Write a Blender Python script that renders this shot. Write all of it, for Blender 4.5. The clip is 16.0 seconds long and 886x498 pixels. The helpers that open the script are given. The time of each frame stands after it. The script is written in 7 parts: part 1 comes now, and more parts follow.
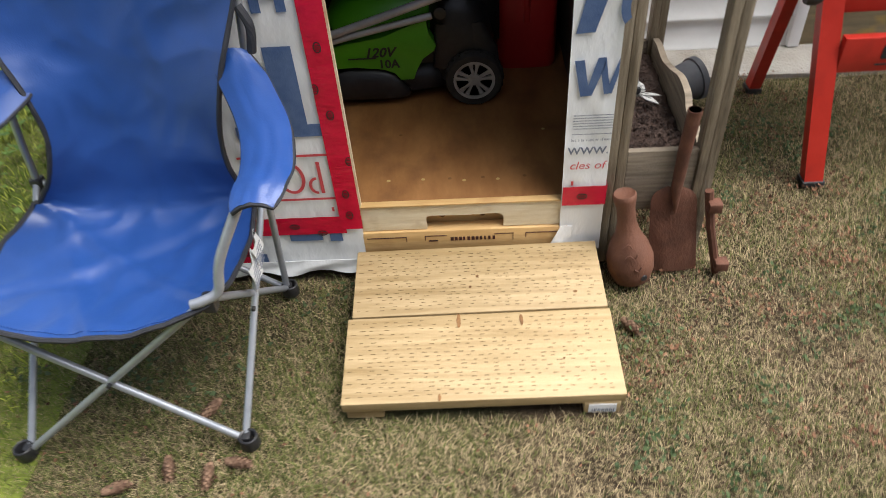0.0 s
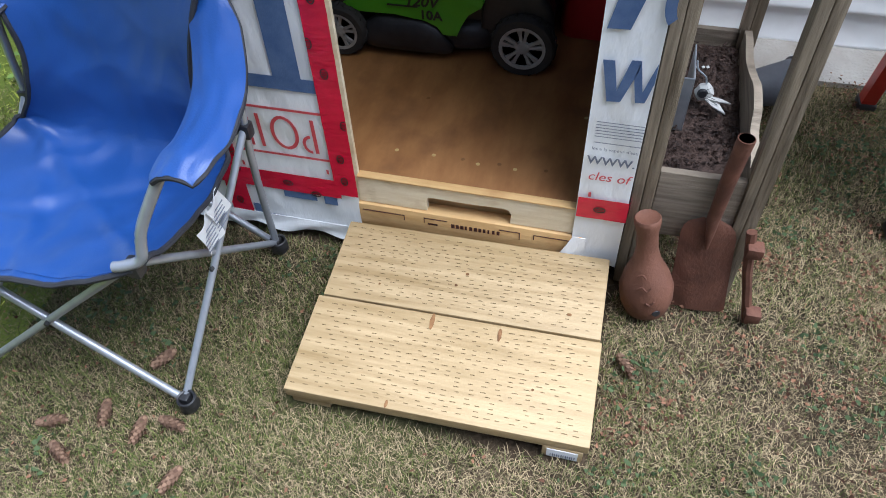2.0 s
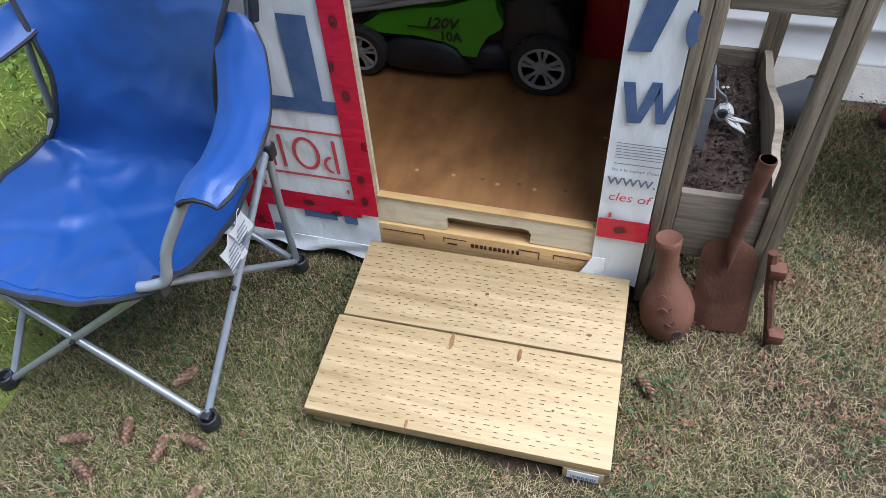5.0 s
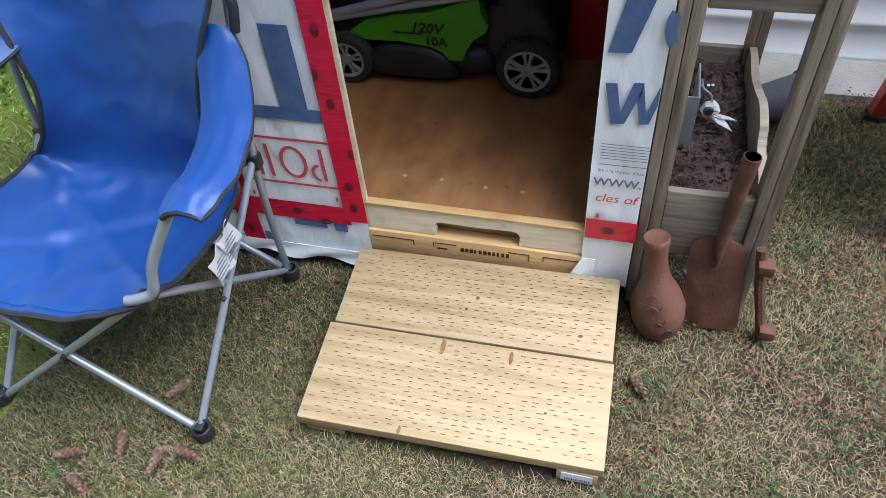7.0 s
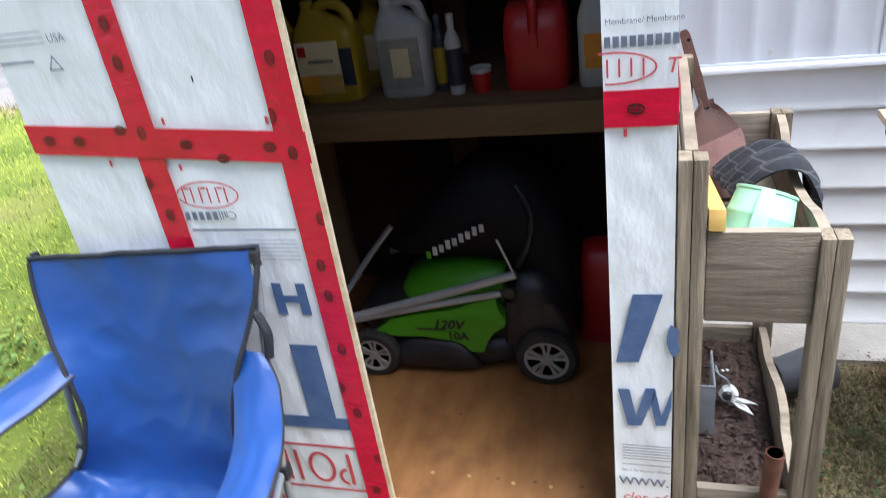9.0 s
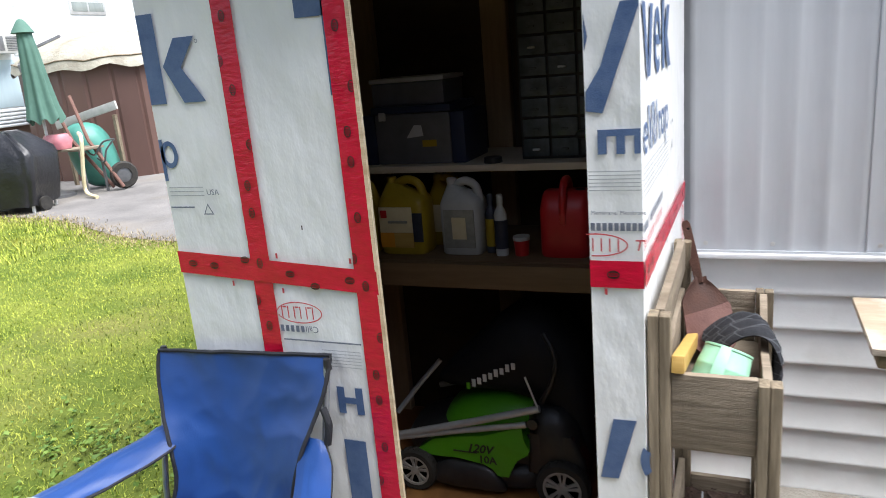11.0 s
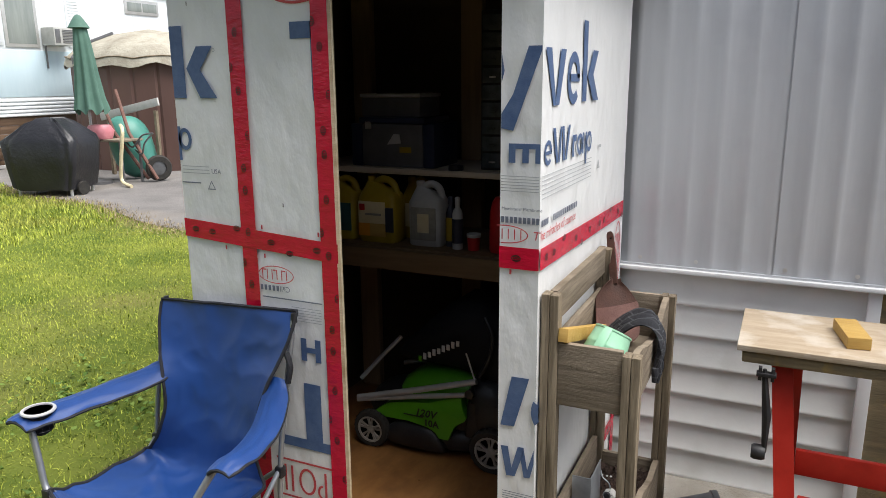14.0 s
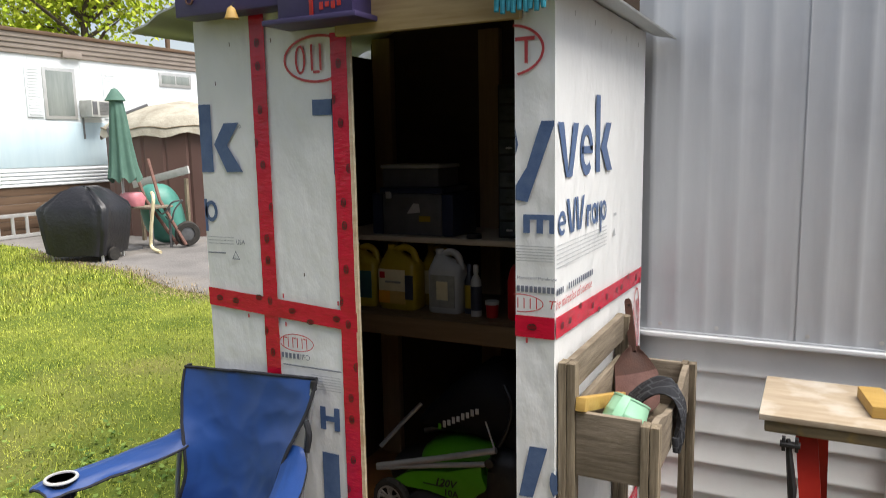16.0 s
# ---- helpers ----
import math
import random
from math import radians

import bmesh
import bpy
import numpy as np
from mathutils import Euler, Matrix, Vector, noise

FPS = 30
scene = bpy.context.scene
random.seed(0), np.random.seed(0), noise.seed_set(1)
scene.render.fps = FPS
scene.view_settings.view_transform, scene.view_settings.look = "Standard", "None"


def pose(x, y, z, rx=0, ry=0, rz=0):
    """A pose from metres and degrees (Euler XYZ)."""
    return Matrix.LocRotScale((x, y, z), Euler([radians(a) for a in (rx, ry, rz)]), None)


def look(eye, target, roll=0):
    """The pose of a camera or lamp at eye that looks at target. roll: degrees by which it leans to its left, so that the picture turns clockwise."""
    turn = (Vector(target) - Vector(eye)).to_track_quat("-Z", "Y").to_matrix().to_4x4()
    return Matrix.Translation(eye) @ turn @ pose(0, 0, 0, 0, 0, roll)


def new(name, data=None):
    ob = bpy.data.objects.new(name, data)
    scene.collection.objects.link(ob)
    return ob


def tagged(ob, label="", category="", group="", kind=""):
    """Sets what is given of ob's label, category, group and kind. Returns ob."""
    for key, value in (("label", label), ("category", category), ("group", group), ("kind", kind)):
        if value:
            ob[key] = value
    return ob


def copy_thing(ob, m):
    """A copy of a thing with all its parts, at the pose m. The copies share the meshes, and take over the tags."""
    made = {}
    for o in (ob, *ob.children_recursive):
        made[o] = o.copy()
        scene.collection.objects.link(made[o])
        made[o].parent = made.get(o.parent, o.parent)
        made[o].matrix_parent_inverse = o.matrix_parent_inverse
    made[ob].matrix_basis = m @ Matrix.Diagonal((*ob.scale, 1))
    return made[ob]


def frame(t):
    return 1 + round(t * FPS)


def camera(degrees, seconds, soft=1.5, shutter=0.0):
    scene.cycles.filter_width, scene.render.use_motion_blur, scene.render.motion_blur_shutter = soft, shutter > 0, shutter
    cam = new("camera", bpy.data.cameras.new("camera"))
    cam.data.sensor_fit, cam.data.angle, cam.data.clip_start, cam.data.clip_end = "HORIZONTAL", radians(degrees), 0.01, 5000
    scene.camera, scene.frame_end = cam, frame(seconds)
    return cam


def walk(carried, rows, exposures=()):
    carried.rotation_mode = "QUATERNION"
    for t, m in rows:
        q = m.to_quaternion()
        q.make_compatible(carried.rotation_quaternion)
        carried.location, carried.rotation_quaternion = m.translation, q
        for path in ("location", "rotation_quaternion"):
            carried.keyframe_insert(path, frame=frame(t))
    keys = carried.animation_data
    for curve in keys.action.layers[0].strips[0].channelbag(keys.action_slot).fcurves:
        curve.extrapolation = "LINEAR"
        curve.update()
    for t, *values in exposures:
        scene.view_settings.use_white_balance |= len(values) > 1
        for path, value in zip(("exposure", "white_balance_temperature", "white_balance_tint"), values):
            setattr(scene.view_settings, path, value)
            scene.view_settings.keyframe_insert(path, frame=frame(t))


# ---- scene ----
cam = camera(62.7, 16.0, soft=0.8, shutter=0.5)
PATH = [
    (0, (1.456, 1.608, 1.481), (1.358, 3.061, 0.11), -4.8),
    (0.5, (1.437, 1.796, 1.449), (1.391, 3.197, 0.023), 1.4),
    (1, (1.469, 1.9, 1.451), (1.387, 3.22, -0.049), -0.6),
    (1.5, (1.602, 1.901, 1.46), (1.334, 3.208, -0.029), -3.2),
    (2, (1.707, 1.892, 1.45), (1.333, 3.156, -0.054), -3.1),
    (2.5, (1.729, 1.887, 1.453), (1.307, 3.127, -0.058), -4.8),
    (3, (1.707, 1.891, 1.456), (1.288, 3.151, -0.04), -4.7),
    (3.5, (1.705, 1.889, 1.455), (1.291, 3.169, -0.025), -4.5),
    (4, (1.696, 1.89, 1.46), (1.274, 3.171, -0.017), -4.2),
    (6.5, (1.713, 1.898, 1.463), (1.289, 3.189, -0.005), -5.2),
    (7, (1.722, 1.903, 1.465), (1.297, 3.192, -0.005), -5.8),
    (7.5, (1.728, 1.921, 1.465), (1.304, 3.208, -0.006), -5.9),
    (8, (1.741, 1.936, 1.511), (1.218, 3.41, 0.264), -5.8),
    (8.3, (1.743, 1.949, 1.547), (1.223, 3.487, 0.379), -5.1),
    (8.5, (1.755, 1.951, 1.555), (1.223, 3.545, 0.47), -4.4),
    (9, (1.758, 1.94, 1.609), (1.194, 3.611, 0.666), -8.8),
    (9.4, (1.768, 1.932, 1.63), (1.165, 3.645, 0.793), -10.2),
    (9.5, (1.771, 1.929, 1.634), (1.165, 3.654, 0.823), -9.3),
    (10, (1.799, 1.903, 1.659), (1.124, 3.65, 0.96), -6.0),
    (10.2, (1.812, 1.836, 1.679), (1.109, 3.617, 1.1), -5.8),
    (12.3, (2.328, 1.312, 1.721), (1.469, 3.058, 1.26), -2.9),
    (12.5, (2.346, 1.288, 1.704), (1.473, 3.04, 1.295), -2.6),
    (13, (2.357, 1.257, 1.705), (1.469, 3.008, 1.324), -0.5),
    (13.5, (2.369, 1.256, 1.699), (1.49, 3.005, 1.287), -0.3),
    (14, (2.367, 1.249, 1.699), (1.536, 3.011, 1.245), -0.5),
    (14.5, (2.369, 1.252, 1.697), (1.528, 3.014, 1.264), 0.1),
    (15, (2.38, 1.264, 1.706), (1.507, 3.011, 1.276), -0.3),
    (15.5, (2.39, 1.25, 1.719), (1.503, 3.004, 1.345), -1.5),
    (16, (2.401, 1.229, 1.724), (1.498, 2.991, 1.44), -1.1),
]
EXPOSURES = [(0, 0.97, 6500, 10), (1.2, 0.93, 5700, 10), (3.5, 0.93, 5450, 10), (7.5, 0.91, 5450, 10), (8.5, 1.36, 5700, 10), (9.5, 1.54, 5800, 10), (10.2, 1.38, 6050, 10), (12.5, 0.68, 6350, 10), (13.5, 0.52, 6500, 10), (14.5, 0.52, 6650, 10), (16, 0.63, 6750, 10)]
walk(cam, [(t, look(eye, target, roll)) for t, eye, target, roll in PATH], EXPOSURES)

# ---- world and light ----
world = bpy.data.worlds.new("overcast_sky")
scene.world = world
world.use_nodes = True
wn = world.node_tree
sky = wn.nodes.new("ShaderNodeTexSky")
sky.sky_type = "NISHITA"
sky.sun_disc = False
sky.sun_elevation = radians(65)
sky.sun_rotation = radians(95)
sky.air_density, sky.dust_density, sky.ozone_density = 1.0, 2.0, 0.8
grey = wn.nodes.new("ShaderNodeHueSaturation")
grey.inputs["Saturation"].default_value = 0.6
wn.links.new(sky.outputs[0], grey.inputs["Color"])
wn.links.new(grey.outputs[0], wn.nodes["Background"].inputs[0])
wn.nodes["Background"].inputs[1].default_value = 0.115
sun_data = bpy.data.lights.new("sun", "SUN")
sun_data.energy, sun_data.angle, sun_data.color = 4.3, radians(54), (1.0, 0.98, 0.95)
sun = new("sun", sun_data)
sun.matrix_world = look((4.5, 2.9, 7.2), (1.2, 2.6, 0))


# ---- materials ----
def rgb(c):
    return (c[0], c[1], c[2], 1.0)


def surface(name, dark, light, rough=0.6, metal=0.0, scale=8.0, stretch=(1, 1, 1), bump=0.2, fine=120.0, stain=None,
            stain_amount=0.5, stain_scale=2.5, island=0.0, spec=0.5, bump_dist=0.004, detail=6.0, per_object=0.0, gloss_var=0.12):
    """A two-scale procedural surface: a broad colour drift, a fine grain and relief, and stains of their own shape."""
    m = bpy.data.materials.new(name)
    m.use_nodes = True
    nt = m.node_tree
    nodes, links = nt.nodes, nt.links
    bsdf = nodes["Principled BSDF"]
    tc = nodes.new("ShaderNodeTexCoord")
    mp = nodes.new("ShaderNodeMapping")
    mp.inputs["Scale"].default_value = stretch
    links.new(tc.outputs["Object"], mp.inputs[0])
    n1 = nodes.new("ShaderNodeTexNoise")
    n1.inputs["Scale"].default_value, n1.inputs["Detail"].default_value = scale, detail
    n1.inputs["Roughness"].default_value = 0.62
    links.new(mp.outputs[0], n1.inputs["Vector"])
    ramp = nodes.new("ShaderNodeValToRGB")
    ramp.color_ramp.elements[0].position, ramp.color_ramp.elements[1].position = 0.3, 0.7
    ramp.color_ramp.elements[0].color, ramp.color_ramp.elements[1].color = rgb(dark), rgb(light)
    fac = n1.outputs[0]
    if island or per_object:
        geo = nodes.new("ShaderNodeNewGeometry") if island else nodes.new("ShaderNodeObjectInfo")
        mx = nodes.new("ShaderNodeMix")
        mx.inputs[0].default_value = island or per_object
        links.new(fac, mx.inputs[2])
        links.new(geo.outputs["Random Per Island"] if island else geo.outputs["Random"], mx.inputs[3])
        fac = mx.outputs[0]
        ramp.color_ramp.elements[0].position, ramp.color_ramp.elements[1].position = 0.15, 0.85
    links.new(fac, ramp.inputs[0])
    colour = ramp.outputs[0]
    if stain is not None:
        n3 = nodes.new("ShaderNodeTexNoise")
        n3.inputs["Scale"].default_value, n3.inputs["Detail"].default_value = stain_scale, 8.0
        links.new(tc.outputs["Object"], n3.inputs["Vector"])
        r3 = nodes.new("ShaderNodeValToRGB")
        r3.color_ramp.elements[0].position, r3.color_ramp.elements[1].position = 0.52, 0.72
        r3.color_ramp.elements[1].color = (stain_amount, stain_amount, stain_amount, 1)
        links.new(n3.outputs[0], r3.inputs[0])
        mc = nodes.new("ShaderNodeMix")
        mc.data_type = "RGBA"
        links.new(r3.outputs[0], mc.inputs[0])
        links.new(colour, mc.inputs[6])
        mc.inputs[7].default_value = rgb(stain)
        colour = mc.outputs[2]
    links.new(colour, bsdf.inputs["Base Color"])
    n2 = nodes.new("ShaderNodeTexNoise")
    n2.inputs["Scale"].default_value, n2.inputs["Detail"].default_value = fine, 4.0
    links.new(mp.outputs[0], n2.inputs["Vector"])
    mr = nodes.new("ShaderNodeMapRange")
    mr.inputs[3].default_value, mr.inputs[4].default_value = max(rough - gloss_var, 0.02), min(rough + gloss_var, 1.0)
    links.new(n1.outputs[0], mr.inputs[0])
    links.new(mr.outputs[0], bsdf.inputs["Roughness"])
    if bump:
        add = nodes.new("ShaderNodeMath")
        add.operation = "ADD"
        links.new(n1.outputs[0], add.inputs[0])
        links.new(n2.outputs[0], add.inputs[1])
        bp = nodes.new("ShaderNodeBump")
        bp.inputs["Strength"].default_value, bp.inputs["Distance"].default_value = bump, bump_dist
        links.new(add.outputs[0], bp.inputs["Height"])
        links.new(bp.outputs[0], bsdf.inputs["Normal"])
    bsdf.inputs["Metallic"].default_value = metal
    bsdf.inputs["Specular IOR Level"].default_value = spec
    return m


WRAP = surface("housewrap", (0.8, 0.81, 0.81), (0.87, 0.88, 0.88), 0.36, scale=4.5, stretch=(1.6, 1.6, 0.8), bump=0.5, fine=11, stain=(0.62, 0.62, 0.58), stain_amount=0.3, bump_dist=0.014, detail=2.5)
TAPE = surface("red_tape", (0.52, 0.005, 0.032), (0.66, 0.009, 0.046), 0.2, scale=14, stretch=(1, 1, 2.5), bump=0.5, fine=45, bump_dist=0.004, stain=(0.36, 0.01, 0.02), stain_amount=0.5, stain_scale=9)
TAPE_INK = surface("black_tape_print", (0.03, 0.012, 0.012), (0.07, 0.02, 0.02), 0.35, scale=60, bump=0.1)
BLUE_INK = surface("blue_print", (0.06, 0.11, 0.24), (0.11, 0.17, 0.31), 0.5, scale=30, bump=0.3, fine=260, bump_dist=0.003)
RED_INK = surface("red_print", (0.5, 0.05, 0.06), (0.62, 0.09, 0.1), 0.5, scale=40, bump=0.2, fine=260)
GREY_INK = surface("dark_grey_print", (0.12, 0.14, 0.2), (0.2, 0.22, 0.27), 0.5, scale=40, bump=0.1)
PALE_INK = surface("faint_grey_print", (0.4, 0.42, 0.44), (0.5, 0.52, 0.53), 0.5, scale=40, bump=0.1)
PINE = surface("pine_board", (0.28, 0.19, 0.082), (0.46, 0.34, 0.18), 0.55, scale=5, stretch=(0.6, 9, 9), bump=0.25, fine=90, stain=(0.36, 0.26, 0.12), stain_amount=0.45, stain_scale=4)
PINE_EDGE = surface("pine_edge", (0.42, 0.29, 0.1), (0.52, 0.38, 0.16), 0.6, scale=6, stretch=(0.6, 9, 9), bump=0.3, fine=80)
CREAM = surface("cream_painted_wood", (0.64, 0.52, 0.33), (0.8, 0.71, 0.53), 0.6, scale=9, stretch=(0.7, 5, 5), bump=0.4, fine=60, stain=(0.42, 0.28, 0.12), stain_amount=0.65, stain_scale=12)
PLY = surface("plywood_floor", (0.19, 0.08, 0.024), (0.35, 0.165, 0.054), 0.5, scale=5, stretch=(2.4, 0.8, 1), bump=0.2, fine=50, stain=(0.13, 0.055, 0.02), stain_amount=0.75, stain_scale=7)
# Brown set darker than the boards, putting the shed's inner shade into the colour.
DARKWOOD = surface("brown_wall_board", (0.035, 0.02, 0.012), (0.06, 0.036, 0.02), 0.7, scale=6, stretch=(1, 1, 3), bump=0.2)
STUD = surface("stud_wood", (0.28, 0.195, 0.11), (0.38, 0.27, 0.155), 0.7, scale=6, stretch=(8, 8, 0.7), bump=0.25)
SHELF = surface("shelf_wood", (0.1, 0.06, 0.025), (0.16, 0.1, 0.05), 0.7, scale=6, stretch=(0.7, 8, 8), bump=0.3)
WHITEWOOD = surface("pale_shelf_board", (0.42, 0.36, 0.28), (0.52, 0.46, 0.37), 0.6, scale=6, stretch=(0.7, 8, 8), bump=0.2)
GREYWOOD = surface("weathered_wood", (0.1, 0.075, 0.045), (0.34, 0.275, 0.19), 0.8, scale=6, stretch=(11, 11, 0.7), bump=0.7, fine=60, stain=(0.065, 0.048, 0.032), stain_amount=0.8, stain_scale=5)
GREYWOOD_H = surface("weathered_board", (0.13, 0.1, 0.068), (0.31, 0.255, 0.19), 0.8, scale=7, stretch=(0.9, 0.9, 14), bump=0.6, fine=60, stain=(0.12, 0.095, 0.065), stain_amount=0.5, stain_scale=4)
RUST = surface("rusty_iron", (0.07, 0.028, 0.016), (0.15, 0.06, 0.035), 0.75, metal=0.25, scale=14, bump=0.5, fine=160, stain=(0.2, 0.095, 0.06), stain_amount=0.6, stain_scale=12)
DARK_RUST = surface("dark_rusty_iron", (0.035, 0.014, 0.009), (0.075, 0.03, 0.019), 0.75, metal=0.15, scale=14, bump=0.4, fine=160)
RUST_PINK = surface("rusty_pinkish_iron", (0.09, 0.038, 0.03), (0.17, 0.082, 0.068), 0.7, metal=0.2, scale=12, bump=0.4, fine=160, stain=(0.08, 0.035, 0.025), stain_amount=0.7, stain_scale=9)
TERRACOTTA = surface("brown_terracotta", (0.1, 0.04, 0.022), (0.17, 0.07, 0.04), 0.7, scale=12, bump=0.4, fine=150, stain=(0.09, 0.03, 0.02), stain_amount=0.6, stain_scale=9)
METAL_WALL = surface("grey_corrugated_metal", (0.5, 0.52, 0.55), (0.57, 0.59, 0.62), 0.42, metal=0.15, scale=3, stretch=(3, 3, 0.3), bump=0.06, fine=12, stain=(0.38, 0.39, 0.42), stain_amount=0.35, stain_scale=3, bump_dist=0.01)
SIDING = surface("white_vinyl_siding", (0.68, 0.69, 0.68), (0.77, 0.78, 0.77), 0.45, scale=3, bump=0.08, fine=90, stain=(0.5, 0.5, 0.46), stain_amount=0.4, stain_scale=5)
TRIM = surface("white_trim", (0.74, 0.75, 0.76), (0.82, 0.83, 0.84), 0.35, scale=5, bump=0.05)
CONCRETE = surface("concrete", (0.3, 0.28, 0.25), (0.42, 0.4, 0.36), 0.9, scale=5, bump=0.6, fine=90, stain=(0.2, 0.17, 0.13), stain_amount=0.6, stain_scale=3, bump_dist=0.01)
DRIVE = surface("driveway_concrete", (0.12, 0.113, 0.108), (0.22, 0.205, 0.195), 0.9, scale=1.2, bump=0.5, fine=30, stain=(0.2, 0.17, 0.13), stain_amount=0.6, stain_scale=0.8, bump_dist=0.02)
SOIL = surface("lawn_soil", (0.024, 0.018, 0.011), (0.085, 0.06, 0.037), 0.95, scale=6, bump=0.8, fine=60, stain=(0.1, 0.11, 0.04), stain_amount=0.7, stain_scale=1.2, bump_dist=0.02, spec=0.12)
BLUE = surface("blue_canvas", (0.011, 0.05, 0.2), (0.016, 0.065, 0.255), 0.4, scale=6, bump=0.12, fine=300, stain=(0.013, 0.05, 0.21), stain_amount=0.4, bump_dist=0.005, spec=0.6)
CANVAS = BLUE.node_tree.nodes["Principled BSDF"]
CANVAS.inputs["Sheen Weight"].default_value, CANVAS.inputs["Sheen Roughness"].default_value = 0.05, 0.4
CANVAS.inputs["Sheen Tint"].default_value = (0.6, 0.75, 1.0, 1.0)
PIPING = surface("black_piping", (0.012, 0.013, 0.018), (0.025, 0.026, 0.032), 0.7, scale=40, bump=0.3, fine=500)
STEEL = surface("grey_painted_tube", (0.3, 0.32, 0.35), (0.4, 0.42, 0.45), 0.35, metal=0.5, scale=20, bump=0.05, stain=(0.25, 0.26, 0.28), stain_amount=0.5, stain_scale=20)
BLACKP = surface("black_plastic", (0.012, 0.012, 0.014), (0.028, 0.028, 0.03), 0.45, scale=20, bump=0.15, fine=200)
PALEP = surface("pale_grey_plastic", (0.5, 0.5, 0.5), (0.6, 0.6, 0.6), 0.4, scale=20, bump=0.05)
GREEN = surface("green_mower_plastic", (0.065, 0.29, 0.007), (0.095, 0.37, 0.012), 0.38, scale=8, bump=0.06, stain=(0.09, 0.26, 0.03), stain_amount=0.4, stain_scale=8)
BAGCLOTH = surface("black_bag_cloth", (0.004, 0.004, 0.006), (0.011, 0.011, 0.014), 0.7, scale=8, bump=0.4, fine=400, spec=0.25)
RUBBER = surface("worn_tyre", (0.015, 0.014, 0.013), (0.045, 0.04, 0.034), 0.85, scale=15, bump=0.4, fine=90)
RIM = surface("grey_wheel_rim", (0.3, 0.29, 0.26), (0.42, 0.41, 0.38), 0.5, metal=0.1, scale=20, bump=0.15, stain=(0.16, 0.13, 0.1), stain_amount=0.7, stain_scale=18)
BAR_METAL = surface("silver_handle_bar", (0.42, 0.43, 0.44), (0.54, 0.55, 0.56), 0.35, metal=0.4, scale=20, bump=0.05)
RED_PAINT = surface("red_painted_steel", (0.4, 0.02, 0.012), (0.52, 0.032, 0.02), 0.42, scale=9, bump=0.1, stain=(0.26, 0.015, 0.01), stain_amount=0.6, stain_scale=10)
RED_PLASTIC = surface("red_plastic", (0.42, 0.012, 0.015), (0.54, 0.02, 0.022), 0.4, scale=9, bump=0.08)
YELLOWP = surface("yellow_plastic", (0.32, 0.21, 0.01), (0.42, 0.3, 0.022), 0.4, scale=9, bump=0.06)
WHITEP = surface("dusty_white_plastic", (0.4, 0.4, 0.38), (0.52, 0.52, 0.5), 0.5, scale=9, bump=0.06, stain=(0.4, 0.38, 0.34), stain_amount=0.5)
GREYP = surface("grey_label", (0.2, 0.2, 0.17), (0.34, 0.33, 0.28), 0.5, scale=25, bump=0.02)
ORANGE_L = surface("orange_label", (0.6, 0.2, 0.02), (0.75, 0.36, 0.03), 0.4, scale=12, bump=0.02)
CREAM_L = surface("cream_label", (0.62, 0.52, 0.3), (0.74, 0.66, 0.45), 0.4, scale=12, bump=0.02)
DARK_L = surface("dark_label", (0.02, 0.025, 0.04), (0.05, 0.055, 0.08), 0.4, scale=12, bump=0.02)
TEAL_L = surface("dark_teal_label", (0.02, 0.07, 0.08), (0.04, 0.11, 0.11), 0.4, scale=12, bump=0.02)
NAVY = surface("navy_plastic", (0.012, 0.02, 0.05), (0.025, 0.035, 0.075), 0.4, scale=9, bump=0.08)
CASE = surface("grey_steel_case", (0.13, 0.135, 0.14), (0.2, 0.2, 0.21), 0.4, metal=0.4, scale=9, bump=0.08, stain=(0.09, 0.09, 0.09), stain_amount=0.6, stain_scale=8)
CLEARP = surface("smoky_drawer_plastic", (0.05, 0.065, 0.07), (0.11, 0.13, 0.14), 0.2, scale=20, bump=0.05)
MINT = surface("mint_green_plastic", (0.3, 0.6, 0.4), (0.38, 0.68, 0.47), 0.4, scale=9, bump=0.05)
GLOVE = surface("charcoal_glove_cloth", (0.009, 0.01, 0.014), (0.024, 0.026, 0.033), 0.85, scale=18, stretch=(6, 1, 1), bump=0.5, fine=300)
YWOOD = surface("yellow_wood_block", (0.42, 0.25, 0.055), (0.54, 0.35, 0.1), 0.6, scale=7, stretch=(0.7, 8, 8), bump=0.25)
BENCHTOP = surface("worn_plywood_top", (0.34, 0.26, 0.175), (0.5, 0.41, 0.3), 0.75, scale=6, stretch=(0.8, 4, 4), bump=0.35, fine=60, stain=(0.62, 0.57, 0.5), stain_amount=0.85, stain_scale=7)
BENCHEDGE = surface("old_vise_jaw", (0.15, 0.12, 0.07), (0.27, 0.21, 0.12), 0.85, scale=9, stretch=(0.7, 6, 6), bump=0.6, stain=(0.42, 0.28, 0.06), stain_amount=0.8, stain_scale=11)
POTBLACK = surface("dusty_black_pot", (0.06, 0.065, 0.076), (0.12, 0.127, 0.14), 0.6, scale=9, bump=0.15, stain=(0.12, 0.11, 0.1), stain_amount=0.5, stain_scale=12)
CHIPS = surface("dark_potting_soil", (0.025, 0.015, 0.012), (0.1, 0.06, 0.045), 0.95, scale=60, bump=1.0, fine=200, island=0.6, bump_dist=0.01)
GALV = surface("galvanised_sheet", (0.34, 0.37, 0.4), (0.5, 0.53, 0.56), 0.35, metal=0.6, scale=14, bump=0.08)
CONE = surface("pine_cone_scales", (0.09, 0.045, 0.026), (0.24, 0.145, 0.09), 0.8, scale=60, bump=0.3, island=0.7)
PURPLE = surface("purple_painted_wood", (0.035, 0.025, 0.085), (0.06, 0.045, 0.13), 0.5, scale=8, bump=0.2)
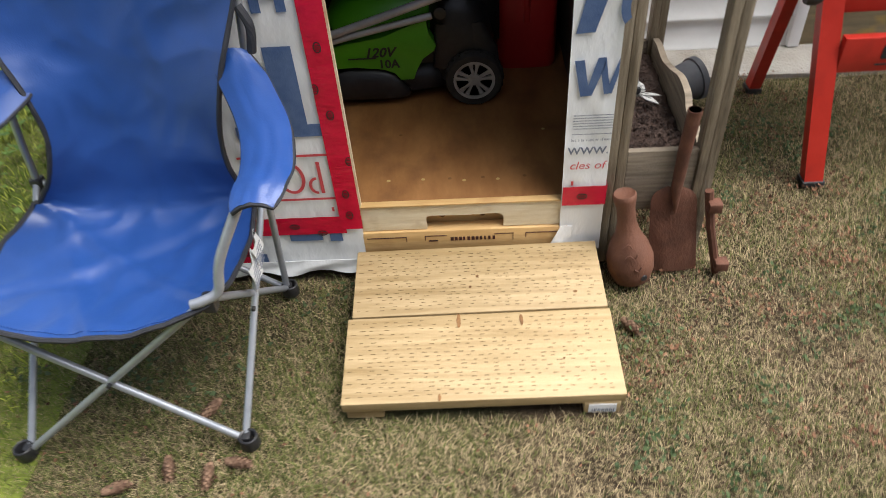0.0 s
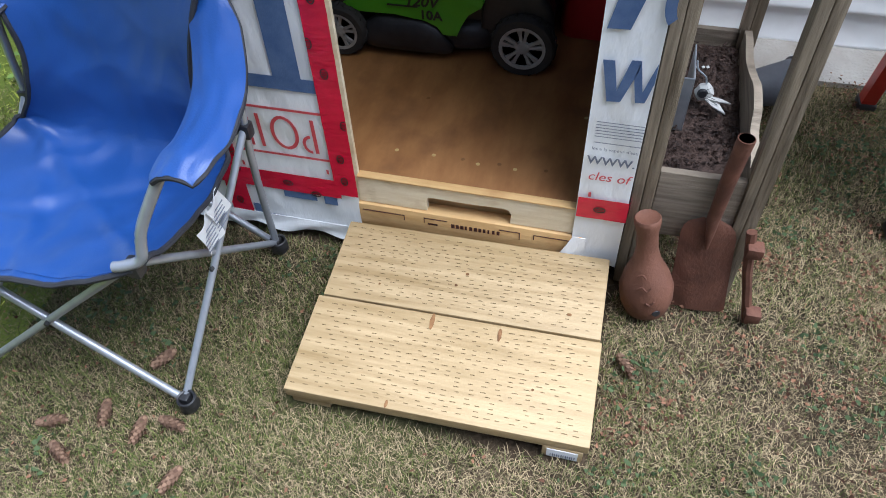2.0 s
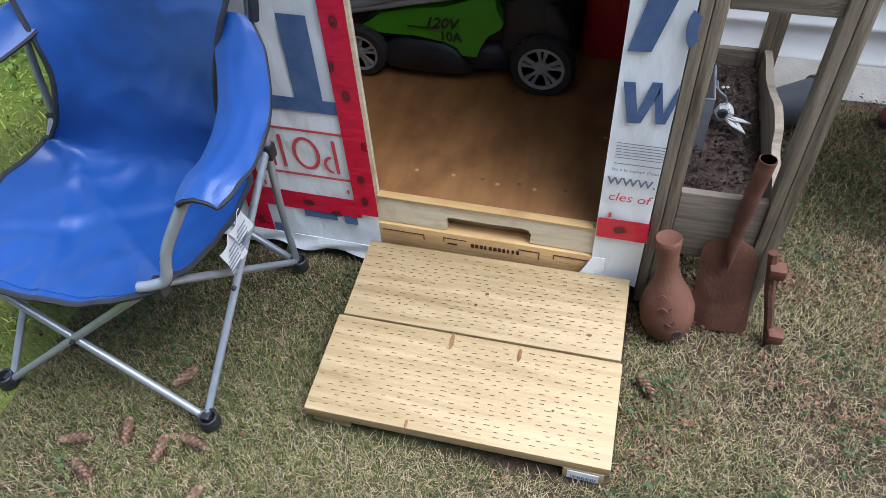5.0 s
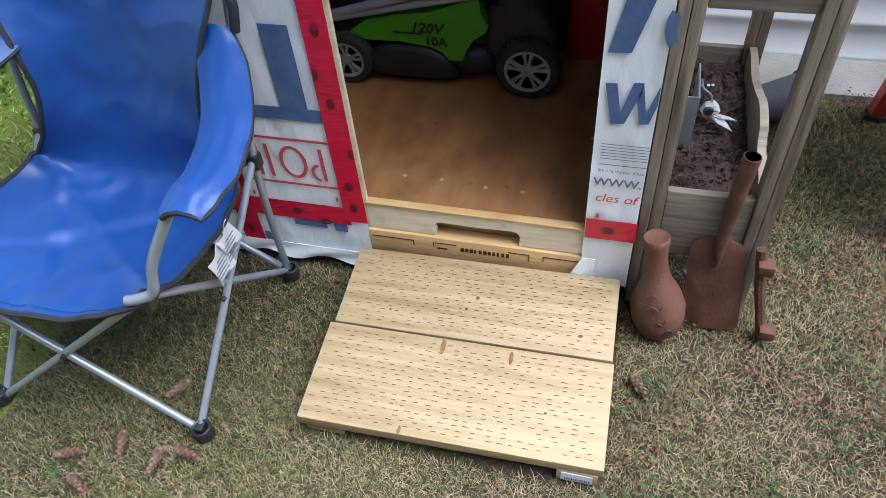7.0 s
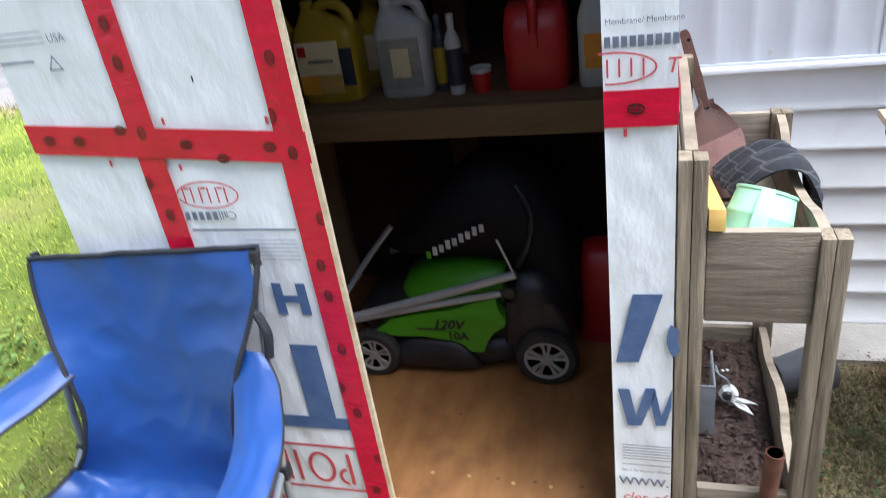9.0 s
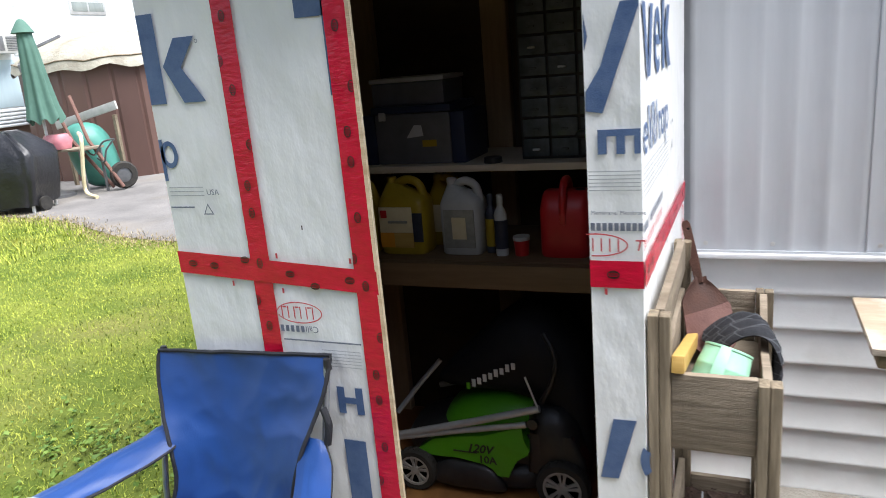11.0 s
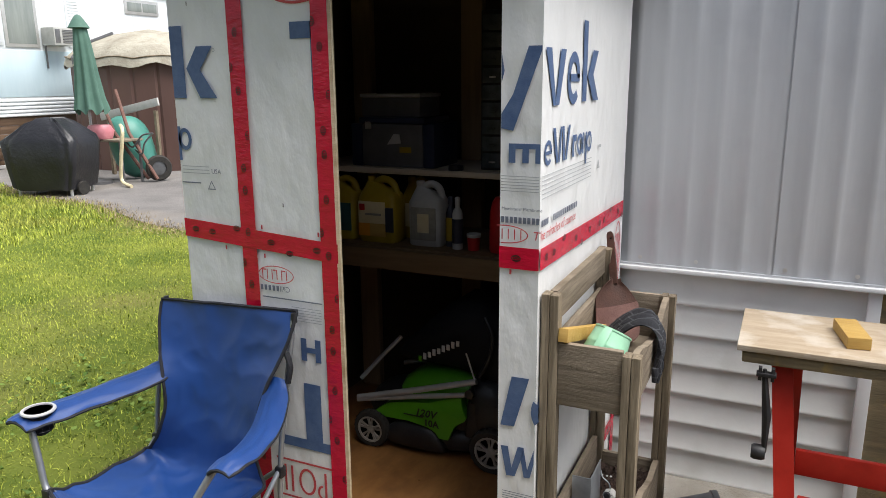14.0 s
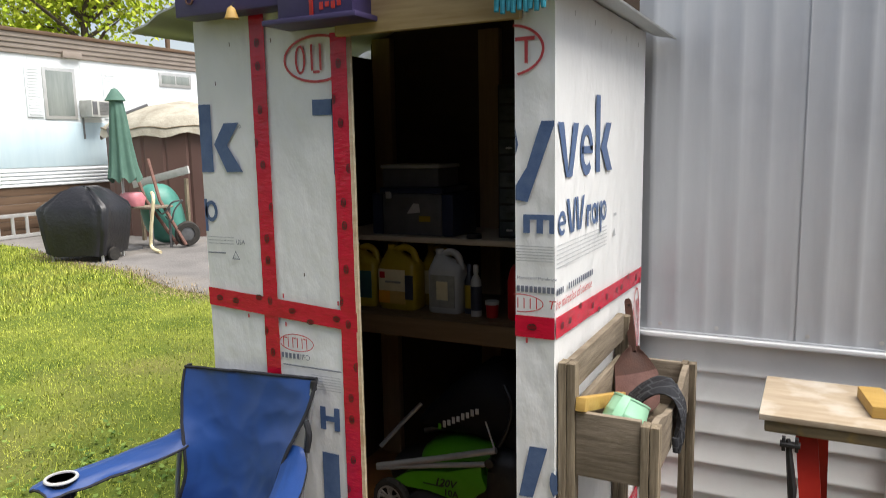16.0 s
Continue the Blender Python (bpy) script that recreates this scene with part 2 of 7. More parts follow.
TEALCLOTH = surface("teal_cloth", (0.01, 0.17, 0.24), (0.02, 0.25, 0.33), 0.8, scale=20, bump=0.6, fine=90)
ROOFMETAL = surface("pale_roof_sheet", (0.4, 0.42, 0.42), (0.5, 0.52, 0.52), 0.5, metal=0.2, scale=5, bump=0.1)
TRAILER = surface("pale_trailer_siding", (0.76, 0.8, 0.82), (0.82, 0.86, 0.88), 0.45, scale=1.5, stretch=(1, 3, 0.5), bump=0.1, fine=10)
TRAILER_B = surface("pale_blue_trailer_panel", (0.55, 0.7, 0.77), (0.63, 0.77, 0.83), 0.4, scale=1.5, stretch=(1, 3, 0.5), bump=0.1, fine=10)
TRAILER_T = surface("taupe_trailer_fascia", (0.3, 0.25, 0.21), (0.38, 0.32, 0.28), 0.6, scale=2, bump=0.15, fine=10)
SKIRT = surface("brown_skirting", (0.1, 0.06, 0.035), (0.17, 0.105, 0.065), 0.75, scale=2, stretch=(1, 0.7, 8), bump=0.3, fine=20)
BROWNPANEL = surface("brown_shed_panel", (0.1, 0.052, 0.042), (0.155, 0.085, 0.068), 0.6, scale=2, stretch=(2, 2, 0.5), bump=0.15, fine=15, per_object=0.5)
TARP = surface("weathered_tarp", (0.3, 0.27, 0.21), (0.48, 0.45, 0.37), 0.7, scale=3, bump=0.5, fine=15, stain=(0.22, 0.19, 0.14), stain_amount=0.6, stain_scale=2, bump_dist=0.03)
BBQ = surface("black_vinyl_cover", (0.009, 0.009, 0.011), (0.022, 0.022, 0.026), 0.36, scale=3, bump=0.4, fine=20, bump_dist=0.02)
UMBRELLA = surface("green_canvas", (0.07, 0.15, 0.115), (0.1, 0.2, 0.155), 0.8, scale=5, bump=0.3, fine=60)
TUBGREEN = surface("green_barrow_tub", (0.05, 0.2, 0.16), (0.08, 0.28, 0.23), 0.45, scale=3, bump=0.1)
HANDLEWOOD = surface("red_brown_handle", (0.13, 0.06, 0.045), (0.22, 0.11, 0.085), 0.7, scale=6, bump=0.2)
ALU = surface("aluminium", (0.55, 0.55, 0.54), (0.68, 0.68, 0.67), 0.4, metal=0.5, scale=6, bump=0.05)
GLASS_PALE = surface("curtained_window_glass", (0.2, 0.23, 0.22), (0.34, 0.37, 0.35), 0.12, scale=1.2, stretch=(1, 4, 0.5), bump=0.0)
LEAF = surface("tree_leaves", (0.24, 0.36, 0.015), (0.6, 0.66, 0.08), 0.6, scale=0.6, bump=0.0, island=0.6, spec=0.12)
BARK = surface("bark", (0.07, 0.05, 0.035), (0.14, 0.11, 0.08), 0.9, scale=6, stretch=(6, 6, 1), bump=0.8)
GRASS_DRY = surface("dry_lawn_blades", (0.028, 0.024, 0.011), (0.54, 0.42, 0.25), 0.75, scale=3.0, bump=0.0, island=0.56, detail=5, spec=0.12)
GRASS_GREEN = surface("green_lawn_blades", (0.03, 0.085, 0.006), (0.58, 0.62, 0.11), 0.7, scale=0.9, bump=0.0, island=0.58, detail=6, stain=(0.34, 0.27, 0.09), stain_amount=0.45, stain_scale=0.9, spec=0.12)
GRASS_MID = surface("green_blades", (0.014, 0.025, 0.006), (0.17, 0.19, 0.055), 0.7, scale=2.0, bump=0.0, island=0.6, detail=5, spec=0.12)
TURF = surface("lawn_turf", (0.06, 0.1, 0.014), (0.2, 0.225, 0.042), 0.95, scale=1.2, bump=0.8, fine=40, stain=(0.2, 0.17, 0.07), stain_amount=0.6, stain_scale=0.7, bump_dist=0.02, spec=0.12)
WEED = surface("weed_leaves", (0.028, 0.046, 0.019), (0.085, 0.115, 0.05), 0.6, scale=10, bump=0.0, island=0.6, spec=0.12)
LAWN_WEED = surface("lawn_weed_leaves", (0.06, 0.13, 0.02), (0.22, 0.32, 0.06), 0.6, scale=10, bump=0.0, island=0.6, spec=0.3)
LITTER = surface("dead_leaf_bits", (0.035, 0.016, 0.009), (0.25, 0.13, 0.078), 0.85, scale=10, bump=0.0, island=0.8, spec=0.12)
ORANGEWOOD = surface("orange_sill_wood", (0.5, 0.3, 0.11), (0.68, 0.45, 0.2), 0.6, scale=7, stretch=(0.7, 6, 6), bump=0.3, fine=60, stain=(0.36, 0.18, 0.06), stain_amount=0.5, stain_scale=9)
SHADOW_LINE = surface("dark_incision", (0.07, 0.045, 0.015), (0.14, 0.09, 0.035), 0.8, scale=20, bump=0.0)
KNOT = surface("wood_knot", (0.11, 0.045, 0.012), (0.26, 0.13, 0.045), 0.7, scale=40, bump=0.3)
FADED_PINK = surface("faded_pink_plastic", (0.5, 0.16, 0.19), (0.62, 0.25, 0.28), 0.5, scale=9, bump=0.08)
TAG = surface("white_fabric_tag", (0.66, 0.67, 0.68), (0.75, 0.76, 0.77), 0.6, scale=20, bump=0.1)


def plaid(material, pale, pitch):
    """Pale woven stripes both ways over a cloth, by its object space."""
    nt = material.node_tree
    bsdf = nt.nodes["Principled BSDF"]
    tc = nt.nodes.new("ShaderNodeTexCoord")
    old = bsdf.inputs["Base Color"].links[0].from_socket
    for axis in ("Y", "Z"):
        wave = nt.nodes.new("ShaderNodeTexWave")
        wave.bands_direction = axis
        wave.inputs["Scale"].default_value, wave.inputs["Distortion"].default_value = 0.314 / pitch, 0.3
        nt.links.new(tc.outputs["Object"], wave.inputs["Vector"])
        edge = nt.nodes.new("ShaderNodeMapRange")
        edge.inputs[1].default_value, edge.inputs[2].default_value = 0.955, 0.99
        edge.inputs[4].default_value = 0.4
        nt.links.new(wave.outputs["Fac"], edge.inputs[0])
        mix = nt.nodes.new("ShaderNodeMix")
        mix.data_type = "RGBA"
        mix.inputs[7].default_value = rgb(pale)
        nt.links.new(edge.outputs[0], mix.inputs[0])
        nt.links.new(old, mix.inputs[6])
        old = mix.outputs[2]
    nt.links.new(old, bsdf.inputs["Base Color"])


plaid(GLOVE, (0.13, 0.135, 0.15), 0.028)


# ---- building blocks ----
def root_of(ob):
    while ob.parent:
        ob = ob.parent
    return ob


def link(name, mesh, material, parent=None, label="", smooth=None):
    if material:
        mesh.materials.append(material)
    ob = new(name, mesh)
    if parent:
        ob.parent = parent
    if smooth:
        mesh.shade_smooth()
        mesh.set_sharp_from_angle(angle=radians(smooth))
    return tagged(ob, label)


def part(name, bm, material, parent=None, label="", smooth=38):
    """One bmesh, in world metres, as one mesh under a thing or a part."""
    if parent:
        bmesh.ops.translate(bm, vec=-root_of(parent).location, verts=bm.verts)
    bmesh.ops.recalc_face_normals(bm, faces=bm.faces)
    mesh = bpy.data.meshes.new(name)
    bm.to_mesh(mesh)
    bm.free()
    return link(name, mesh, material, parent, label, smooth)


def thing(name, at, label, category, group="", kind=""):
    ob = new(name)
    ob.empty_display_size = 0.1
    ob.location = at
    return tagged(ob, label, category, group, kind)


def box(x0, x1, y0, y1, z0, z1, bevel=0.003, bm=None, turn=None):
    out = bm or bmesh.new()
    tmp = bmesh.new()
    bmesh.ops.create_cube(tmp, size=1)
    bmesh.ops.scale(tmp, vec=(x1 - x0, y1 - y0, z1 - z0), verts=tmp.verts)
    if bevel:
        bmesh.ops.bevel(tmp, geom=tmp.edges[:], offset=min(bevel, 0.45 * min(x1 - x0, y1 - y0, z1 - z0)), segments=2, affect="EDGES", profile=0.6)
    if turn:
        bmesh.ops.transform(tmp, matrix=turn, verts=tmp.verts)
    bmesh.ops.translate(tmp, vec=((x0 + x1) / 2, (y0 + y1) / 2, (z0 + z1) / 2), verts=tmp.verts)
    join(out, tmp)
    return out


def join(out, tmp):
    table = {v: out.verts.new(v.co) for v in tmp.verts}
    for f in tmp.faces:
        try:
            out.faces.new([table[v] for v in f.verts])
        except ValueError:
            pass
    tmp.free()


def smooth_line(points, steps=6):
    """Catmull-Rom through the points."""
    p = [Vector(q) for q in points]
    if len(p) < 3:
        return p
    out = []
    for i in range(len(p) - 1):
        a, b, c, d = p[max(i - 1, 0)], p[i], p[i + 1], p[min(i + 2, len(p) - 1)]
        for k in range(steps):
            t = k / steps
            out.append(0.5 * (2 * b + (c - a) * t + (2 * a - 5 * b + 4 * c - d) * t * t + (3 * b - a - 3 * c + d) * t ** 3))
    return out + [p[-1]]


def tube(points, r, sides=10, bm=None, cap=True, taper=None):
    out = bm or bmesh.new()
    pts = [Vector(p) for p in points]
    rings = []
    up = Vector((0.13, 0.31, 0.94))
    for i, p in enumerate(pts):
        d = (pts[min(i + 1, len(pts) - 1)] - pts[max(i - 1, 0)]).normalized()
        u = d.cross(up).normalized()
        v = d.cross(u).normalized()
        rr = r if taper is None else r * taper[i]
        rings.append([out.verts.new(p + u * math.cos(2 * math.pi * k / sides) * rr + v * math.sin(2 * math.pi * k / sides) * rr) for k in range(sides)])
    for a, b in zip(rings, rings[1:]):
        for k in range(sides):
            out.faces.new((a[k], a[(k + 1) % sides], b[(k + 1) % sides], b[k]))
    if cap:
        out.faces.new(rings[0])
        out.faces.new(rings[-1][::-1])
    return out


def lathe(profile, turn=Matrix(), sides=28, bm=None, cap=True):
    """profile: (radius, height) pairs round z, then moved by turn."""
    out = bm or bmesh.new()
    rings = []
    for r, h in profile:
        rings.append([out.verts.new(turn @ Vector((r * math.cos(2 * math.pi * k / sides), r * math.sin(2 * math.pi * k / sides), h))) for k in range(sides)])
    for a, b in zip(rings, rings[1:]):
        for k in range(sides):
            out.faces.new((a[k], a[(k + 1) % sides], b[(k + 1) % sides], b[k]))
    cap = cap and profile[0] != profile[-1]
    if cap and profile[0][0] > 1e-4:
        out.faces.new(rings[0])
    if cap and profile[-1][0] > 1e-4:
        out.faces.new(rings[-1][::-1])
    bmesh.ops.remove_doubles(out, verts=out.verts, dist=1e-5)
    return out


def slab(outline, at, depth, bm=None):
    """A flat outline pushed through: at maps (u, v, w) to a place, w from 0 to depth."""
    out = bm or bmesh.new()
    a = [out.verts.new(at(u, v, 0)) for u, v in outline]
    b = [out.verts.new(at(u, v, depth)) for u, v in outline]
    out.faces.new(a)
    out.faces.new(b[::-1])
    n = len(a)
    for i in range(n):
        out.faces.new((a[i], b[i], b[(i + 1) % n], a[(i + 1) % n]))
    return out


def sheet(nu, nv, at, bm=None, thick=0.0):
    """A grid of points, and, where thick, a second skin along its normals with closed edges."""
    out = bm or bmesh.new()
    p = [[Vector(at(i / nu, j / nv)) for j in range(nv + 1)] for i in range(nu + 1)]
    g = [[out.verts.new(q) for q in row] for row in p]
    for i in range(nu):
        for j in range(nv):
            out.faces.new((g[i][j], g[i + 1][j], g[i + 1][j + 1], g[i][j + 1]))
    if thick:
        def normal(i, j):
            du = p[min(i + 1, nu)][j] - p[max(i - 1, 0)][j]
            dv = p[i][min(j + 1, nv)] - p[i][max(j - 1, 0)]
            return du.cross(dv).normalized()
        h = [[out.verts.new(p[i][j] - normal(i, j) * thick) for j in range(nv + 1)] for i in range(nu + 1)]
        for i in range(nu):
            for j in range(nv):
                out.faces.new((h[i][j], h[i][j + 1], h[i + 1][j + 1], h[i + 1][j]))
        for i in range(nu):
            out.faces.new((g[i][0], h[i][0], h[i + 1][0], g[i + 1][0]))
            out.faces.new((g[i][nv], g[i + 1][nv], h[i + 1][nv], h[i][nv]))
        for j in range(nv):
            out.faces.new((g[0][j], g[0][j + 1], h[0][j + 1], h[0][j]))
            out.faces.new((g[nu][j], h[nu][j], h[nu][j + 1], g[nu][j + 1]))
    return out


def lettering(words, size, at, material, parent, name="lettering", shear=0.0, spacing=1.0, bold=0.0):
    """Words in the built-in font, as a thin mesh; at is the pose of their left end."""
    curve = bpy.data.curves.new("words", "FONT")
    curve.body, curve.size, curve.shear, curve.space_character = words, size, shear, spacing
    curve.resolution_u = 3
    curve.offset = bold
    tmp = new("words", curve)
    mesh = bpy.data.meshes.new_from_object(tmp.evaluated_get(bpy.context.evaluated_depsgraph_get()))
    bpy.data.objects.remove(tmp)
    mesh.name = name
    mesh.transform(Matrix.Translation(-root_of(parent).location) @ at)
    return link(name, mesh, material, parent)


def front_pose(x, z, y, half_turn=False):
    m = Matrix.Translation((x, y, z)) @ Matrix.Rotation(radians(90), 4, "X")
    return m @ Matrix.Rotation(math.pi, 4, "Z") if half_turn else m


def side_pose(y, z, x):
    return Matrix.Translation((x, y, z)) @ Matrix.Rotation(radians(90), 4, "Z") @ Matrix.Rotation(radians(90), 4, "X")


def ring(cx, cz, rx, rz, w, n=40, start=0.0, end=2 * math.pi):
    """An elliptical band as two outlines' worth of quads."""
    quads = []
    for i in range(n):
        a, b = start + (end - start) * i / n, start + (end - start) * (i + 1) / n
        quads.append([(cx + rx * math.cos(a), cz + rz * math.sin(a)), (cx + rx * math.cos(b), cz + rz * math.sin(b)),
                      (cx + (rx - w) * math.cos(b), cz + (rz - w) * math.sin(b)), (cx + (rx - w) * math.cos(a), cz + (rz - w) * math.sin(a))])
    return quads


def rect(x0, x1, z0, z1):
    return [(x0, z0), (x1, z0), (x1, z1), (x0, z1)]


FRONT, SIDE = 3.08, 1.788


def printed(polys, material, parent, side=False, lift=0.0023, name="printed_mark", label="", whole=False):
    """Flat ink, on the front face (x, z) or the side face (y, z) of the wrap: each separate mark is a part."""
    groups = []
    for poly in polys:
        keys = {(round(u, 5), round(v, 5)) for u, v in poly}
        met = [g for g in groups if whole or g[0] & keys]
        for g in met[1:]:
            met[0][0].update(g[0])
            met[0][1].extend(g[1])
            groups.remove(g)
        if met:
            met[0][0].update(keys)
            met[0][1].append(poly)
        else:
            groups.append((keys, [poly]))
    ob = None
    for _, shapes in groups:
        bm = bmesh.new()
        for poly in shapes:
            bm.faces.new([bm.verts.new((SIDE + lift, u, v) if side else (u, FRONT - lift, v)) for u, v in poly])
        if not whole:
            bmesh.ops.remove_doubles(bm, verts=bm.verts, dist=1e-5)
        ob = part(name, bm, material, parent, label, smooth=None)
    return ob


# ---- ground ----
def drive_edge(x):
    return 7.6 - 0.28 * (x + 4.04) + 0.12 * math.sin(x * 1.7)


def ground_height(x, y):
    return 0.012 * noise.noise(Vector((x * 1.3, y * 1.3, 0)))


bm = bmesh.new()
spans = [-400, -60, -30] + [-20 + 0.5 * i for i in range(61)] + [14, 30, 60, 400]
rows_y = [-400, -60, -20, -8] + [-4 + 0.5 * i for i in range(53)] + [26, 32, 45, 80, 400]
grid = [[bm.verts.new((x, y, ground_height(x, y) - 0.014)) for y in rows_y] for x in spans]
for i in range(len(spans) - 1):
    for j in range(len(rows_y) - 1):
        bm.faces.new((grid[i][j], grid[i + 1][j], grid[i + 1][j + 1], grid[i][j + 1]))
part("ground", bm, SOIL)
tagged(bpy.data.objects["ground"], "dry patchy lawn soil under sparse grass", "ground", kind="structure")

bm = bmesh.new()
xs = [-30 + 0.5 * i for i in range(57)]
lo = [bm.verts.new((x, drive_edge(x), 0.006)) for x in xs]
hi = [bm.verts.new((x, 40, 0.006)) for x in xs]
for i in range(len(xs) - 1):
    bm.faces.new((lo[i], lo[i + 1], hi[i + 1], hi[i]))
tagged(part("road", bm, DRIVE), "grey weathered concrete driveway beyond the lawn", "driveway", kind="structure")


def blades(name, count, where, length, width, lean, material, label, seed):
    """Grass as one sheet of separate bent blades."""
    rng = np.random.default_rng(seed)
    pts = where(rng, count)
    n = len(pts)
    ang = rng.uniform(0, 2 * np.pi, n)
    ln = rng.uniform(0.55, 1.25, n) * length
    tilt = rng.uniform(0.1, 1.0, n) * lean
    side = np.stack([-np.sin(ang), np.cos(ang), 0 * ang], 1) * (rng.uniform(0.6, 1.2, n) * width)[:, None]
    ahead = np.stack([np.cos(ang), np.sin(ang), 0 * ang], 1)
    mid = pts + ahead * (ln * 0.5 * np.sin(tilt * 0.6))[:, None] + np.array([0, 0, 1.0]) * (ln * 0.5 * np.cos(tilt * 0.6))[:, None]
    tip = mid + ahead * (ln * 0.5 * np.sin(tilt * 1.5))[:, None] + np.array([0, 0, 1.0]) * (ln * 0.5 * np.maximum(np.cos(tilt * 1.5), 0.05))[:, None]
    v = np.stack([pts - side, pts + side, mid - side * 0.8, mid + side * 0.8, tip], 1).reshape(-1, 3)
    f = (np.arange(n)[:, None] * 5 + np.array([0, 1, 2, 1, 3, 2, 2, 3, 4])[None]).reshape(-1)
    mesh = bpy.data.meshes.new(name)
    mesh.vertices.add(n * 5)
    mesh.vertices.foreach_set("co", v.astype(np.float32).ravel())
    mesh.loops.add(len(f))
    mesh.loops.foreach_set("vertex_index", f.astype(np.int32))
    mesh.polygons.add(n * 3)
    mesh.polygons.foreach_set("loop_start", np.arange(0, n * 9, 3, dtype=np.int32))
    mesh.update(calc_edges=True)
    return tagged(link(name, mesh, material), label, "grass", kind="stuff")


def lawn(x0, x1, y0, y1, patchy=0.0):
    def where(rng, count):
        x, y = rng.uniform(x0, x1, count), rng.uniform(y0, y1, count)
        keep = ~((x > 0.5) & (x < 1.82) & (y > 3.07))
        keep &= ~((x > 1.1) & (x < 1.79) & (y > 2.59))
        keep &= ~((x > 0.4) & (y > 4.06 + 0.03 * np.sin(x * 9)))
        keep &= y < 7.52 - 0.28 * (x + 4.04) + 0.12 * np.sin(x * 1.7) + rng.normal(0, 0.08, count)
        if patchy:
            keep &= (np.sin(x * 5.1 + 1.3 * np.sin(y * 4.3)) * np.sin(y * 4.7 + 1.1 * np.sin(x * 3.7)) + rng.normal(0, 0.5, count)) > -patchy
        z = np.zeros(count) - 0.012
        return np.stack([x, y, z], 1)[keep]
    return where


blades("thatch", 300000, lawn(-0.3, 3.1, 1.7, 4.1), 0.03, 0.00065, 3.0, GRASS_DRY, "flat matted dry thatch under the grass", 21)
blades("dry_lawn", 95000, lawn(-0.3, 3.1, 1.7, 4.1, 0.4), 0.036, 0.0007, 2.0, GRASS_DRY, "short dry straw-coloured and green lawn grass", 1)
blades("green_blade_patch", 170000, lawn(-0.3, 3.1, 1.7, 4.1, 0.35), 0.032, 0.0009, 1.9, GRASS_MID, "darker green grass between the dry straw", 12)
blades("green_blade_patch", 14000, lawn(-0.3, 1.1, 1.9, 3.4), 0.045, 0.0012, 1.6, GRASS_MID, "greener grass under and behind the chair", 13)
bm = bmesh.new()
xs = [-20 + 0.5 * i for i in range(40)] + [0.1 * i for i in range(5)]
lo = [bm.verts.new((x, -4 + 0.2 * math.sin(3 * x), -0.001)) for x in xs]
hi = [bm.verts.new((x, min(drive_edge(x) + 0.03, 9.9), -0.001)) for x in xs]
for i in range(len(xs) - 1):
    bm.faces.new((lo[i], lo[i + 1], hi[i + 1], hi[i]))
tagged(part("lawn_turf", bm, TURF), "green mossy turf between the lawn blades", "turf", kind="structure")
blades("lawn", 150000, lawn(-5.0, 0.3, 0.4, 8.6, 0.9), 0.044, 0.0028, 1.7, GRASS_GREEN, "bright green lawn grass with yellow patches", 2)
blades("far_lawn", 55000, lawn(-12.0, -5.0, 2.0, 10.2), 0.08, 0.005, 1.0, GRASS_GREEN, "bright green lawn grass further off", 3)



def drive_fringe(rng, count):
    x = rng.uniform(-9.5, 0.2, count)
    y = 7.6 - 0.28 * (x + 4.04) + 0.12 * np.sin(x * 1.7) + rng.normal(-0.05, 0.14, count)
    return np.stack([x, y, np.zeros(count) + 0.004], 1)


blades("straw_fringe", 8000, drive_fringe, 0.06, 0.003, 2.6, GRASS_DRY, "flattened straw along the driveway edge", 33)

# ---- house wall beside the shed ----
house = thing("house_wall", (1.8, 4.25, 0), "grey corrugated metal house wall over white lap siding", "wall", kind="structure")
ribs = []
x = 0.4
while x < 6.0:
    ribs += [(x, 0), (x + 0.014, -0.0045), (x + 0.019, -0.0056), (x + 0.031, -0.0056), (x + 0.036, -0.0045), (x + 0.05, 0), (x + 0.0783, 0.0)]
    x += 0.1067


def dented(u, w, z):
    """The thin sheet buckles a little, most of all along its foot."""
    low = max(0.0, 1 - (z - 0.952) / 0.22)
    dent = noise.noise(Vector((u * 9, z * 8, 2.0)))
    return Vector((u, 4.25 + w + 0.0016 * noise.noise(Vector((u * 4, z * 1.2, 0))) - 0.006 * low * max(0.0, dent), z + (0.004 * noise.noise(Vector((u * 3, 5, 0))) if z < 0.96 else 0)))


bm = bmesh.new()
levels = [0.952, 0.97, 0.99, 1.015, 1.04, 1.07, 1.1, 1.14, 1.2, 1.35, 1.6, 2.0, 2.5, 3.4]
rows = [[bm.verts.new(dented(u, w, z)) for u, w in ribs] for z in levels]
for lo, hi in zip(rows, rows[1:]):
    for i in range(len(ribs) - 1):
        bm.faces.new((lo[i], lo[i + 1], hi[i + 1], hi[i]))
bmesh.ops.recalc_face_normals(bm, faces=bm.faces)
part("metal_sheet", bm, METAL_WALL, house, "grey ribbed metal sheet", smooth=60)
part("sheet_lap", box(2.361, 2.366, 4.2405, 4.2475, 0.953, 3.4, 0.001), METAL_WALL, house, "lapped edge of the next metal sheet")
part("backing", box(0.4, 6.0, 4.3, 8.0, 0.0, 3.4), METAL_WALL, house)
part("house_roof", box(0.3, 6.1, 4.2, 8.1, 3.402, 3.5, 0.01), ROOFMETAL, house)
part("ledge_trim", box(0.4, 6.0, 4.215, 4.3, 0.926, 0.943, 0.004), TRIM, house, "white metal drip ledge")
part("flashing", box(0.4, 6.0, 4.238, 4.3, 0.9435, 0.9515, 0.001), METAL_WALL, house)
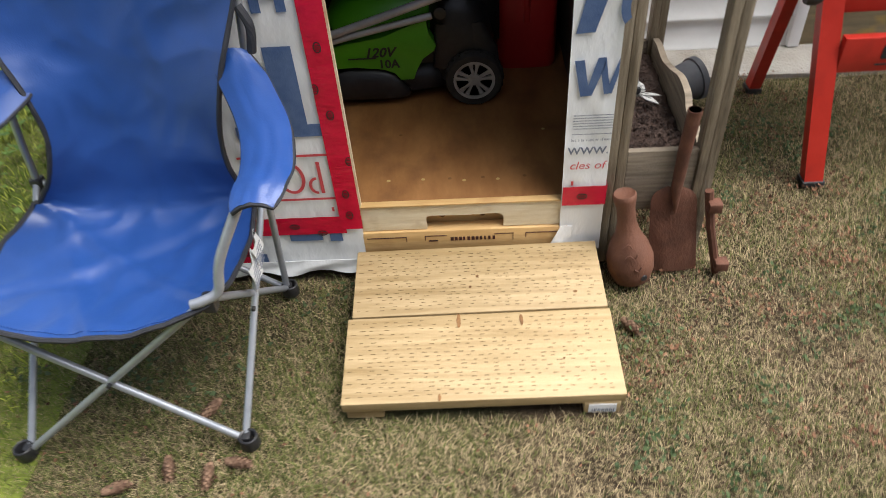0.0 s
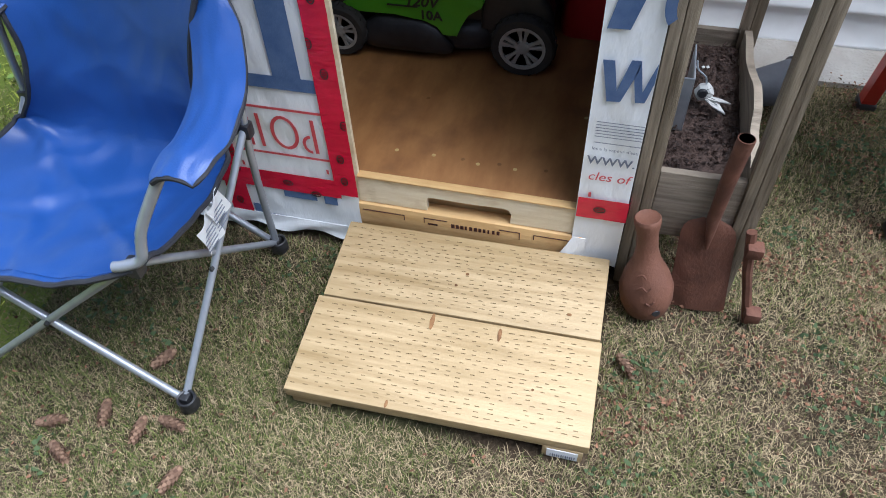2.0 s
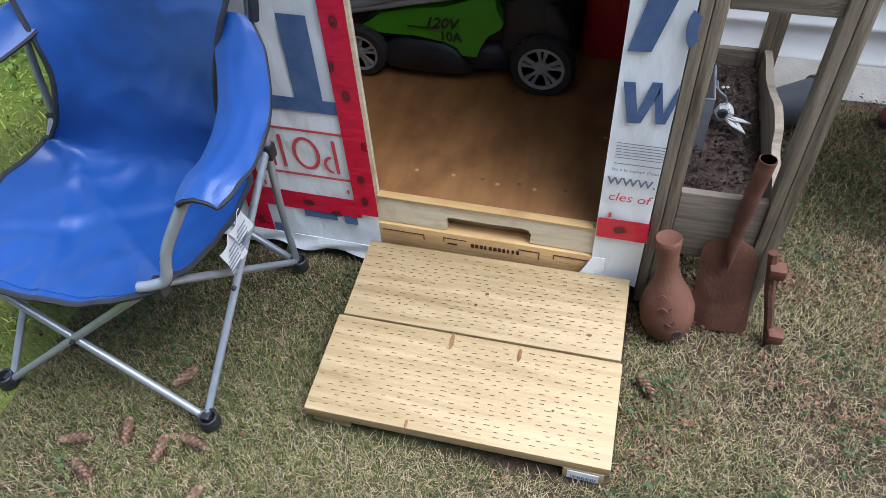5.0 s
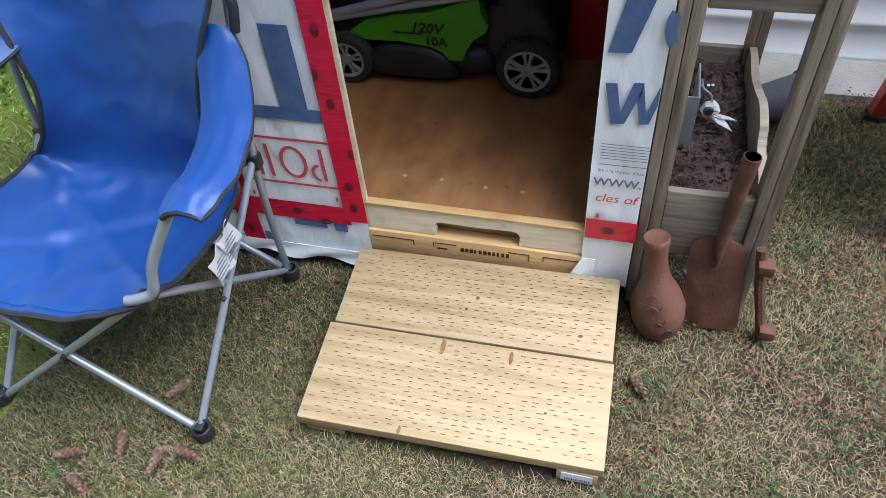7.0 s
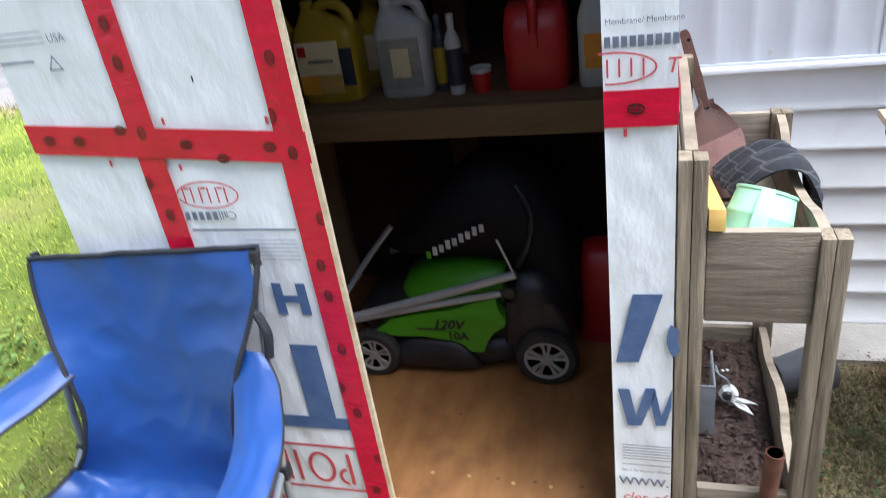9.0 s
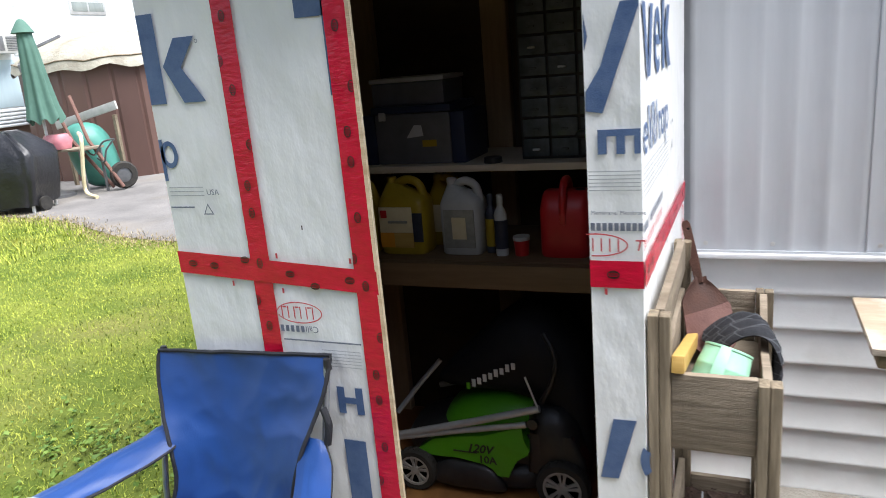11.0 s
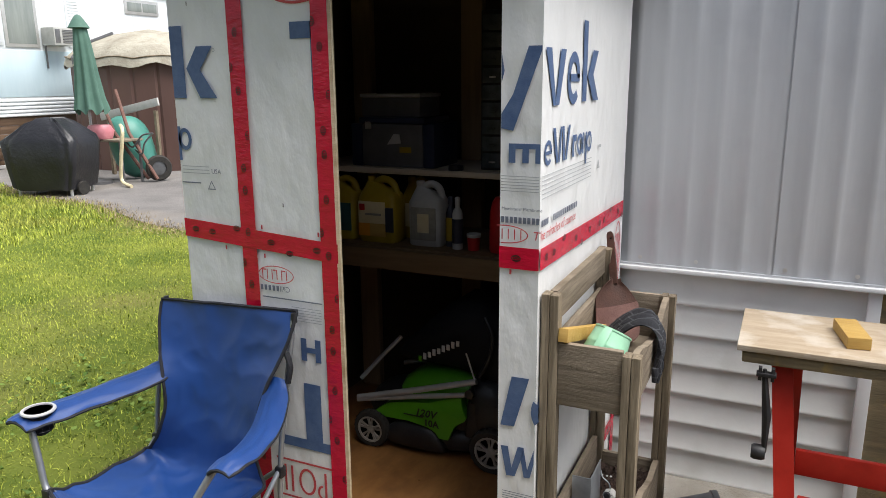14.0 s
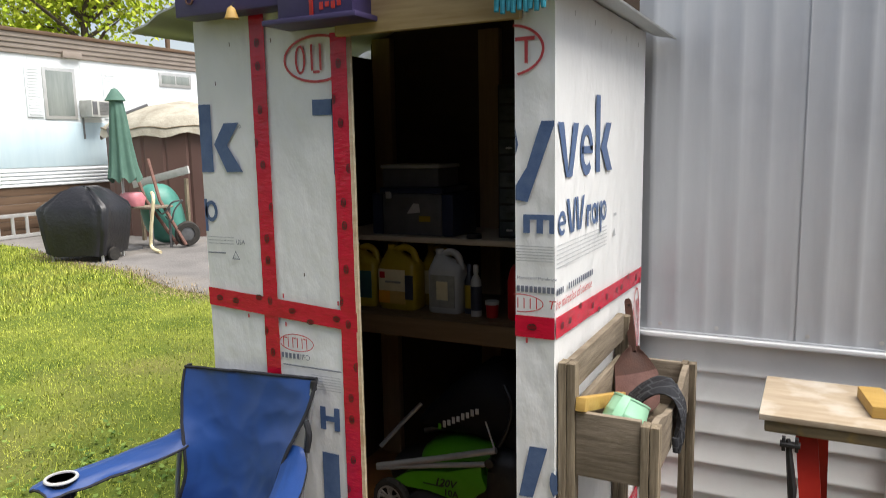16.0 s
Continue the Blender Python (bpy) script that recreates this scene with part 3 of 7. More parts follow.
for x in (1.858, 2.078, 2.403, 2.646, 2.86, 3.08, 3.3):
    part("screw", lathe([(0.0, -0.005), (0.006, -0.0045), (0.0085, 0.0), (0.0, 0.001)], Matrix.Translation((x, 4.241, 0.977)) @ Matrix.Rotation(radians(90), 4, "X"), 10), ALU, house)
edges = (0.926, 0.785, 0.655, 0.522, 0.392, 0.26, 0.135, 0.01)
for z1, z0 in zip(edges, edges[1:]):
    prof = [(0.0, z1), (0.001, z1 - 0.014), (-0.002, z1 - 0.03), (-0.004, z1 - 0.05), (-0.007, z0 + 0.03), (-0.013, z0 + 0.016), (-0.015, z0 + 0.006), (-0.012, z0 + 0.001), (0.0, z0)]
    bm = bmesh.new()
    a = [bm.verts.new((0.4, 4.27 + w, v)) for w, v in prof]
    b = [bm.verts.new((2.70, 4.27 + w, v)) for w, v in prof]
    for i in range(len(prof) - 1):
        bm.faces.new((a[i], b[i], b[i + 1], a[i + 1]))
    part("siding_plank", bm, SIDING, house, smooth=50)
part("corner_trim", box(2.69, 2.735, 4.235, 4.29, 0.02, 0.926, 0.004), TRIM, house, "white vinyl end channel")
part("plywood_end_panel", box(2.735, 6.0, 4.26, 4.29, 0.0, 0.926, 0.003), BENCHEDGE, house, "brown weathered plywood panel")
tagged(part("pavement", sheet(40, 8, lambda u, v: Vector((0.4 + 5.6 * u, 4.06 + 0.25 * v + (0.02 * noise.noise(Vector((u * 60, 0, 0))) if v < 0.01 else 0), 0.006 + 0.012 * noise.noise(Vector((u * 40, v * 3, 2))) + 0.012 * v)), thick=0.03), CONCRETE),
       "crumbling pale concrete strip along the house wall", "concrete strip", kind="structure")

# Added out of view: blocks low southern sky, dims shed front and inside.
tagged(part("sky_blocker_south", box(-1.2, 6.5, -1.0, -0.85, 0.0, 3.5, 0.01), DARKWOOD), "unseen plain dark wall added opposite the shed to cut its sky light", "wall", kind="structure")

# ---- storage shed ----
shed = thing("storage_shed", (1.16, 3.6, 0.0), "small wooden shed wrapped in white housewrap with red tape, open doorway", "shed")


def wrap_panel(name, u0, u1, z0, z1, side=False, crumple=0.003):
    """Housewrap drawn over a board: a slightly wrinkled skin with a board's thickness behind it."""
    def at(a, b):
        u, z = u0 + (u1 - u0) * a, z0 + (z1 - z0) * b
        e = min(a, 1 - a, 1) * 6
        d = crumple * (0.7 * noise.noise(Vector((u * 5, z * 2, 4.1))) + 0.6 * noise.noise(Vector((u * 11 + z * 7, z * 5 - u * 4, 1.3))) - 0.9 * abs(noise.noise(Vector((u * 6 - z * 5, z * 2.5, 7.7)))) ** 0.7 - 0.7 * abs(noise.noise(Vector((u * 9 + z * 8, z * 6 - u * 3, 3.7)))) ** 0.6 - 0.1) * min(1, 0.25 + e)
        d = max(d, -0.009)
        if b == 0 and not side:
            z += 0.008 * noise.noise(Vector((u * 22, 0, 9)))
        return Vector((SIDE + d, u, z)) if side else Vector((u, FRONT - d, z))
    nu, nv = max(9, int((u1 - u0) / 0.012)), int((z1 - z0) / 0.014)
    return part(name, sheet(nu, nv, at), WRAP, shed, smooth=60)


wrap_left = wrap_panel("wrap_left_of_door", 0.535, 1.143, 0.025, 2.3)
wrap_right = wrap_panel("wrap_right_of_door", 1.676, 1.788, 0.075, 2.3, crumple=0.0034)
wrap_side = wrap_panel("wrap_side", 3.082, 4.19, 0.06, 2.14, side=True)
part("sheathing_board", box(0.54, 1.148, 3.09, 3.101, 0.05, 2.3, 0.001), CREAM, shed, "cream plywood edge beside the doorway")
part("sheathing_board", box(1.682, 1.776, 3.09, 3.101, 0.05, 2.3, 0.001), CREAM, shed)
part("door_jamb", box(1.05, 1.105, 3.1, 3.15, 0.05, 2.05, 0.002), STUD, shed)
part("door_jamb", box(1.705, 1.76, 3.1, 3.15, 0.05, 2.05, 0.002), STUD, shed)
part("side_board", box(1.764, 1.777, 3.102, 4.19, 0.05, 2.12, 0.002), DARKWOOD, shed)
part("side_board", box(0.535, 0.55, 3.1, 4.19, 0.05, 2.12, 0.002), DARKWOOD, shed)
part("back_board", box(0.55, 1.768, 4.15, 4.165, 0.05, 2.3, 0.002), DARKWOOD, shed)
part("floor_board", box(0.55, 1.768, 3.105, 4.15, 0.225, 0.245, 0.002), PLY, shed, "varnish-brown plywood floor with screw dents")
for x in (0.58, 1.108, 1.68):
    part("wall_stud", box(x, x + 0.094, 4.11, 4.15, 0.245, 2.2, 0.003), STUD, shed)
for k in range(9):
    px, py = 1.2 + 0.055 * k + random.uniform(-0.02, 0.02), random.choice((3.19, 3.2, 3.42))
    part("screw_dent", lathe([(0.0, 0.0006), (0.003, 0.0008), (0.0055, 0.0)], Matrix.Translation((px, py, 0.2455)), 10), KNOT if k % 2 else PINE_EDGE, shed)
# sill boards under the doorway, the upper one with a hand slot
Z0, Z1 = 0.163, 0.246
slot = [(1.145, Z0), (1.318, Z0), (1.316, 0.196), (1.321, 0.206), (1.332, 0.209), (1.42, 0.207), (1.508, 0.21), (1.52, 0.206), (1.527, 0.194), (1.525, Z0), (1.68, Z0), (1.68, Z1), (1.145, Z1)]
part("sill_board", slab(slot, lambda u, v, w: Vector((u, 3.088 + w, v)), 0.018), CREAM, shed, "cream board with a hand slot cut in it", smooth=None)
part("floor_edge_strip", box(1.146, 1.68, 3.083, 3.105, 0.2465, 0.251, 0.001), ORANGEWOOD, shed)
part("lower_sill", box(1.14, 1.70, 3.08, 3.12, 0.06, 0.16, 0.003), ORANGEWOOD, shed, "orange-stained lower sill board with stamped marks")
part("slot_back", box(1.3, 1.54, 3.125, 3.132, 0.14, 0.22, 0.001), ORANGEWOOD, shed)
for u in (1.36, 1.47):
    part("slot_knot", lathe([(0.0, 0.002), (0.008, 0.001), (0.01, -0.002)], Matrix.Translation((u, 3.124, 0.18)) @ Matrix.Rotation(radians(90), 4, "X"), 10), KNOT, shed)
for a, b, c, d in ((1.15, 1.26, 0.14, 0.142), (1.258, 1.26, 0.125, 0.14), (1.31, 1.37, 0.142, 0.144), (1.31, 1.312, 0.128, 0.142), (1.5, 1.552, 0.142, 0.144), (1.55, 1.552, 0.12, 0.142), (1.585, 1.67, 0.142, 0.144), (1.585, 1.587, 0.128, 0.142), (1.32, 1.345, 0.123, 0.127)):
    part("stamped_mark", box(a, b, 3.0785, 3.0805, c, d, 0), TAPE_INK, shed)
for k in range(11):
    a = 1.38 + 0.0115 * k
    part("stamped_mark", box(a, a + random.uniform(0.004, 0.009), 3.0785, 3.0805, 0.124, 0.136, 0), TAPE_INK, shed)
# flap of wrap at the foot of the right jamb and the hem under the left panel
part("wrap_flap", sheet(10, 8, lambda u, v: Vector((1.678 + 0.03 * u - 0.034 * v * (1 - u), 3.0755 - 0.012 * v * (1 - u) - 0.002 * math.sin(9 * u + 5 * v) * v, 0.165 - 0.082 * v + 0.012 * v * (1 - u))), thick=0.0012), WRAP, shed)
part("wrap_hem", sheet(60, 5, lambda u, v: Vector((0.56 + 0.583 * u, 3.0765 - 0.006 * math.sin(17 * u + 4 * v) * v - 0.004 * v, 0.07 - 0.05 * v - 0.007 * math.sin(23 * u) * v + 0.01 * u * v)), thick=0.0015), WRAP, shed)
# head of the doorway and the roof
part("lintel", box(1.12, 1.70, 3.055, 3.08, 2.045, 2.18, 0.004), PINE, shed, "pine board over the doorway")
for s, x_eave in ((-1, 0.33), (1, 1.9)):
    def roof_at(u, v, s=s, x_eave=x_eave):
        ridge = 1.115
        return Vector((ridge + (x_eave - ridge) * u, 3.0 + 1.22 * v, 2.385 - 0.275 * u + 0.004 * math.sin(40 * u)))
    part("roof_sheet", sheet(60, 2, roof_at, thick=0.006), ROOFMETAL, shed, "thin pale metal roof sheet", smooth=50)
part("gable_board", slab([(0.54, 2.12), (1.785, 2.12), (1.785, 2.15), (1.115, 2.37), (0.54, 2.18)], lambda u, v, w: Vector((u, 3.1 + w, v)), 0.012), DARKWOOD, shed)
# shelves inside
part("shelf", box(0.56, 1.765, 3.64, 4.11, 1.046, 1.071, 0.002), SHELF, shed, "brown wooden shelf")
part("shelf_front", box(0.56, 1.765, 3.6, 3.638, 0.99, 1.069, 0.003), SHELF, shed)
part("shelf", box(0.56, 1.765, 3.72, 4.11, 1.342, 1.364, 0.002), WHITEWOOD, shed, "pale edged shelf board")


def tape(u0, u1, z0, z1, wrap, side=False, lift=0.0045, oval_step=0.13, skew=0.0):
    """Red sheathing tape with black oval stamps along it."""
    long_v = (z1 - z0) > (u1 - u0)
    def at(a, b):
        u, z = u0 + (u1 - u0) * a, z0 + (z1 - z0) * b + skew * a
        d = lift + 0.0012 * noise.noise(Vector((u * 40, z * 40, 0)))
        return Vector((SIDE + d, u, z)) if side else Vector((u, FRONT - d, z))
    n = max(2, int(max(u1 - u0, z1 - z0) / 0.012))
    strip = part("red_tape", sheet(4 if long_v else n, n if long_v else 4, at), TAPE, wrap, smooth=60)
    q = 0.05
    k = 0
    stamps = []
    while q < max(u1 - u0, z1 - z0) - 0.03:
        f = (0.5, 0.08, 0.92)[k % 3] if not k % 2 else 0.5
        cu, cz = (u0 + (u1 - u0) * f, z0 + q) if long_v else (u0 + q, z0 + (z1 - z0) * f + skew * q / (u1 - u0))
        rx, rz = (0.0095, 0.014) if long_v else (0.014, 0.0095)
        polys = ring(cu, cz, rx, rz, 0.003, 16) + [rect(cu - rx * 0.6, cu + rx * 0.6, cz - 0.002 + j * 0.005, cz + 0.0005 + j * 0.005) for j in (-1, 0, 1)]
        lo_u, hi_u, lo_z, hi_z = u0 + 0.001, u1 - 0.001, z0 + min(skew, 0) - 0.01, z1 + max(skew, 0) + 0.01
        polys = [[(min(max(a, lo_u), hi_u), min(max(b, lo_z), hi_z)) for a, b in p] for p in polys]
        stamps += polys
        q += oval_step * (0.55 + 0.5 * ((k * 7) % 3) / 2)
        k += 1
    tagged(printed(stamps, TAPE_INK, wrap, side, lift + 0.0022, "tape_print", whole=True), kind="stuff")
    return strip


# left of the doorway
tape(0.777, 0.837, 0.06, 2.14, wrap_left)
tape(0.536, 1.15, 1.188, 1.25, wrap_left, lift=0.006, skew=-0.04)
tape(1.088, 1.146, 0.185, 2.06, wrap_left, lift=0.0055)
tape(0.60, 1.1, 0.17, 0.23, wrap_left)
printed([rect(0.537, 0.59, 1.647, 1.872), [(0.598, 1.74), (0.645, 1.808), (0.71, 1.808), (0.655, 1.735), (0.718, 1.647), (0.648, 1.647)]], BLUE_INK, wrap_left)
printed([rect(0.537, 0.549, 1.445, 1.556)] + ring(0.567, 1.515, 0.028, 0.036, 0.013, 24), BLUE_INK, wrap_left)
printed(ring(0.715, 1.795, 0.005, 0.005, 0.0015, 12), GREY_INK, wrap_left)
printed([rect(0.545, 0.66, 1.425 - 0.011 * k, 1.4275 - 0.011 * k) for k in range(3)], PALE_INK, wrap_left)
printed([rect(0.54, 0.62, 1.37, 1.374)], GREY_INK, wrap_left)
lettering("USA", 0.022, front_pose(0.668, 1.405, FRONT - 0.002), GREY_INK, wrap_left)
printed([[(0.648, 1.352), (0.682, 1.352), (0.679, 1.355), (0.651, 1.355)], [(0.648, 1.352), (0.665, 1.382), (0.665, 1.377), (0.652, 1.353)], [(0.682, 1.352), (0.665, 1.382), (0.665, 1.377), (0.678, 1.353)]], GREY_INK, wrap_left)
printed([rect(1.01, 1.1, 1.82, 1.868), rect(1.082, 1.142, 1.64, 1.868)], BLUE_INK, wrap_left)
printed([q for q in ring(1.035, 1.99, 0.127, 0.072, 0.008, 48) if q[0][0] < 1.1], RED_INK, wrap_left)
printed(ring(0.972, 1.99, 0.02, 0.044, 0.008, 20) + [rect(1.012, 1.02, 1.955, 2.034), rect(1.044, 1.052, 1.955, 2.034), rect(1.02, 1.044, 1.947, 1.955)], RED_INK, wrap_left)
printed([q for q in ring(0.905, 1.087, 0.07, 0.03, 0.003, 48) if q[0][0] > 0.836], RED_INK, wrap_left)
printed([rect(0.85 + 0.019 * k, 0.8535 + 0.019 * k, 1.07, 1.104) for k in range(6)] + [rect(0.855 + 0.038 * k, 0.867 + 0.038 * k, 1.1, 1.104) for k in range(3)], RED_INK, wrap_left)
lettering("Call", 0.026, front_pose(0.958, 1.05, FRONT - 0.002, True), GREY_INK, wrap_left)
printed([rect(0.84 + 0.016 * k, 0.85 + 0.016 * k, 1.032, 1.05) for k in range(5)], GREY_INK, wrap_left)
printed([rect(0.845, 1.08, 1.007, 1.011)], GREY_INK, wrap_left)
printed([rect(0.96, 1.075, 0.94 + 0.009 * k, 0.942 + 0.009 * k) for k in range(6)], PALE_INK, wrap_left)
printed([rect(0.989, 1.011, 0.806, 0.884), rect(1.044, 1.066, 0.806, 0.884), rect(1.011, 1.044, 0.836, 0.854)], BLUE_INK, wrap_left)
printed([rect(0.991, 1.057, 0.522, 0.727), rect(0.88, 1.09, 0.487, 0.522)], BLUE_INK, wrap_left)
printed([rect(0.76, 0.88, 0.62, 0.727)], BLUE_INK, wrap_left)
printed([rect(0.86, 1.09, 0.427, 0.434), rect(0.86, 1.09, 0.288, 0.295)] + ring(0.985, 0.361, 0.035, 0.05, 0.009, 24) + [rect(0.918, 0.927, 0.31, 0.41), rect(0.89, 0.899, 0.31, 0.41), rect(1.055, 1.064, 0.31, 0.41)] + ring(1.048, 0.335, 0.022, 0.027, 0.008, 20, math.pi / 2, 3 * math.pi / 2), RED_INK, wrap_left)
printed([rect(0.94, 1.03, 0.145, 0.172), rect(1.05, 1.085, 0.14, 0.172)], BLUE_INK, wrap_left)
printed([rect(0.8, 0.822, 0.05, 0.1), rect(0.84, 0.862, 0.05, 0.1), rect(0.88, 0.93, 0.045, 0.07), rect(0.97, 1.04, 0.035, 0.055)], BLUE_INK, wrap_left)
for u, z in ((0.707, 1.162), (0.865, 1.148), (1.078, 1.235), (0.86, 1.243), (0.85, 0.245), (1.075, 0.255)):
    printed([rect(u - 0.003, u + 0.003, z - 0.008, z + 0.006)], RED_INK, wrap_left)
for u, z in ((0.69, 2.06), (0.86, 2.06), (0.62, 1.94), (0.95, 1.32), (1.12, 0.96)):
    printed([rect(u - 0.0015, u + 0.002, z - 0.008, z + 0.004)], TAPE_INK, wrap_left, name="staple")
# right of the doorway
tape(1.676, 1.79, 1.192, 1.253, wrap_right)
tape(1.678, 1.79, 0.236, 0.298, wrap_right)
printed([q for q in ring(1.66, 1.967, 0.1, 0.068, 0.007, 48) if q[0][0] > 1.678] + [rect(1.679, 1.733, 1.99, 2.0), rect(1.705, 1.714, 1.932, 1.99)], RED_INK, wrap_right)
printed([[(1.678, 1.766), (1.686, 1.72), (1.6785, 1.69)], [(1.751, 1.781), (1.787, 1.781), (1.787, 1.77), (1.712, 1.566), (1.678, 1.572), (1.678, 1.61), (1.71, 1.66)]], BLUE_INK, wrap_right)
printed([rect(1.7, 1.719, 1.482, 1.533), rect(1.738, 1.756, 1.482, 1.533), rect(1.774, 1.787, 1.482, 1.533), rect(1.719, 1.738, 1.519, 1.533), rect(1.756, 1.774, 1.519, 1.533)], BLUE_INK, wrap_right)
printed([rect(1.679, 1.786, 1.405 + 0.008 * k, 1.4072 + 0.008 * k) for k in range(6)], PALE_INK, wrap_right)
lettering("Membrane/ Membrane", 0.0125, front_pose(1.681, 1.354, FRONT - 0.002), GREY_INK, wrap_right)
printed([rect(1.68 + 0.0125 * k, 1.689 + 0.0125 * k, 1.319, 1.336) for k in range(9)], GREY_INK, wrap_right)
printed([q for q in ring(1.69, 1.287, 0.068, 0.026, 0.003, 40) if q[0][0] > 1.678] + [rect(1.682 + 0.018 * k, 1.685 + 0.018 * k, 1.273, 1.302) for k in range(4)], RED_INK, wrap_right)
lettering("T", 0.034, front_pose(1.769, 1.276, FRONT - 0.002), RED_INK, wrap_right, shear=0.2)
printed([[(1.717, 0.875), (1.769, 0.876), (1.726, 0.722), (1.684, 0.72)]], BLUE_INK, wrap_right)
printed([q for q in ring(1.812, 0.778, 0.036, 0.055, 0.02, 30) if q[0][0] < 1.787], BLUE_INK, wrap_right)
printed([[(1.686, 0.655), (1.708, 0.656), (1.72, 0.59), (1.72, 0.563), (1.704, 0.562)], [(1.72, 0.59), (1.738, 0.66), (1.756, 0.661), (1.754, 0.637), (1.73, 0.564), (1.72, 0.563)], [(1.756, 0.661), (1.768, 0.592), (1.767, 0.567), (1.758, 0.566), (1.748, 0.62)], [(1.768, 0.592), (1.787, 0.66), (1.787, 0.615), (1.776, 0.568), (1.767, 0.567)]], BLUE_INK, wrap_right)
printed([rect(1.692, 1.787, 0.472 + 0.0075 * k, 0.4738 + 0.0075 * k) for k in range(6)] + [rect(1.692, 1.787, 0.456, 0.458)], GREY_INK, wrap_right)
lettering("les a la vapeur d'eau", 0.0118, front_pose(1.69, 0.4365, FRONT - 0.002), GREY_INK, wrap_right)
lettering("WWW.", 0.03, front_pose(1.684, 0.398, FRONT - 0.002), GREY_INK, wrap_right, bold=0.0006)
lettering("cles of", 0.034, front_pose(1.69, 0.352, FRONT - 0.002), RED_INK, wrap_right, shear=0.2)
for u, z in ((1.709, 1.183), (1.701, 0.308)):
    printed([rect(u - 0.003, u + 0.003, z - 0.008, z + 0.006)], RED_INK, wrap_right)
# side of the shed
tape(3.082, 4.17, 1.192, 1.252, wrap_side, True, skew=-0.03)
printed([[(3.1, 1.778), (3.152, 1.778), (3.2, 1.628), (3.175, 1.628)], [(3.238, 1.778), (3.29, 1.778), (3.23, 1.628), (3.2, 1.628), (3.198, 1.645)]], BLUE_INK, wrap_side, True)
printed(ring(3.375, 1.7, 0.066, 0.075, 0.03, 28, 0.0, 5.5) + [rect(3.325, 3.44, 1.69, 1.712)], BLUE_INK, wrap_side, True)
printed([rect(3.475, 3.525, 1.63, 1.868), [(3.535, 1.705), (3.598, 1.785), (3.665, 1.785), (3.605, 1.71), (3.68, 1.63), (3.61, 1.63)]], BLUE_INK, wrap_side, True)
printed(ring(3.14, 1.505, 0.034, 0.034, 0.013, 20, 0.0, 5.5) + [rect(3.115, 3.172, 1.5, 1.51)], BLUE_INK, wrap_side, True)
printed([[(3.18, 1.568), (3.203, 1.568), (3.238, 1.47), (3.216, 1.47)], [(3.24, 1.47), (3.252, 1.47), (3.27, 1.568), (3.252, 1.568)], [(3.272, 1.568), (3.29, 1.568), (3.305, 1.47), (3.284, 1.47)], [(3.307, 1.47), (3.322, 1.47), (3.356, 1.568), (3.334, 1.568)], rect(3.38, 3.4, 1.47, 1.535), rect(3.4, 3.425, 1.515, 1.535)] + ring(3.468, 1.502, 0.034, 0.033, 0.014, 22) + [rect(3.496, 3.512, 1.47, 1.535), rect(3.535, 3.552, 1.435, 1.535)] + ring(3.58, 1.502, 0.034, 0.033, 0.014, 22), BLUE_INK, wrap_side, True)
printed([rect(3.09, 3.62, 1.385 + 0.012 * k, 1.3875 + 0.012 * k) for k in range(6)], PALE_INK, wrap_side, True)
printed([rect(3.092 + 0.017 * k, 3.104 + 0.017 * k, 1.31, 1.328) for k in range(4)] + [rect(3.2 + 0.02 * k, 3.214 + 0.02 * k, 1.31, 1.328) for k in range(13)], GREY_INK, wrap_side, True)
lettering("he miracles of science", 0.04, side_pose(3.088, 1.272, SIDE + 0.002), RED_INK, wrap_side, shear=0.2)
printed([[(3.7, 1.4), (3.72, 1.43), (3.74, 1.4)], rect(3.71, 3.75, 1.47, 1.48)], PALE_INK, wrap_side, True)
printed(ring(3.14, 0.77, 0.05, 0.06, 0.025, 26) + [rect(3.2, 3.23, 0.56, 0.66)] + ring(3.255, 0.63, 0.035, 0.035, 0.015, 20), BLUE_INK, wrap_side, True)
tape(3.082, 4.17, 0.236, 0.296, wrap_side, True)
tape(4.12, 4.18, 0.1, 0.66, wrap_side, True)
printed(ring(4.1, 1.0, 0.06, 0.15, 0.008, 36), RED_INK, wrap_side, True)
printed([rect(4.07 + 0.022 * k, 4.078 + 0.022 * k, 0.9, 1.1) for k in range(4)], RED_INK, wrap_side, True)
for k in range(5):
    printed([rect(3.25 + 0.2 * k, 3.254 + 0.2 * k, 2.07, 2.085)], TAPE_INK, wrap_side, True, name="staple")

# ---- ramp before the doorway ----
ramp = thing("wooden_ramp", (1.44, 2.85, 0.0), "low ramp of two new treated pine planks on blocks", "ramp")


def plank(y0, y1, z0, z1, x0, x1, turn):
    """A treated plank, y0 to y1 ahead, its top from z0 to z1, with rounded edges."""
    bm = bmesh.new()
    slope = math.atan2(z1 - z0, y1 - y0)
    ln = math.hypot(y1 - y0, z1 - z0)
    box(-(x1 - x0) / 2, (x1 - x0) / 2, -ln / 2, ln / 2, -0.036, 0, 0.004, bm)
    m = Matrix.Translation(((x0 + x1) / 2, (y0 + y1) / 2, (z0 + z1) / 2)) @ Matrix.Rotation(radians(turn), 4, "Z") @ Matrix.Rotation(slope, 4, "X")
    bmesh.ops.transform(bm, matrix=m, verts=bm.verts)
    return bm, m, (x1 - x0) / 2, ln / 2


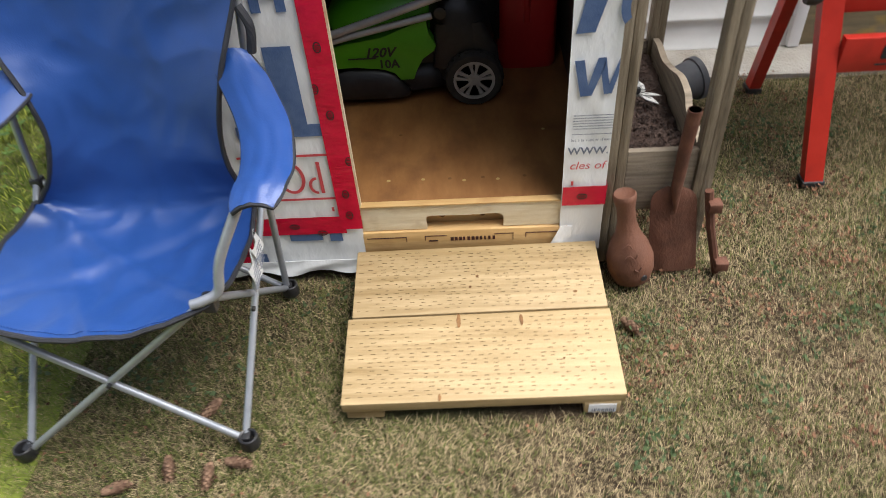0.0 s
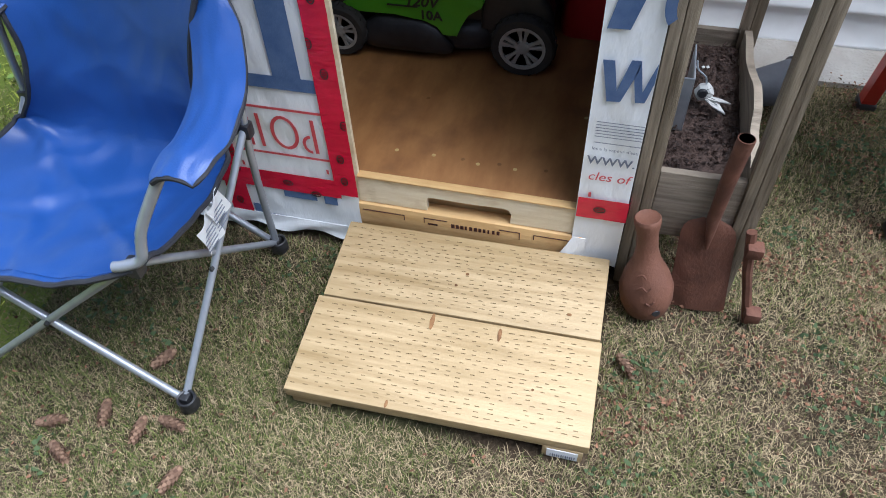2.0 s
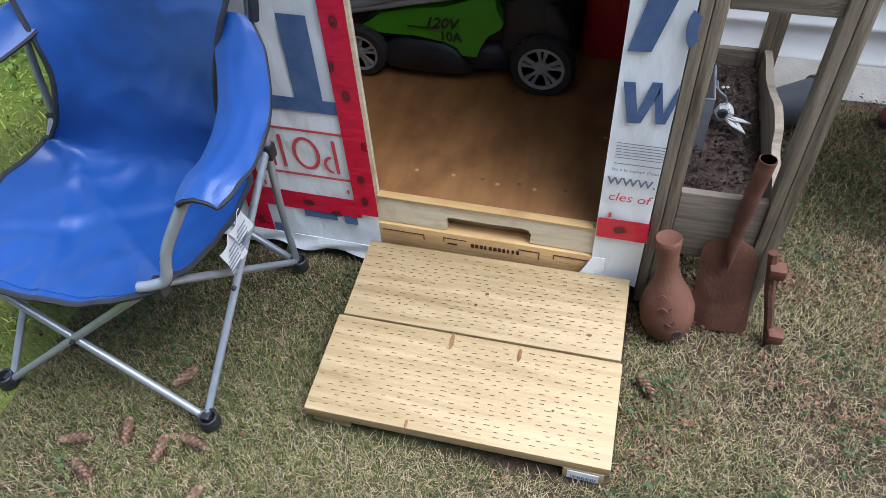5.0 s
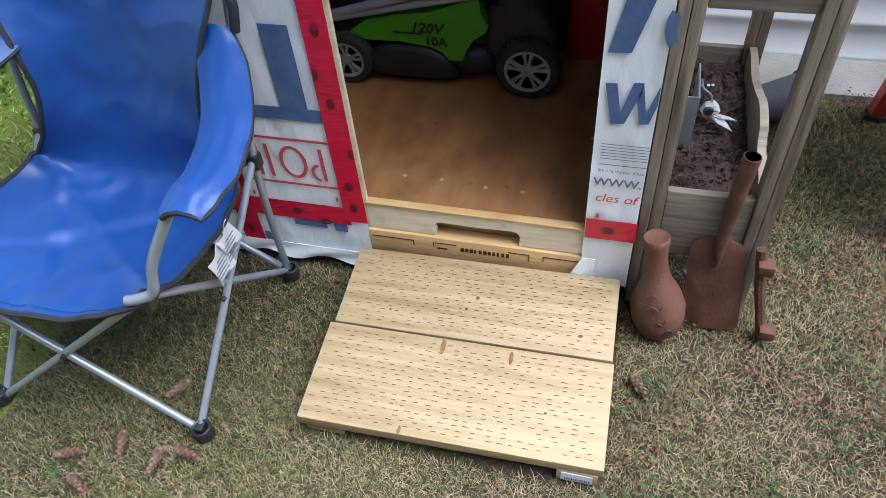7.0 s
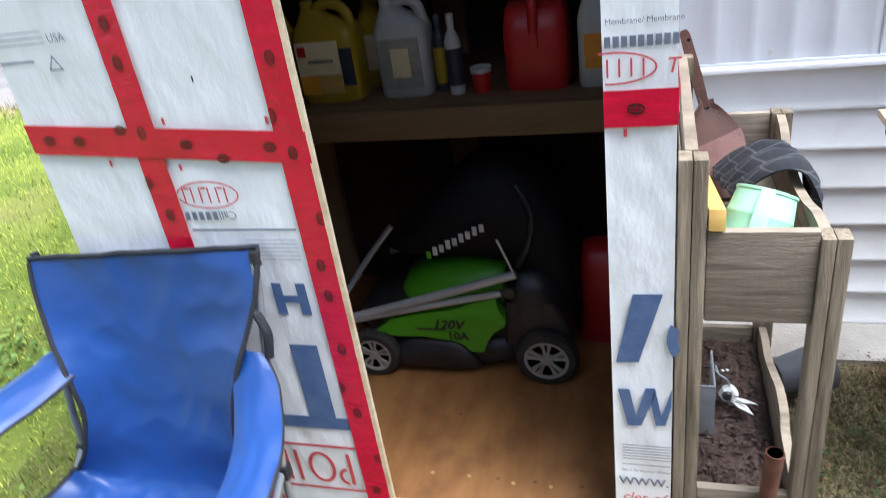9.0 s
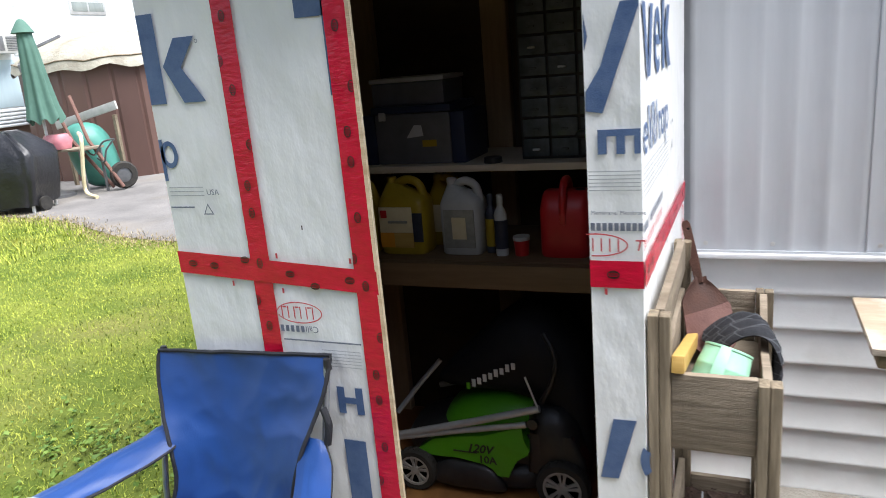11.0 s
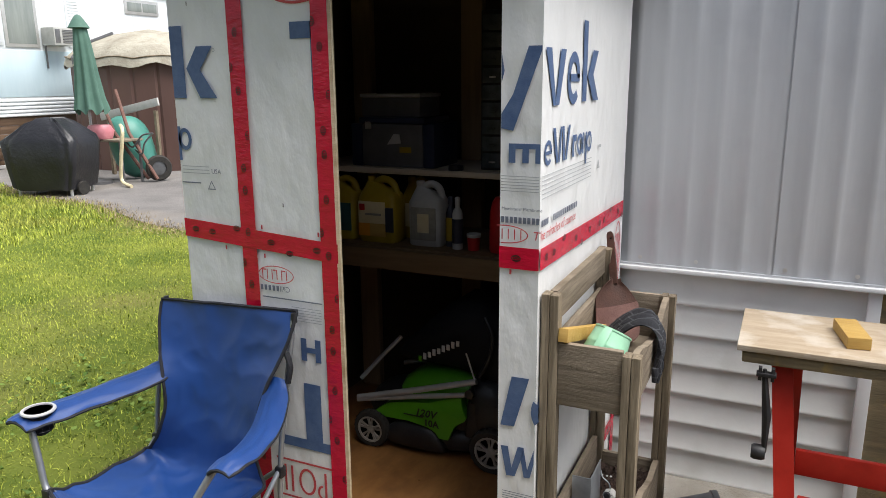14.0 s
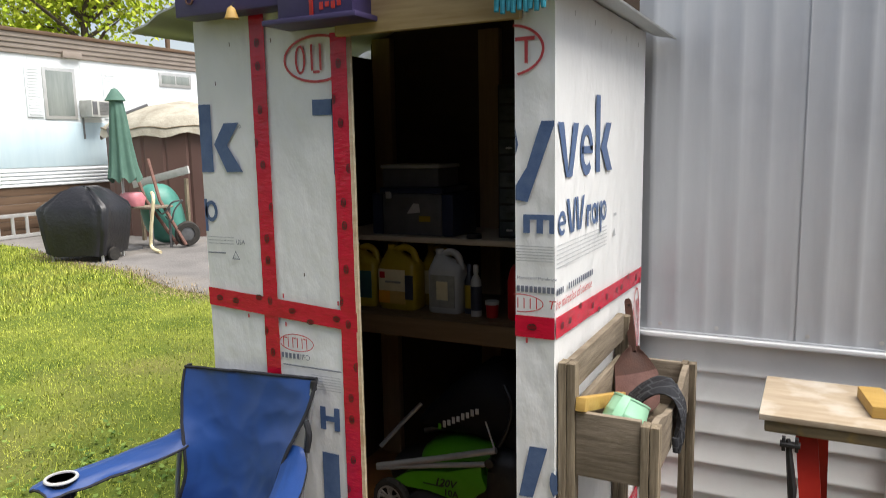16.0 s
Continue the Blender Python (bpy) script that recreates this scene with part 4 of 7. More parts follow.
for y0, y1, z0, z1, x0, x1, turn, seed in ((2.592, 2.837, 0.068, 0.092, 1.118, 1.783, 0.9, 3), (2.841, 3.062, 0.093, 0.115, 1.124, 1.775, 1.0, 4)):
    bm, m, hx, hy = plank(y0, y1, z0, z1, x0, x1, turn)
    board = part("plank", bm, PINE, ramp, "new yellowish treated pine plank with incised slits")
    rng = random.Random(seed)
    bm = bmesh.new()
    rows_n = 19
    for r in range(rows_n):
        v = -hy + 0.012 + (2 * hy - 0.024) * (r + 0.5) / rows_n
        u = -hx + 0.01 + 0.024 * (r % 3)
        while u < hx - 0.02:
            if rng.random() < 0.86:
                w = rng.uniform(0.008, 0.014)
                dv = rng.uniform(-0.0015, 0.0015)
                bm.faces.new([bm.verts.new(m @ Vector(p)) for p in ((u, v + dv, 0.0012), (u + w, v + dv, 0.0012), (u + w, v + dv + 0.0013, 0.0012), (u, v + dv + 0.0013, 0.0012))])
            u += rng.choice((0.024, 0.036, 0.03))
    tagged(part("incised_slit", bm, SHADOW_LINE, board, smooth=None), kind="stuff")
    spots = ((-0.05, hy - 0.02, 0.006, 0.022), (0.107, hy - 0.025, 0.005, 0.018), (-0.1, -hy + 0.01, 0.004, 0.01), (0.2, -0.02, 0.003, 0.003)) if seed == 3 else ((0.0, 0.005, 0.005, 0.004), (-0.02, -0.03, 0.004, 0.004), (0.25, -0.06, 0.006, 0.004), (-0.2, -0.06, 0.003, 0.003))
    for u, v, a, b in spots:
        bm = bmesh.new()
        bm.faces.new([bm.verts.new(m @ Vector((u + a * math.cos(k * 0.524) * rng.uniform(0.8, 1.1), v + b * math.sin(k * 0.524) * rng.uniform(0.8, 1.1), 0.0018))) for k in range(12)])
        part("knot", bm, KNOT, board, smooth=None)
part("block", box(1.125, 1.215, 2.6, 2.84, -0.005, 0.036, 0.003), PINE, ramp, "short timber block")
part("block", box(1.69, 1.775, 2.598, 2.84, -0.005, 0.036, 0.003), PINE, ramp, "short timber block with a white price sticker")
part("sticker", box(1.7, 1.765, 2.5965, 2.5985, 0.0, 0.03, 0), TAG, ramp, "white price sticker")
for k in range(12):
    part("sticker_bar", box(1.708 + 0.0045 * k, 1.7095 + 0.0045 * k + 0.001 * (k % 2), 2.5955, 2.597, 0.004, 0.014, 0), GREY_INK, ramp)
part("block", box(1.13, 1.77, 2.95, 3.04, -0.005, 0.066, 0.003), PINE_EDGE, ramp)

# ---- folding chair ----
chair = thing("folding_chair", (0.65, 2.78, 0), "blue canvas folding camp chair with cup holder on the grass", "chair")
FL, FR, RL, RR = (0.385, 2.52, 0.02), (0.895, 2.535, 0.02), (0.39, 3.02, 0.02), (0.912, 3.02, 0.02)
SL, SR = (0.40, 2.55, 0.475), (0.93, 2.56, 0.475)
BL, BR = (0.40, 2.985, 0.46), (0.955, 2.975, 0.46)
TL, TR = (0.435, 3.056, 0.955), (0.995, 3.04, 0.97)


def toward(a, b, t):
    return tuple(Vector(a).lerp(Vector(b), t))


for a, b in ((FL, SR), (FR, SL), (FR, BR), (RR, SR), (FL, BL), (RL, SL), (RL, BR), (RR, BL)):
    part("leg", tube([a, toward(a, b, 0.5), b], 0.0088), STEEL, chair)
for a, b, c in ((RR, BR, TR), (RL, BL, TL)):
    part("back_post", tube(smooth_line([a, b, c]), 0.009), STEEL, chair)
    part("post_cap", lathe([(0.0, 0.012), (0.009, 0.01), (0.0115, -0.02), (0.0, -0.02)], Matrix.Translation(c)), BLACKP, chair)
for p in (FL, FR, RL, RR):
    out = 0.011 if p[0] > 0.6 else -0.011
    foot = part("foot", lathe([(0.0, -0.02), (0.018, -0.02), (0.023, -0.012), (0.022, 0.02), (0.02, 0.022), (0.0165, 0.02), (0.0155, -0.008), (0.0, -0.008)], Matrix.Translation((p[0] + out, p[1] - 0.006, p[2])), 20), BLACKP, chair, "black plastic foot with a hollow ring")
    part("foot_clip", box(p[0] - 0.014, p[0] + 0.014, p[1] - 0.012, p[1] + 0.012, p[2] - 0.012, p[2] + 0.016, 0.005), BLACKP, foot)
for p in (SL, SR, BL, BR):
    part("joint", box(p[0] - 0.014, p[0] + 0.014, p[1] - 0.014, p[1] + 0.014, p[2] - 0.03, p[2] + 0.008, 0.006), BLACKP, chair)
for a, b in ((FL, SR), (FR, BR)):
    c = toward(a, b, 0.5)
    part("rivet", lathe([(0.0, -0.016), (0.005, -0.016), (0.006, 0.0), (0.005, 0.016), (0.0, 0.016)], Matrix.Translation(c) @ Matrix.Rotation(radians(90), 4, "X"), 8), BLACKP, chair)
# sling: along the seat and up the back (y, z, half width, middle x, sag, wing)
SLING = [(2.55, 0.476, 0.264, 0.668, 0.05, 0.0), (2.6, 0.458, 0.278, 0.668, 0.055, 0.0), (2.70, 0.43, 0.285, 0.668, 0.055, 0.0), (2.82, 0.425, 0.285, 0.668, 0.055, 0.01),
         (2.925, 0.43, 0.266, 0.67, 0.045, 0.015), (2.956, 0.452, 0.238, 0.676, 0.02, 0.03), (2.966, 0.53, 0.206, 0.694, 0.0, 0.045), (2.985, 0.62, 0.195, 0.712, 0.0, 0.06), (3.0, 0.725, 0.212, 0.722, 0.0, 0.06),
         (3.02, 0.805, 0.248, 0.716, 0.0, 0.045), (3.035, 0.89, 0.278, 0.716, 0.0, 0.025), (3.045, 0.972, 0.285, 0.716, 0.0, 0.0)]


def sling_row(v):
    s = v * (len(SLING) - 1)
    i = min(int(s), len(SLING) - 2)
    t = s - i
    p = [SLING[max(i - 1, 0)], SLING[i], SLING[i + 1], SLING[min(i + 2, len(SLING) - 1)]]
    return [0.5 * (2 * b + (c - a) * t + (2 * a - 5 * b + 4 * c - d) * t * t + (3 * b - a - 3 * c + d) * t ** 3) for a, b, c, d in zip(*p)]


def sling_at(u, v):
    y, z, w, xm, sag, wing = sling_row(v)
    s = 2 * u - 1
    fold = 0.007 * noise.noise(Vector((s * 1.6, v * 6, 0.4))) + 0.005 * (0.4 - abs(noise.noise(Vector((s * 1.6 + v * 7, v * 5 - s * 2.2, 2.2)))) * 2)
    fold += 0.006 * math.exp(-((s * 0.5 + v * 3.2 - 0.75) / 0.05) ** 2) - 0.005 * math.exp(-((s * 0.35 - v * 2.6 + 0.62) / 0.06) ** 2) + 0.004 * math.exp(-((s * 0.9 + v * 2.1 - 0.1) / 0.05) ** 2) - 0.004 * abs(noise.noise(Vector((s * 2.5 - v * 4, v * 9 + s * 1.5, 5.1)))) ** 0.6
    back = min(1, max(0, (v - 0.42) / 0.12))
    tilt = 0.022 * s * back
    bow = 0.045 * (1 - s * s) * max(0.0, 1 - v / 0.14)
    return Vector((xm + s * w, y - bow - wing * abs(s) ** 2.5 - fold * back, z - sag * (1 - s * s) + fold * (1 - back) * 1.6 + tilt * (v > 0.4) * (v - 0.4)))


part("seat_and_back", sheet(56, 120, sling_at, thick=0.0022), BLUE, chair, "blue canvas seat and backrest in one sling", smooth=80)
rim_pts = [sling_at(0, k / 60) for k in range(61)] + [sling_at(k / 24, 1) for k in range(1, 25)] + [sling_at(1, 1 - k / 60) for k in range(1, 61)] + [sling_at(1 - k / 24, 0) for k in range(1, 25)]
part("piping", tube(rim_pts, 0.006, 6), PIPING, chair, "black edge binding")
part("seam", tube([sling_at(k / 30, 0.035) + Vector((0, 0, 0.0015)) for k in range(31)], 0.0009, 5), BLUE, chair)


def arm_rest(path, width, lean, name="arm_rest"):
    line = smooth_line(path, 8)
    def at(u, v):
        f = v * (len(line) - 1)
        i = min(int(f), len(line) - 2)
        p = line[i].lerp(line[i + 1], f - i)
        s = 2 * u - 1
        w = width * (1 - 0.25 * max(0, (v - 0.75) / 0.25) ** 2) * (0.75 + 0.25 * min(1, v * 5))
        return p + Vector((s * w / 2 * math.cos(lean), 0.0, s * w / 2 * math.sin(lean) - 0.014 * s * s + 0.004 * noise.noise(Vector((s * 3, v * 8, 1.0)))))
    rest = part(name, sheet(14, 36, at, thick=0.006), BLUE, chair, "blue canvas arm rest", smooth=80)
    edge = [at(0, k / 30) for k in range(31)] + [at(k / 8, 1) for k in range(1, 9)] + [at(1, 1 - k / 30) for k in range(1, 31)]
    part("piping", tube(edge, 0.0055, 6), PIPING, rest)
    return rest, at


right_arm, right_at = arm_rest([(0.952, 2.985, 0.775), (0.985, 2.935, 0.74), (1.04, 2.82, 0.708), (1.064, 2.72, 0.692), (1.062, 2.64, 0.688), (1.056, 2.595, 0.676)], 0.1, 0.12)
left_arm, left_at = arm_rest([(0.485, 2.99, 0.75), (0.455, 2.93, 0.728), (0.405, 2.8, 0.712), (0.365, 2.68, 0.704), (0.332, 2.58, 0.7), (0.322, 2.535, 0.692)], 0.118, -0.1)
part("arm_post", tube(smooth_line([(0.9, 2.545, 0.474), (0.925, 2.55, 0.479), (0.955, 2.56, 0.495), (0.972, 2.575, 0.56), (1.025, 2.61, 0.662)]), 0.0105), STEEL, chair)
part("arm_post", tube(smooth_line([SL, (0.385, 2.552, 0.5), (0.37, 2.556, 0.57), (0.345, 2.56, 0.69)]), 0.0105), STEEL, chair)
c = left_at(0.5, 0.76) + Vector((0.004, 0, 0.011))
holder = part("cup_holder", lathe([(0.041, 0.004), (0.049, 0.004), (0.051, 0.0), (0.049, -0.004), (0.041, -0.004), (0.041, 0.004)], Matrix.Translation(c), 32), PALEP, chair, "grey plastic cup ring with a black mesh pocket")
part("cup_opening", lathe([(0.0, 0.0), (0.0415, 0.0)], Matrix.Translation(c + Vector((0, 0, -0.001))), 24), BLACKP, holder)
part("mesh_pocket", lathe([(0.0405, -0.004), (0.039, -0.04), (0.033, -0.068), (0.02, -0.078), (0.0, -0.08)], Matrix.Translation(c), 24), BAGCLOTH, holder, "black mesh pocket")
for k in range(12):
    a = 2 * math.pi * k / 12
    d = Vector((math.cos(a), math.sin(a), 0))
    part("mesh_strand", tube([c + d * 0.041, c + d * 0.038 + Vector((0, 0, -0.06)), c + d * 0.01 + Vector((0, 0, -0.075))], 0.0011, 5), BLACKP, holder)
for h in (0.02, 0.04, 0.06):
    part("mesh_strand", tube([c + Vector((0.0395 * math.cos(t * 0.2618), 0.0395 * math.sin(t * 0.2618), -h)) for t in range(25)], 0.0012, 5), BLACKP, holder)
part("strap", tube(smooth_line([(0.99, 3.0, 0.86), (1.008, 2.99, 0.82), (1.0, 2.985, 0.765)]), 0.01, 8), PIPING, chair)
for off, drop in ((0.0, 0.1), (0.05, 0.08)):
    tag = part("care_tag", sheet(8, 8, lambda u, v: Vector((0.962 - 0.012 * off - 0.012 * v + 0.006 * math.sin(5 * u + 3 * v), 2.70 + off + 0.062 * u + 0.03 * v, 0.405 + 0.25 * off + 0.012 * u - drop * v)), thick=0.0008), TAG, chair, "white care tag with small print")
    for k in range(6):
        part("tag_line", box(0.9635, 0.9645, 2.715 + off, 2.755 + off + 0.004 * (k % 2), 0.335 + 0.01 * k + 0.25 * off, 0.3375 + 0.01 * k + 0.25 * off, 0), GREY_INK, tag)

# ---- lawn mower in the shed ----
mower = thing("lawn_mower", (1.2, 3.75, 0.245), "green and black electric lawn mower with folded handle on plywood floor", "lawn mower")
FLOOR = 0.245


def wheel(x, y, r, w, out):
    m = Matrix.Translation((x, y, FLOOR + r)) @ Matrix.Rotation(radians(90), 4, "X")
    tyre = part("wheel", lathe([(r * 0.72, -w / 2), (r * 0.93, -w / 2), (r, -w * 0.3), (r, w * 0.3), (r * 0.93, w / 2), (r * 0.72, w / 2), (r * 0.72, -w / 2)], m, 36), RUBBER, mower, "worn black wheel with grey five-spoke rim")
    for k in range(24):
        a = 2 * math.pi * k / 24
        part("tread_block", slab([(-0.004, -w * 0.3), (0.004, -w * 0.2), (0.004, w * 0.3), (-0.004, w * 0.2)], lambda u, v, d, a=a: Vector((x + (r + d) * math.cos(a) - u * math.sin(a), y + v, FLOOR + r + (r + d) * math.sin(a) + u * math.cos(a))), 0.0025), RUBBER, tyre, smooth=None)
    face = y + out * w / 2
    rim = part("rim", lathe([(r * 0.74, w * 0.5), (r * 0.74, w * 0.42), (r * 0.62, w * 0.36), (r * 0.62, w * 0.48), (r * 0.74, w * 0.5)], Matrix.Translation((x, y, FLOOR + r)) @ Matrix.Rotation(radians(90 * (1 if out < 0 else -1)), 4, "X"), 36), RIM, tyre)
    part("rim_back", lathe([(0.0, w * 0.25), (r * 0.66, w * 0.25)], Matrix.Translation((x, y, FLOOR + r)) @ Matrix.Rotation(radians(90 * (1 if out < 0 else -1)), 4, "X"), 24), BLACKP, tyre)
    for k in range(10):
        a = 2 * math.pi * (k // 2) / 5 + 0.3 + (0.2 if k % 2 else -0.2)
        shape = [(0.12 * r, -0.05 * r), (0.4 * r, -0.045 * r), (0.66 * r, -0.085 * r), (0.66 * r, 0.085 * r), (0.4 * r, 0.045 * r), (0.12 * r, 0.05 * r)]
        part("spoke", slab(shape, lambda u, v, d, a=a: Vector((x + u * math.cos(a) - v * math.sin(a), face - out * (0.004 + d), FLOOR + r + u * math.sin(a) + v * math.cos(a))), 0.008), RIM, tyre, smooth=None)
    part("hub", lathe([(0.0, 0.0), (0.1 * r, 0.0), (0.2 * r, -0.003), (0.24 * r, -0.012), (0.0, -0.012)], Matrix.Translation((x, face, FLOOR + r)) @ Matrix.Rotation(radians(90 if out < 0 else -90), 4, "X"), 20), RIM, tyre)


wheel(1.462, 3.585, 0.088, 0.045, -1)
wheel(0.94, 3.585, 0.077, 0.042, -1)
wheel(1.462, 3.985, 0.088, 0.045, 1)
wheel(0.94, 3.985, 0.077, 0.042, 1)


def loft(sections, bm=None, close=True):
    """Rings of equal length, joined in order."""
    out = bm or bmesh.new()
    rings = [[out.verts.new(p) for p in s] for s in sections]
    for a, b in zip(rings, rings[1:]):
        for k in range(len(a)):
            out.faces.new((a[k], a[(k + 1) % len(a)], b[(k + 1) % len(b)], b[k]))
    if close:
        out.faces.new(rings[0])
        out.faces.new(rings[-1][::-1])
    return out


def rounded(cx, cy, hx, hy, z, n=32, power=3.2):
    ring_pts = []
    for k in range(n):
        a = 2 * math.pi * k / n
        c, s = math.cos(a), math.sin(a)
        ring_pts.append(Vector((cx + hx * math.copysign(abs(c) ** (2 / power), c), cy + hy * math.copysign(abs(s) ** (2 / power), s), z)))
    return ring_pts


part("skirt", loft([rounded(1.17, 3.785, 0.25, 0.17, 0.275), rounded(1.17, 3.785, 0.27, 0.185, 0.29), rounded(1.175, 3.785, 0.265, 0.18, 0.33), rounded(1.18, 3.785, 0.23, 0.16, 0.36)]), BLACKP, mower, "black deck skirt", smooth=60)
part("deck", loft([rounded(1.17, 3.785, 0.31, 0.15, 0.345), rounded(1.17, 3.785, 0.32, 0.155, 0.38), rounded(1.18, 3.785, 0.3, 0.145, 0.43), rounded(1.2, 3.785, 0.2, 0.12, 0.47)]), BLACKP, mower, smooth=60)
side_shape = [(0.955, 0.4), (1.01, 0.44), (1.09, 0.458), (1.19, 0.47), (1.29, 0.505), (1.325, 0.515), (1.332, 0.475), (1.352, 0.44), (1.345, 0.425), (1.31, 0.4), (1.29, 0.365), (1.277, 0.333), (1.238, 0.333), (1.222, 0.355), (1.19, 0.37), (1.1, 0.382), (1.05, 0.38), (1.0, 0.38)]
bm = slab(side_shape, lambda u, v, w: Vector((u, 3.59 + 0.2 * max(0, v - 0.43) + w, v)), 0.04)
part("side_panel", bm, GREEN, mower, "bright green side panel", smooth=None)
part("hood", loft([rounded(1.19, 3.79, 0.2, 0.14, 0.44), rounded(1.2, 3.79, 0.18, 0.14, 0.5), rounded(1.22, 3.79, 0.15, 0.12, 0.535), rounded(1.24, 3.79, 0.11, 0.085, 0.562), rounded(1.24, 3.79, 0.05, 0.04, 0.57)]), GREEN, mower, "bright green motor hood", smooth=60)
part("side_guard", loft([rounded(1.13, 3.61, 0.13, 0.022, 0.27, 24), rounded(1.13, 3.6, 0.135, 0.026, 0.295, 24), rounded(1.12, 3.605, 0.105, 0.024, 0.345, 24), rounded(1.12, 3.615, 0.06, 0.014, 0.372, 24)]), BLACKP, mower, smooth=60)
part("rear_housing", loft([rounded(1.43, 3.77, 0.09, 0.17, 0.31), rounded(1.43, 3.77, 0.1, 0.18, 0.42), rounded(1.42, 3.77, 0.09, 0.17, 0.53), rounded(1.41, 3.77, 0.06, 0.14, 0.58)]), BLACKP, mower, smooth=60)
part("wheel_arch", loft([rounded(1.44, 3.612, 0.1, 0.018, 0.36, 24), rounded(1.44, 3.612, 0.095, 0.02, 0.42, 24), rounded(1.42, 3.62, 0.07, 0.02, 0.5, 24)]), BLACKP, mower, smooth=60)
part("handle_bar", tube([(1.392, 3.6, 0.594), (1.15, 3.59, 0.522), (0.88, 3.582, 0.445)], 0.0125, 10), BAR_METAL, mower, "folded silver handle tube")
part("handle_bar", tube([(1.345, 3.603, 0.53), (1.12, 3.592, 0.487), (0.88, 3.58, 0.437)], 0.0105, 10), BAR_METAL, mower, "folded silver handle tube")
part("handle_bar", tube([(1.392, 3.98, 0.594), (1.15, 3.985, 0.522), (0.88, 3.985, 0.445)], 0.0125, 10), BAR_METAL, mower)
part("handle_tube", tube([(0.86, 3.64, 0.5), (0.93, 3.7, 0.59), (1.0, 3.74, 0.67)], 0.009, 8), STEEL, mower)
part("support_rod", tube([(1.385, 3.6, 0.6), (1.35, 3.6, 0.7)], 0.0035, 6), PALEP, mower)
part("knob", lathe([(0.0, 0.0), (0.016, 0.0), (0.018, 0.02), (0.0, 0.024)], Matrix.Translation((1.37, 3.6, 0.545)) @ Matrix.Rotation(radians(90), 4, "X"), 16), BLACKP, mower)
# collecting bag, slumped over the hood
BAG = [(0.99, 0.6, 0.02, 0.06), (1.04, 0.625, 0.05, 0.1), (1.12, 0.665, 0.085, 0.14), (1.2, 0.7, 0.12, 0.155), (1.28, 0.725, 0.15, 0.16), (1.36, 0.72, 0.165, 0.16), (1.43, 0.67, 0.175, 0.155), (1.49, 0.6, 0.17, 0.15), (1.53, 0.52, 0.15, 0.14), (1.545, 0.47, 0.1, 0.11)]
secs = []
for x, z, hz, hy in BAG:
    ring_pts = []
    for k in range(28):
        a = 2 * math.pi * k / 28
        f = 1 + 0.05 * noise.noise(Vector((x * 9, a * 1.3, 3))) + 0.05 * abs(noise.noise(Vector((x * 16, a * 2.6, 8))))
        ring_pts.append(Vector((x, 3.80 + hy * f * math.copysign(abs(math.cos(a)) ** 0.75, math.cos(a)), z + hz * f * math.copysign(abs(math.sin(a)) ** 0.8, math.sin(a)))))
    secs.append(ring_pts)
bag = part("grass_bag", loft(secs), BAGCLOTH, mower, "black cloth grass bag with pale print", smooth=70)
part("bag_frame", tube(smooth_line([(1.39, 3.63, 0.6), (1.43, 3.63, 0.68), (1.44, 3.64, 0.76), (1.4, 3.66, 0.83)]), 0.009, 8), BLACKP, mower)
for k in range(9):
    u = 1.14 + 0.02 * k
    part("bag_print", box(u, u + 0.013, 3.618 + 0.0, 3.622, 0.63 + 0.0105 * k, 0.652 + 0.0105 * k + 0.004 * (k % 2), 0.001), GREEN if k < 1 else PALEP, bag)
lettering("120V", 0.043, front_pose(1.135, 0.415, 3.586), BLACKP, mower, shear=0.3, bold=0.0012)
lettering("10A", 0.038, front_pose(1.175, 0.378, 3.586), BLACKP, mower, bold=0.0012)
part("underline", box(1.085, 1.17, 3.5865, 3.5895, 0.409, 0.4125, 0), BLACKP, mower)


# ---- red fuel can on the shed floor ----
def fuel_can(name, x, y, z, hx, hy, h, label, handle=True):
    can = thing(name, (x, y, z), label, "fuel can")
    part("body", loft([rounded(x, y, hx * 0.94, hy * 0.94, z, power=5), rounded(x, y, hx, hy, z + 0.01, power=5), rounded(x, y, hx, hy, z + h * 0.62, power=5), rounded(x, y, hx * 0.93, hy * 0.7, z + h * 0.8, power=5), rounded(x, y, hx * 0.85, hy * 0.45, z + h * 0.86, power=4)]), RED_PLASTIC, can, smooth=50)
    part("handle", tube(smooth_line([(x, y - hy * 0.95, z + h * 0.6), (x, y - hy * 0.8, z + h * 0.86), (x, y - hy * 0.4, z + h * 0.99), (x, y + hy * 0.3, z + h * 0.97), (x, y + hy * 0.8, z + h * 0.72)]), 0.0125, 10), RED_PLASTIC, can)
    part("front_rib", box(x - 0.01, x + 0.01, y - hy - 0.005, y - hy + 0.01, z + h * 0.45, z + h * 0.64, 0.004), RED_PLASTIC, can)
    part("cap", lathe([(0.018, 0.0), (0.018, 0.025), (0.015, 0.03), (0.0, 0.03)], Matrix.Translation((x + hx * 0.55, y, z + h * 0.74)), 14), BLACKP, can)
    return can


fuel_can("fuel_can", 1.635, 3.86, 0.245, 0.1, 0.085, 0.36, "red plastic fuel can standing on the shed floor")
fuel_can("fuel_can", 1.473, 3.76, 1.071, 0.079, 0.07, 0.235, "red plastic fuel can standing on the shelf")


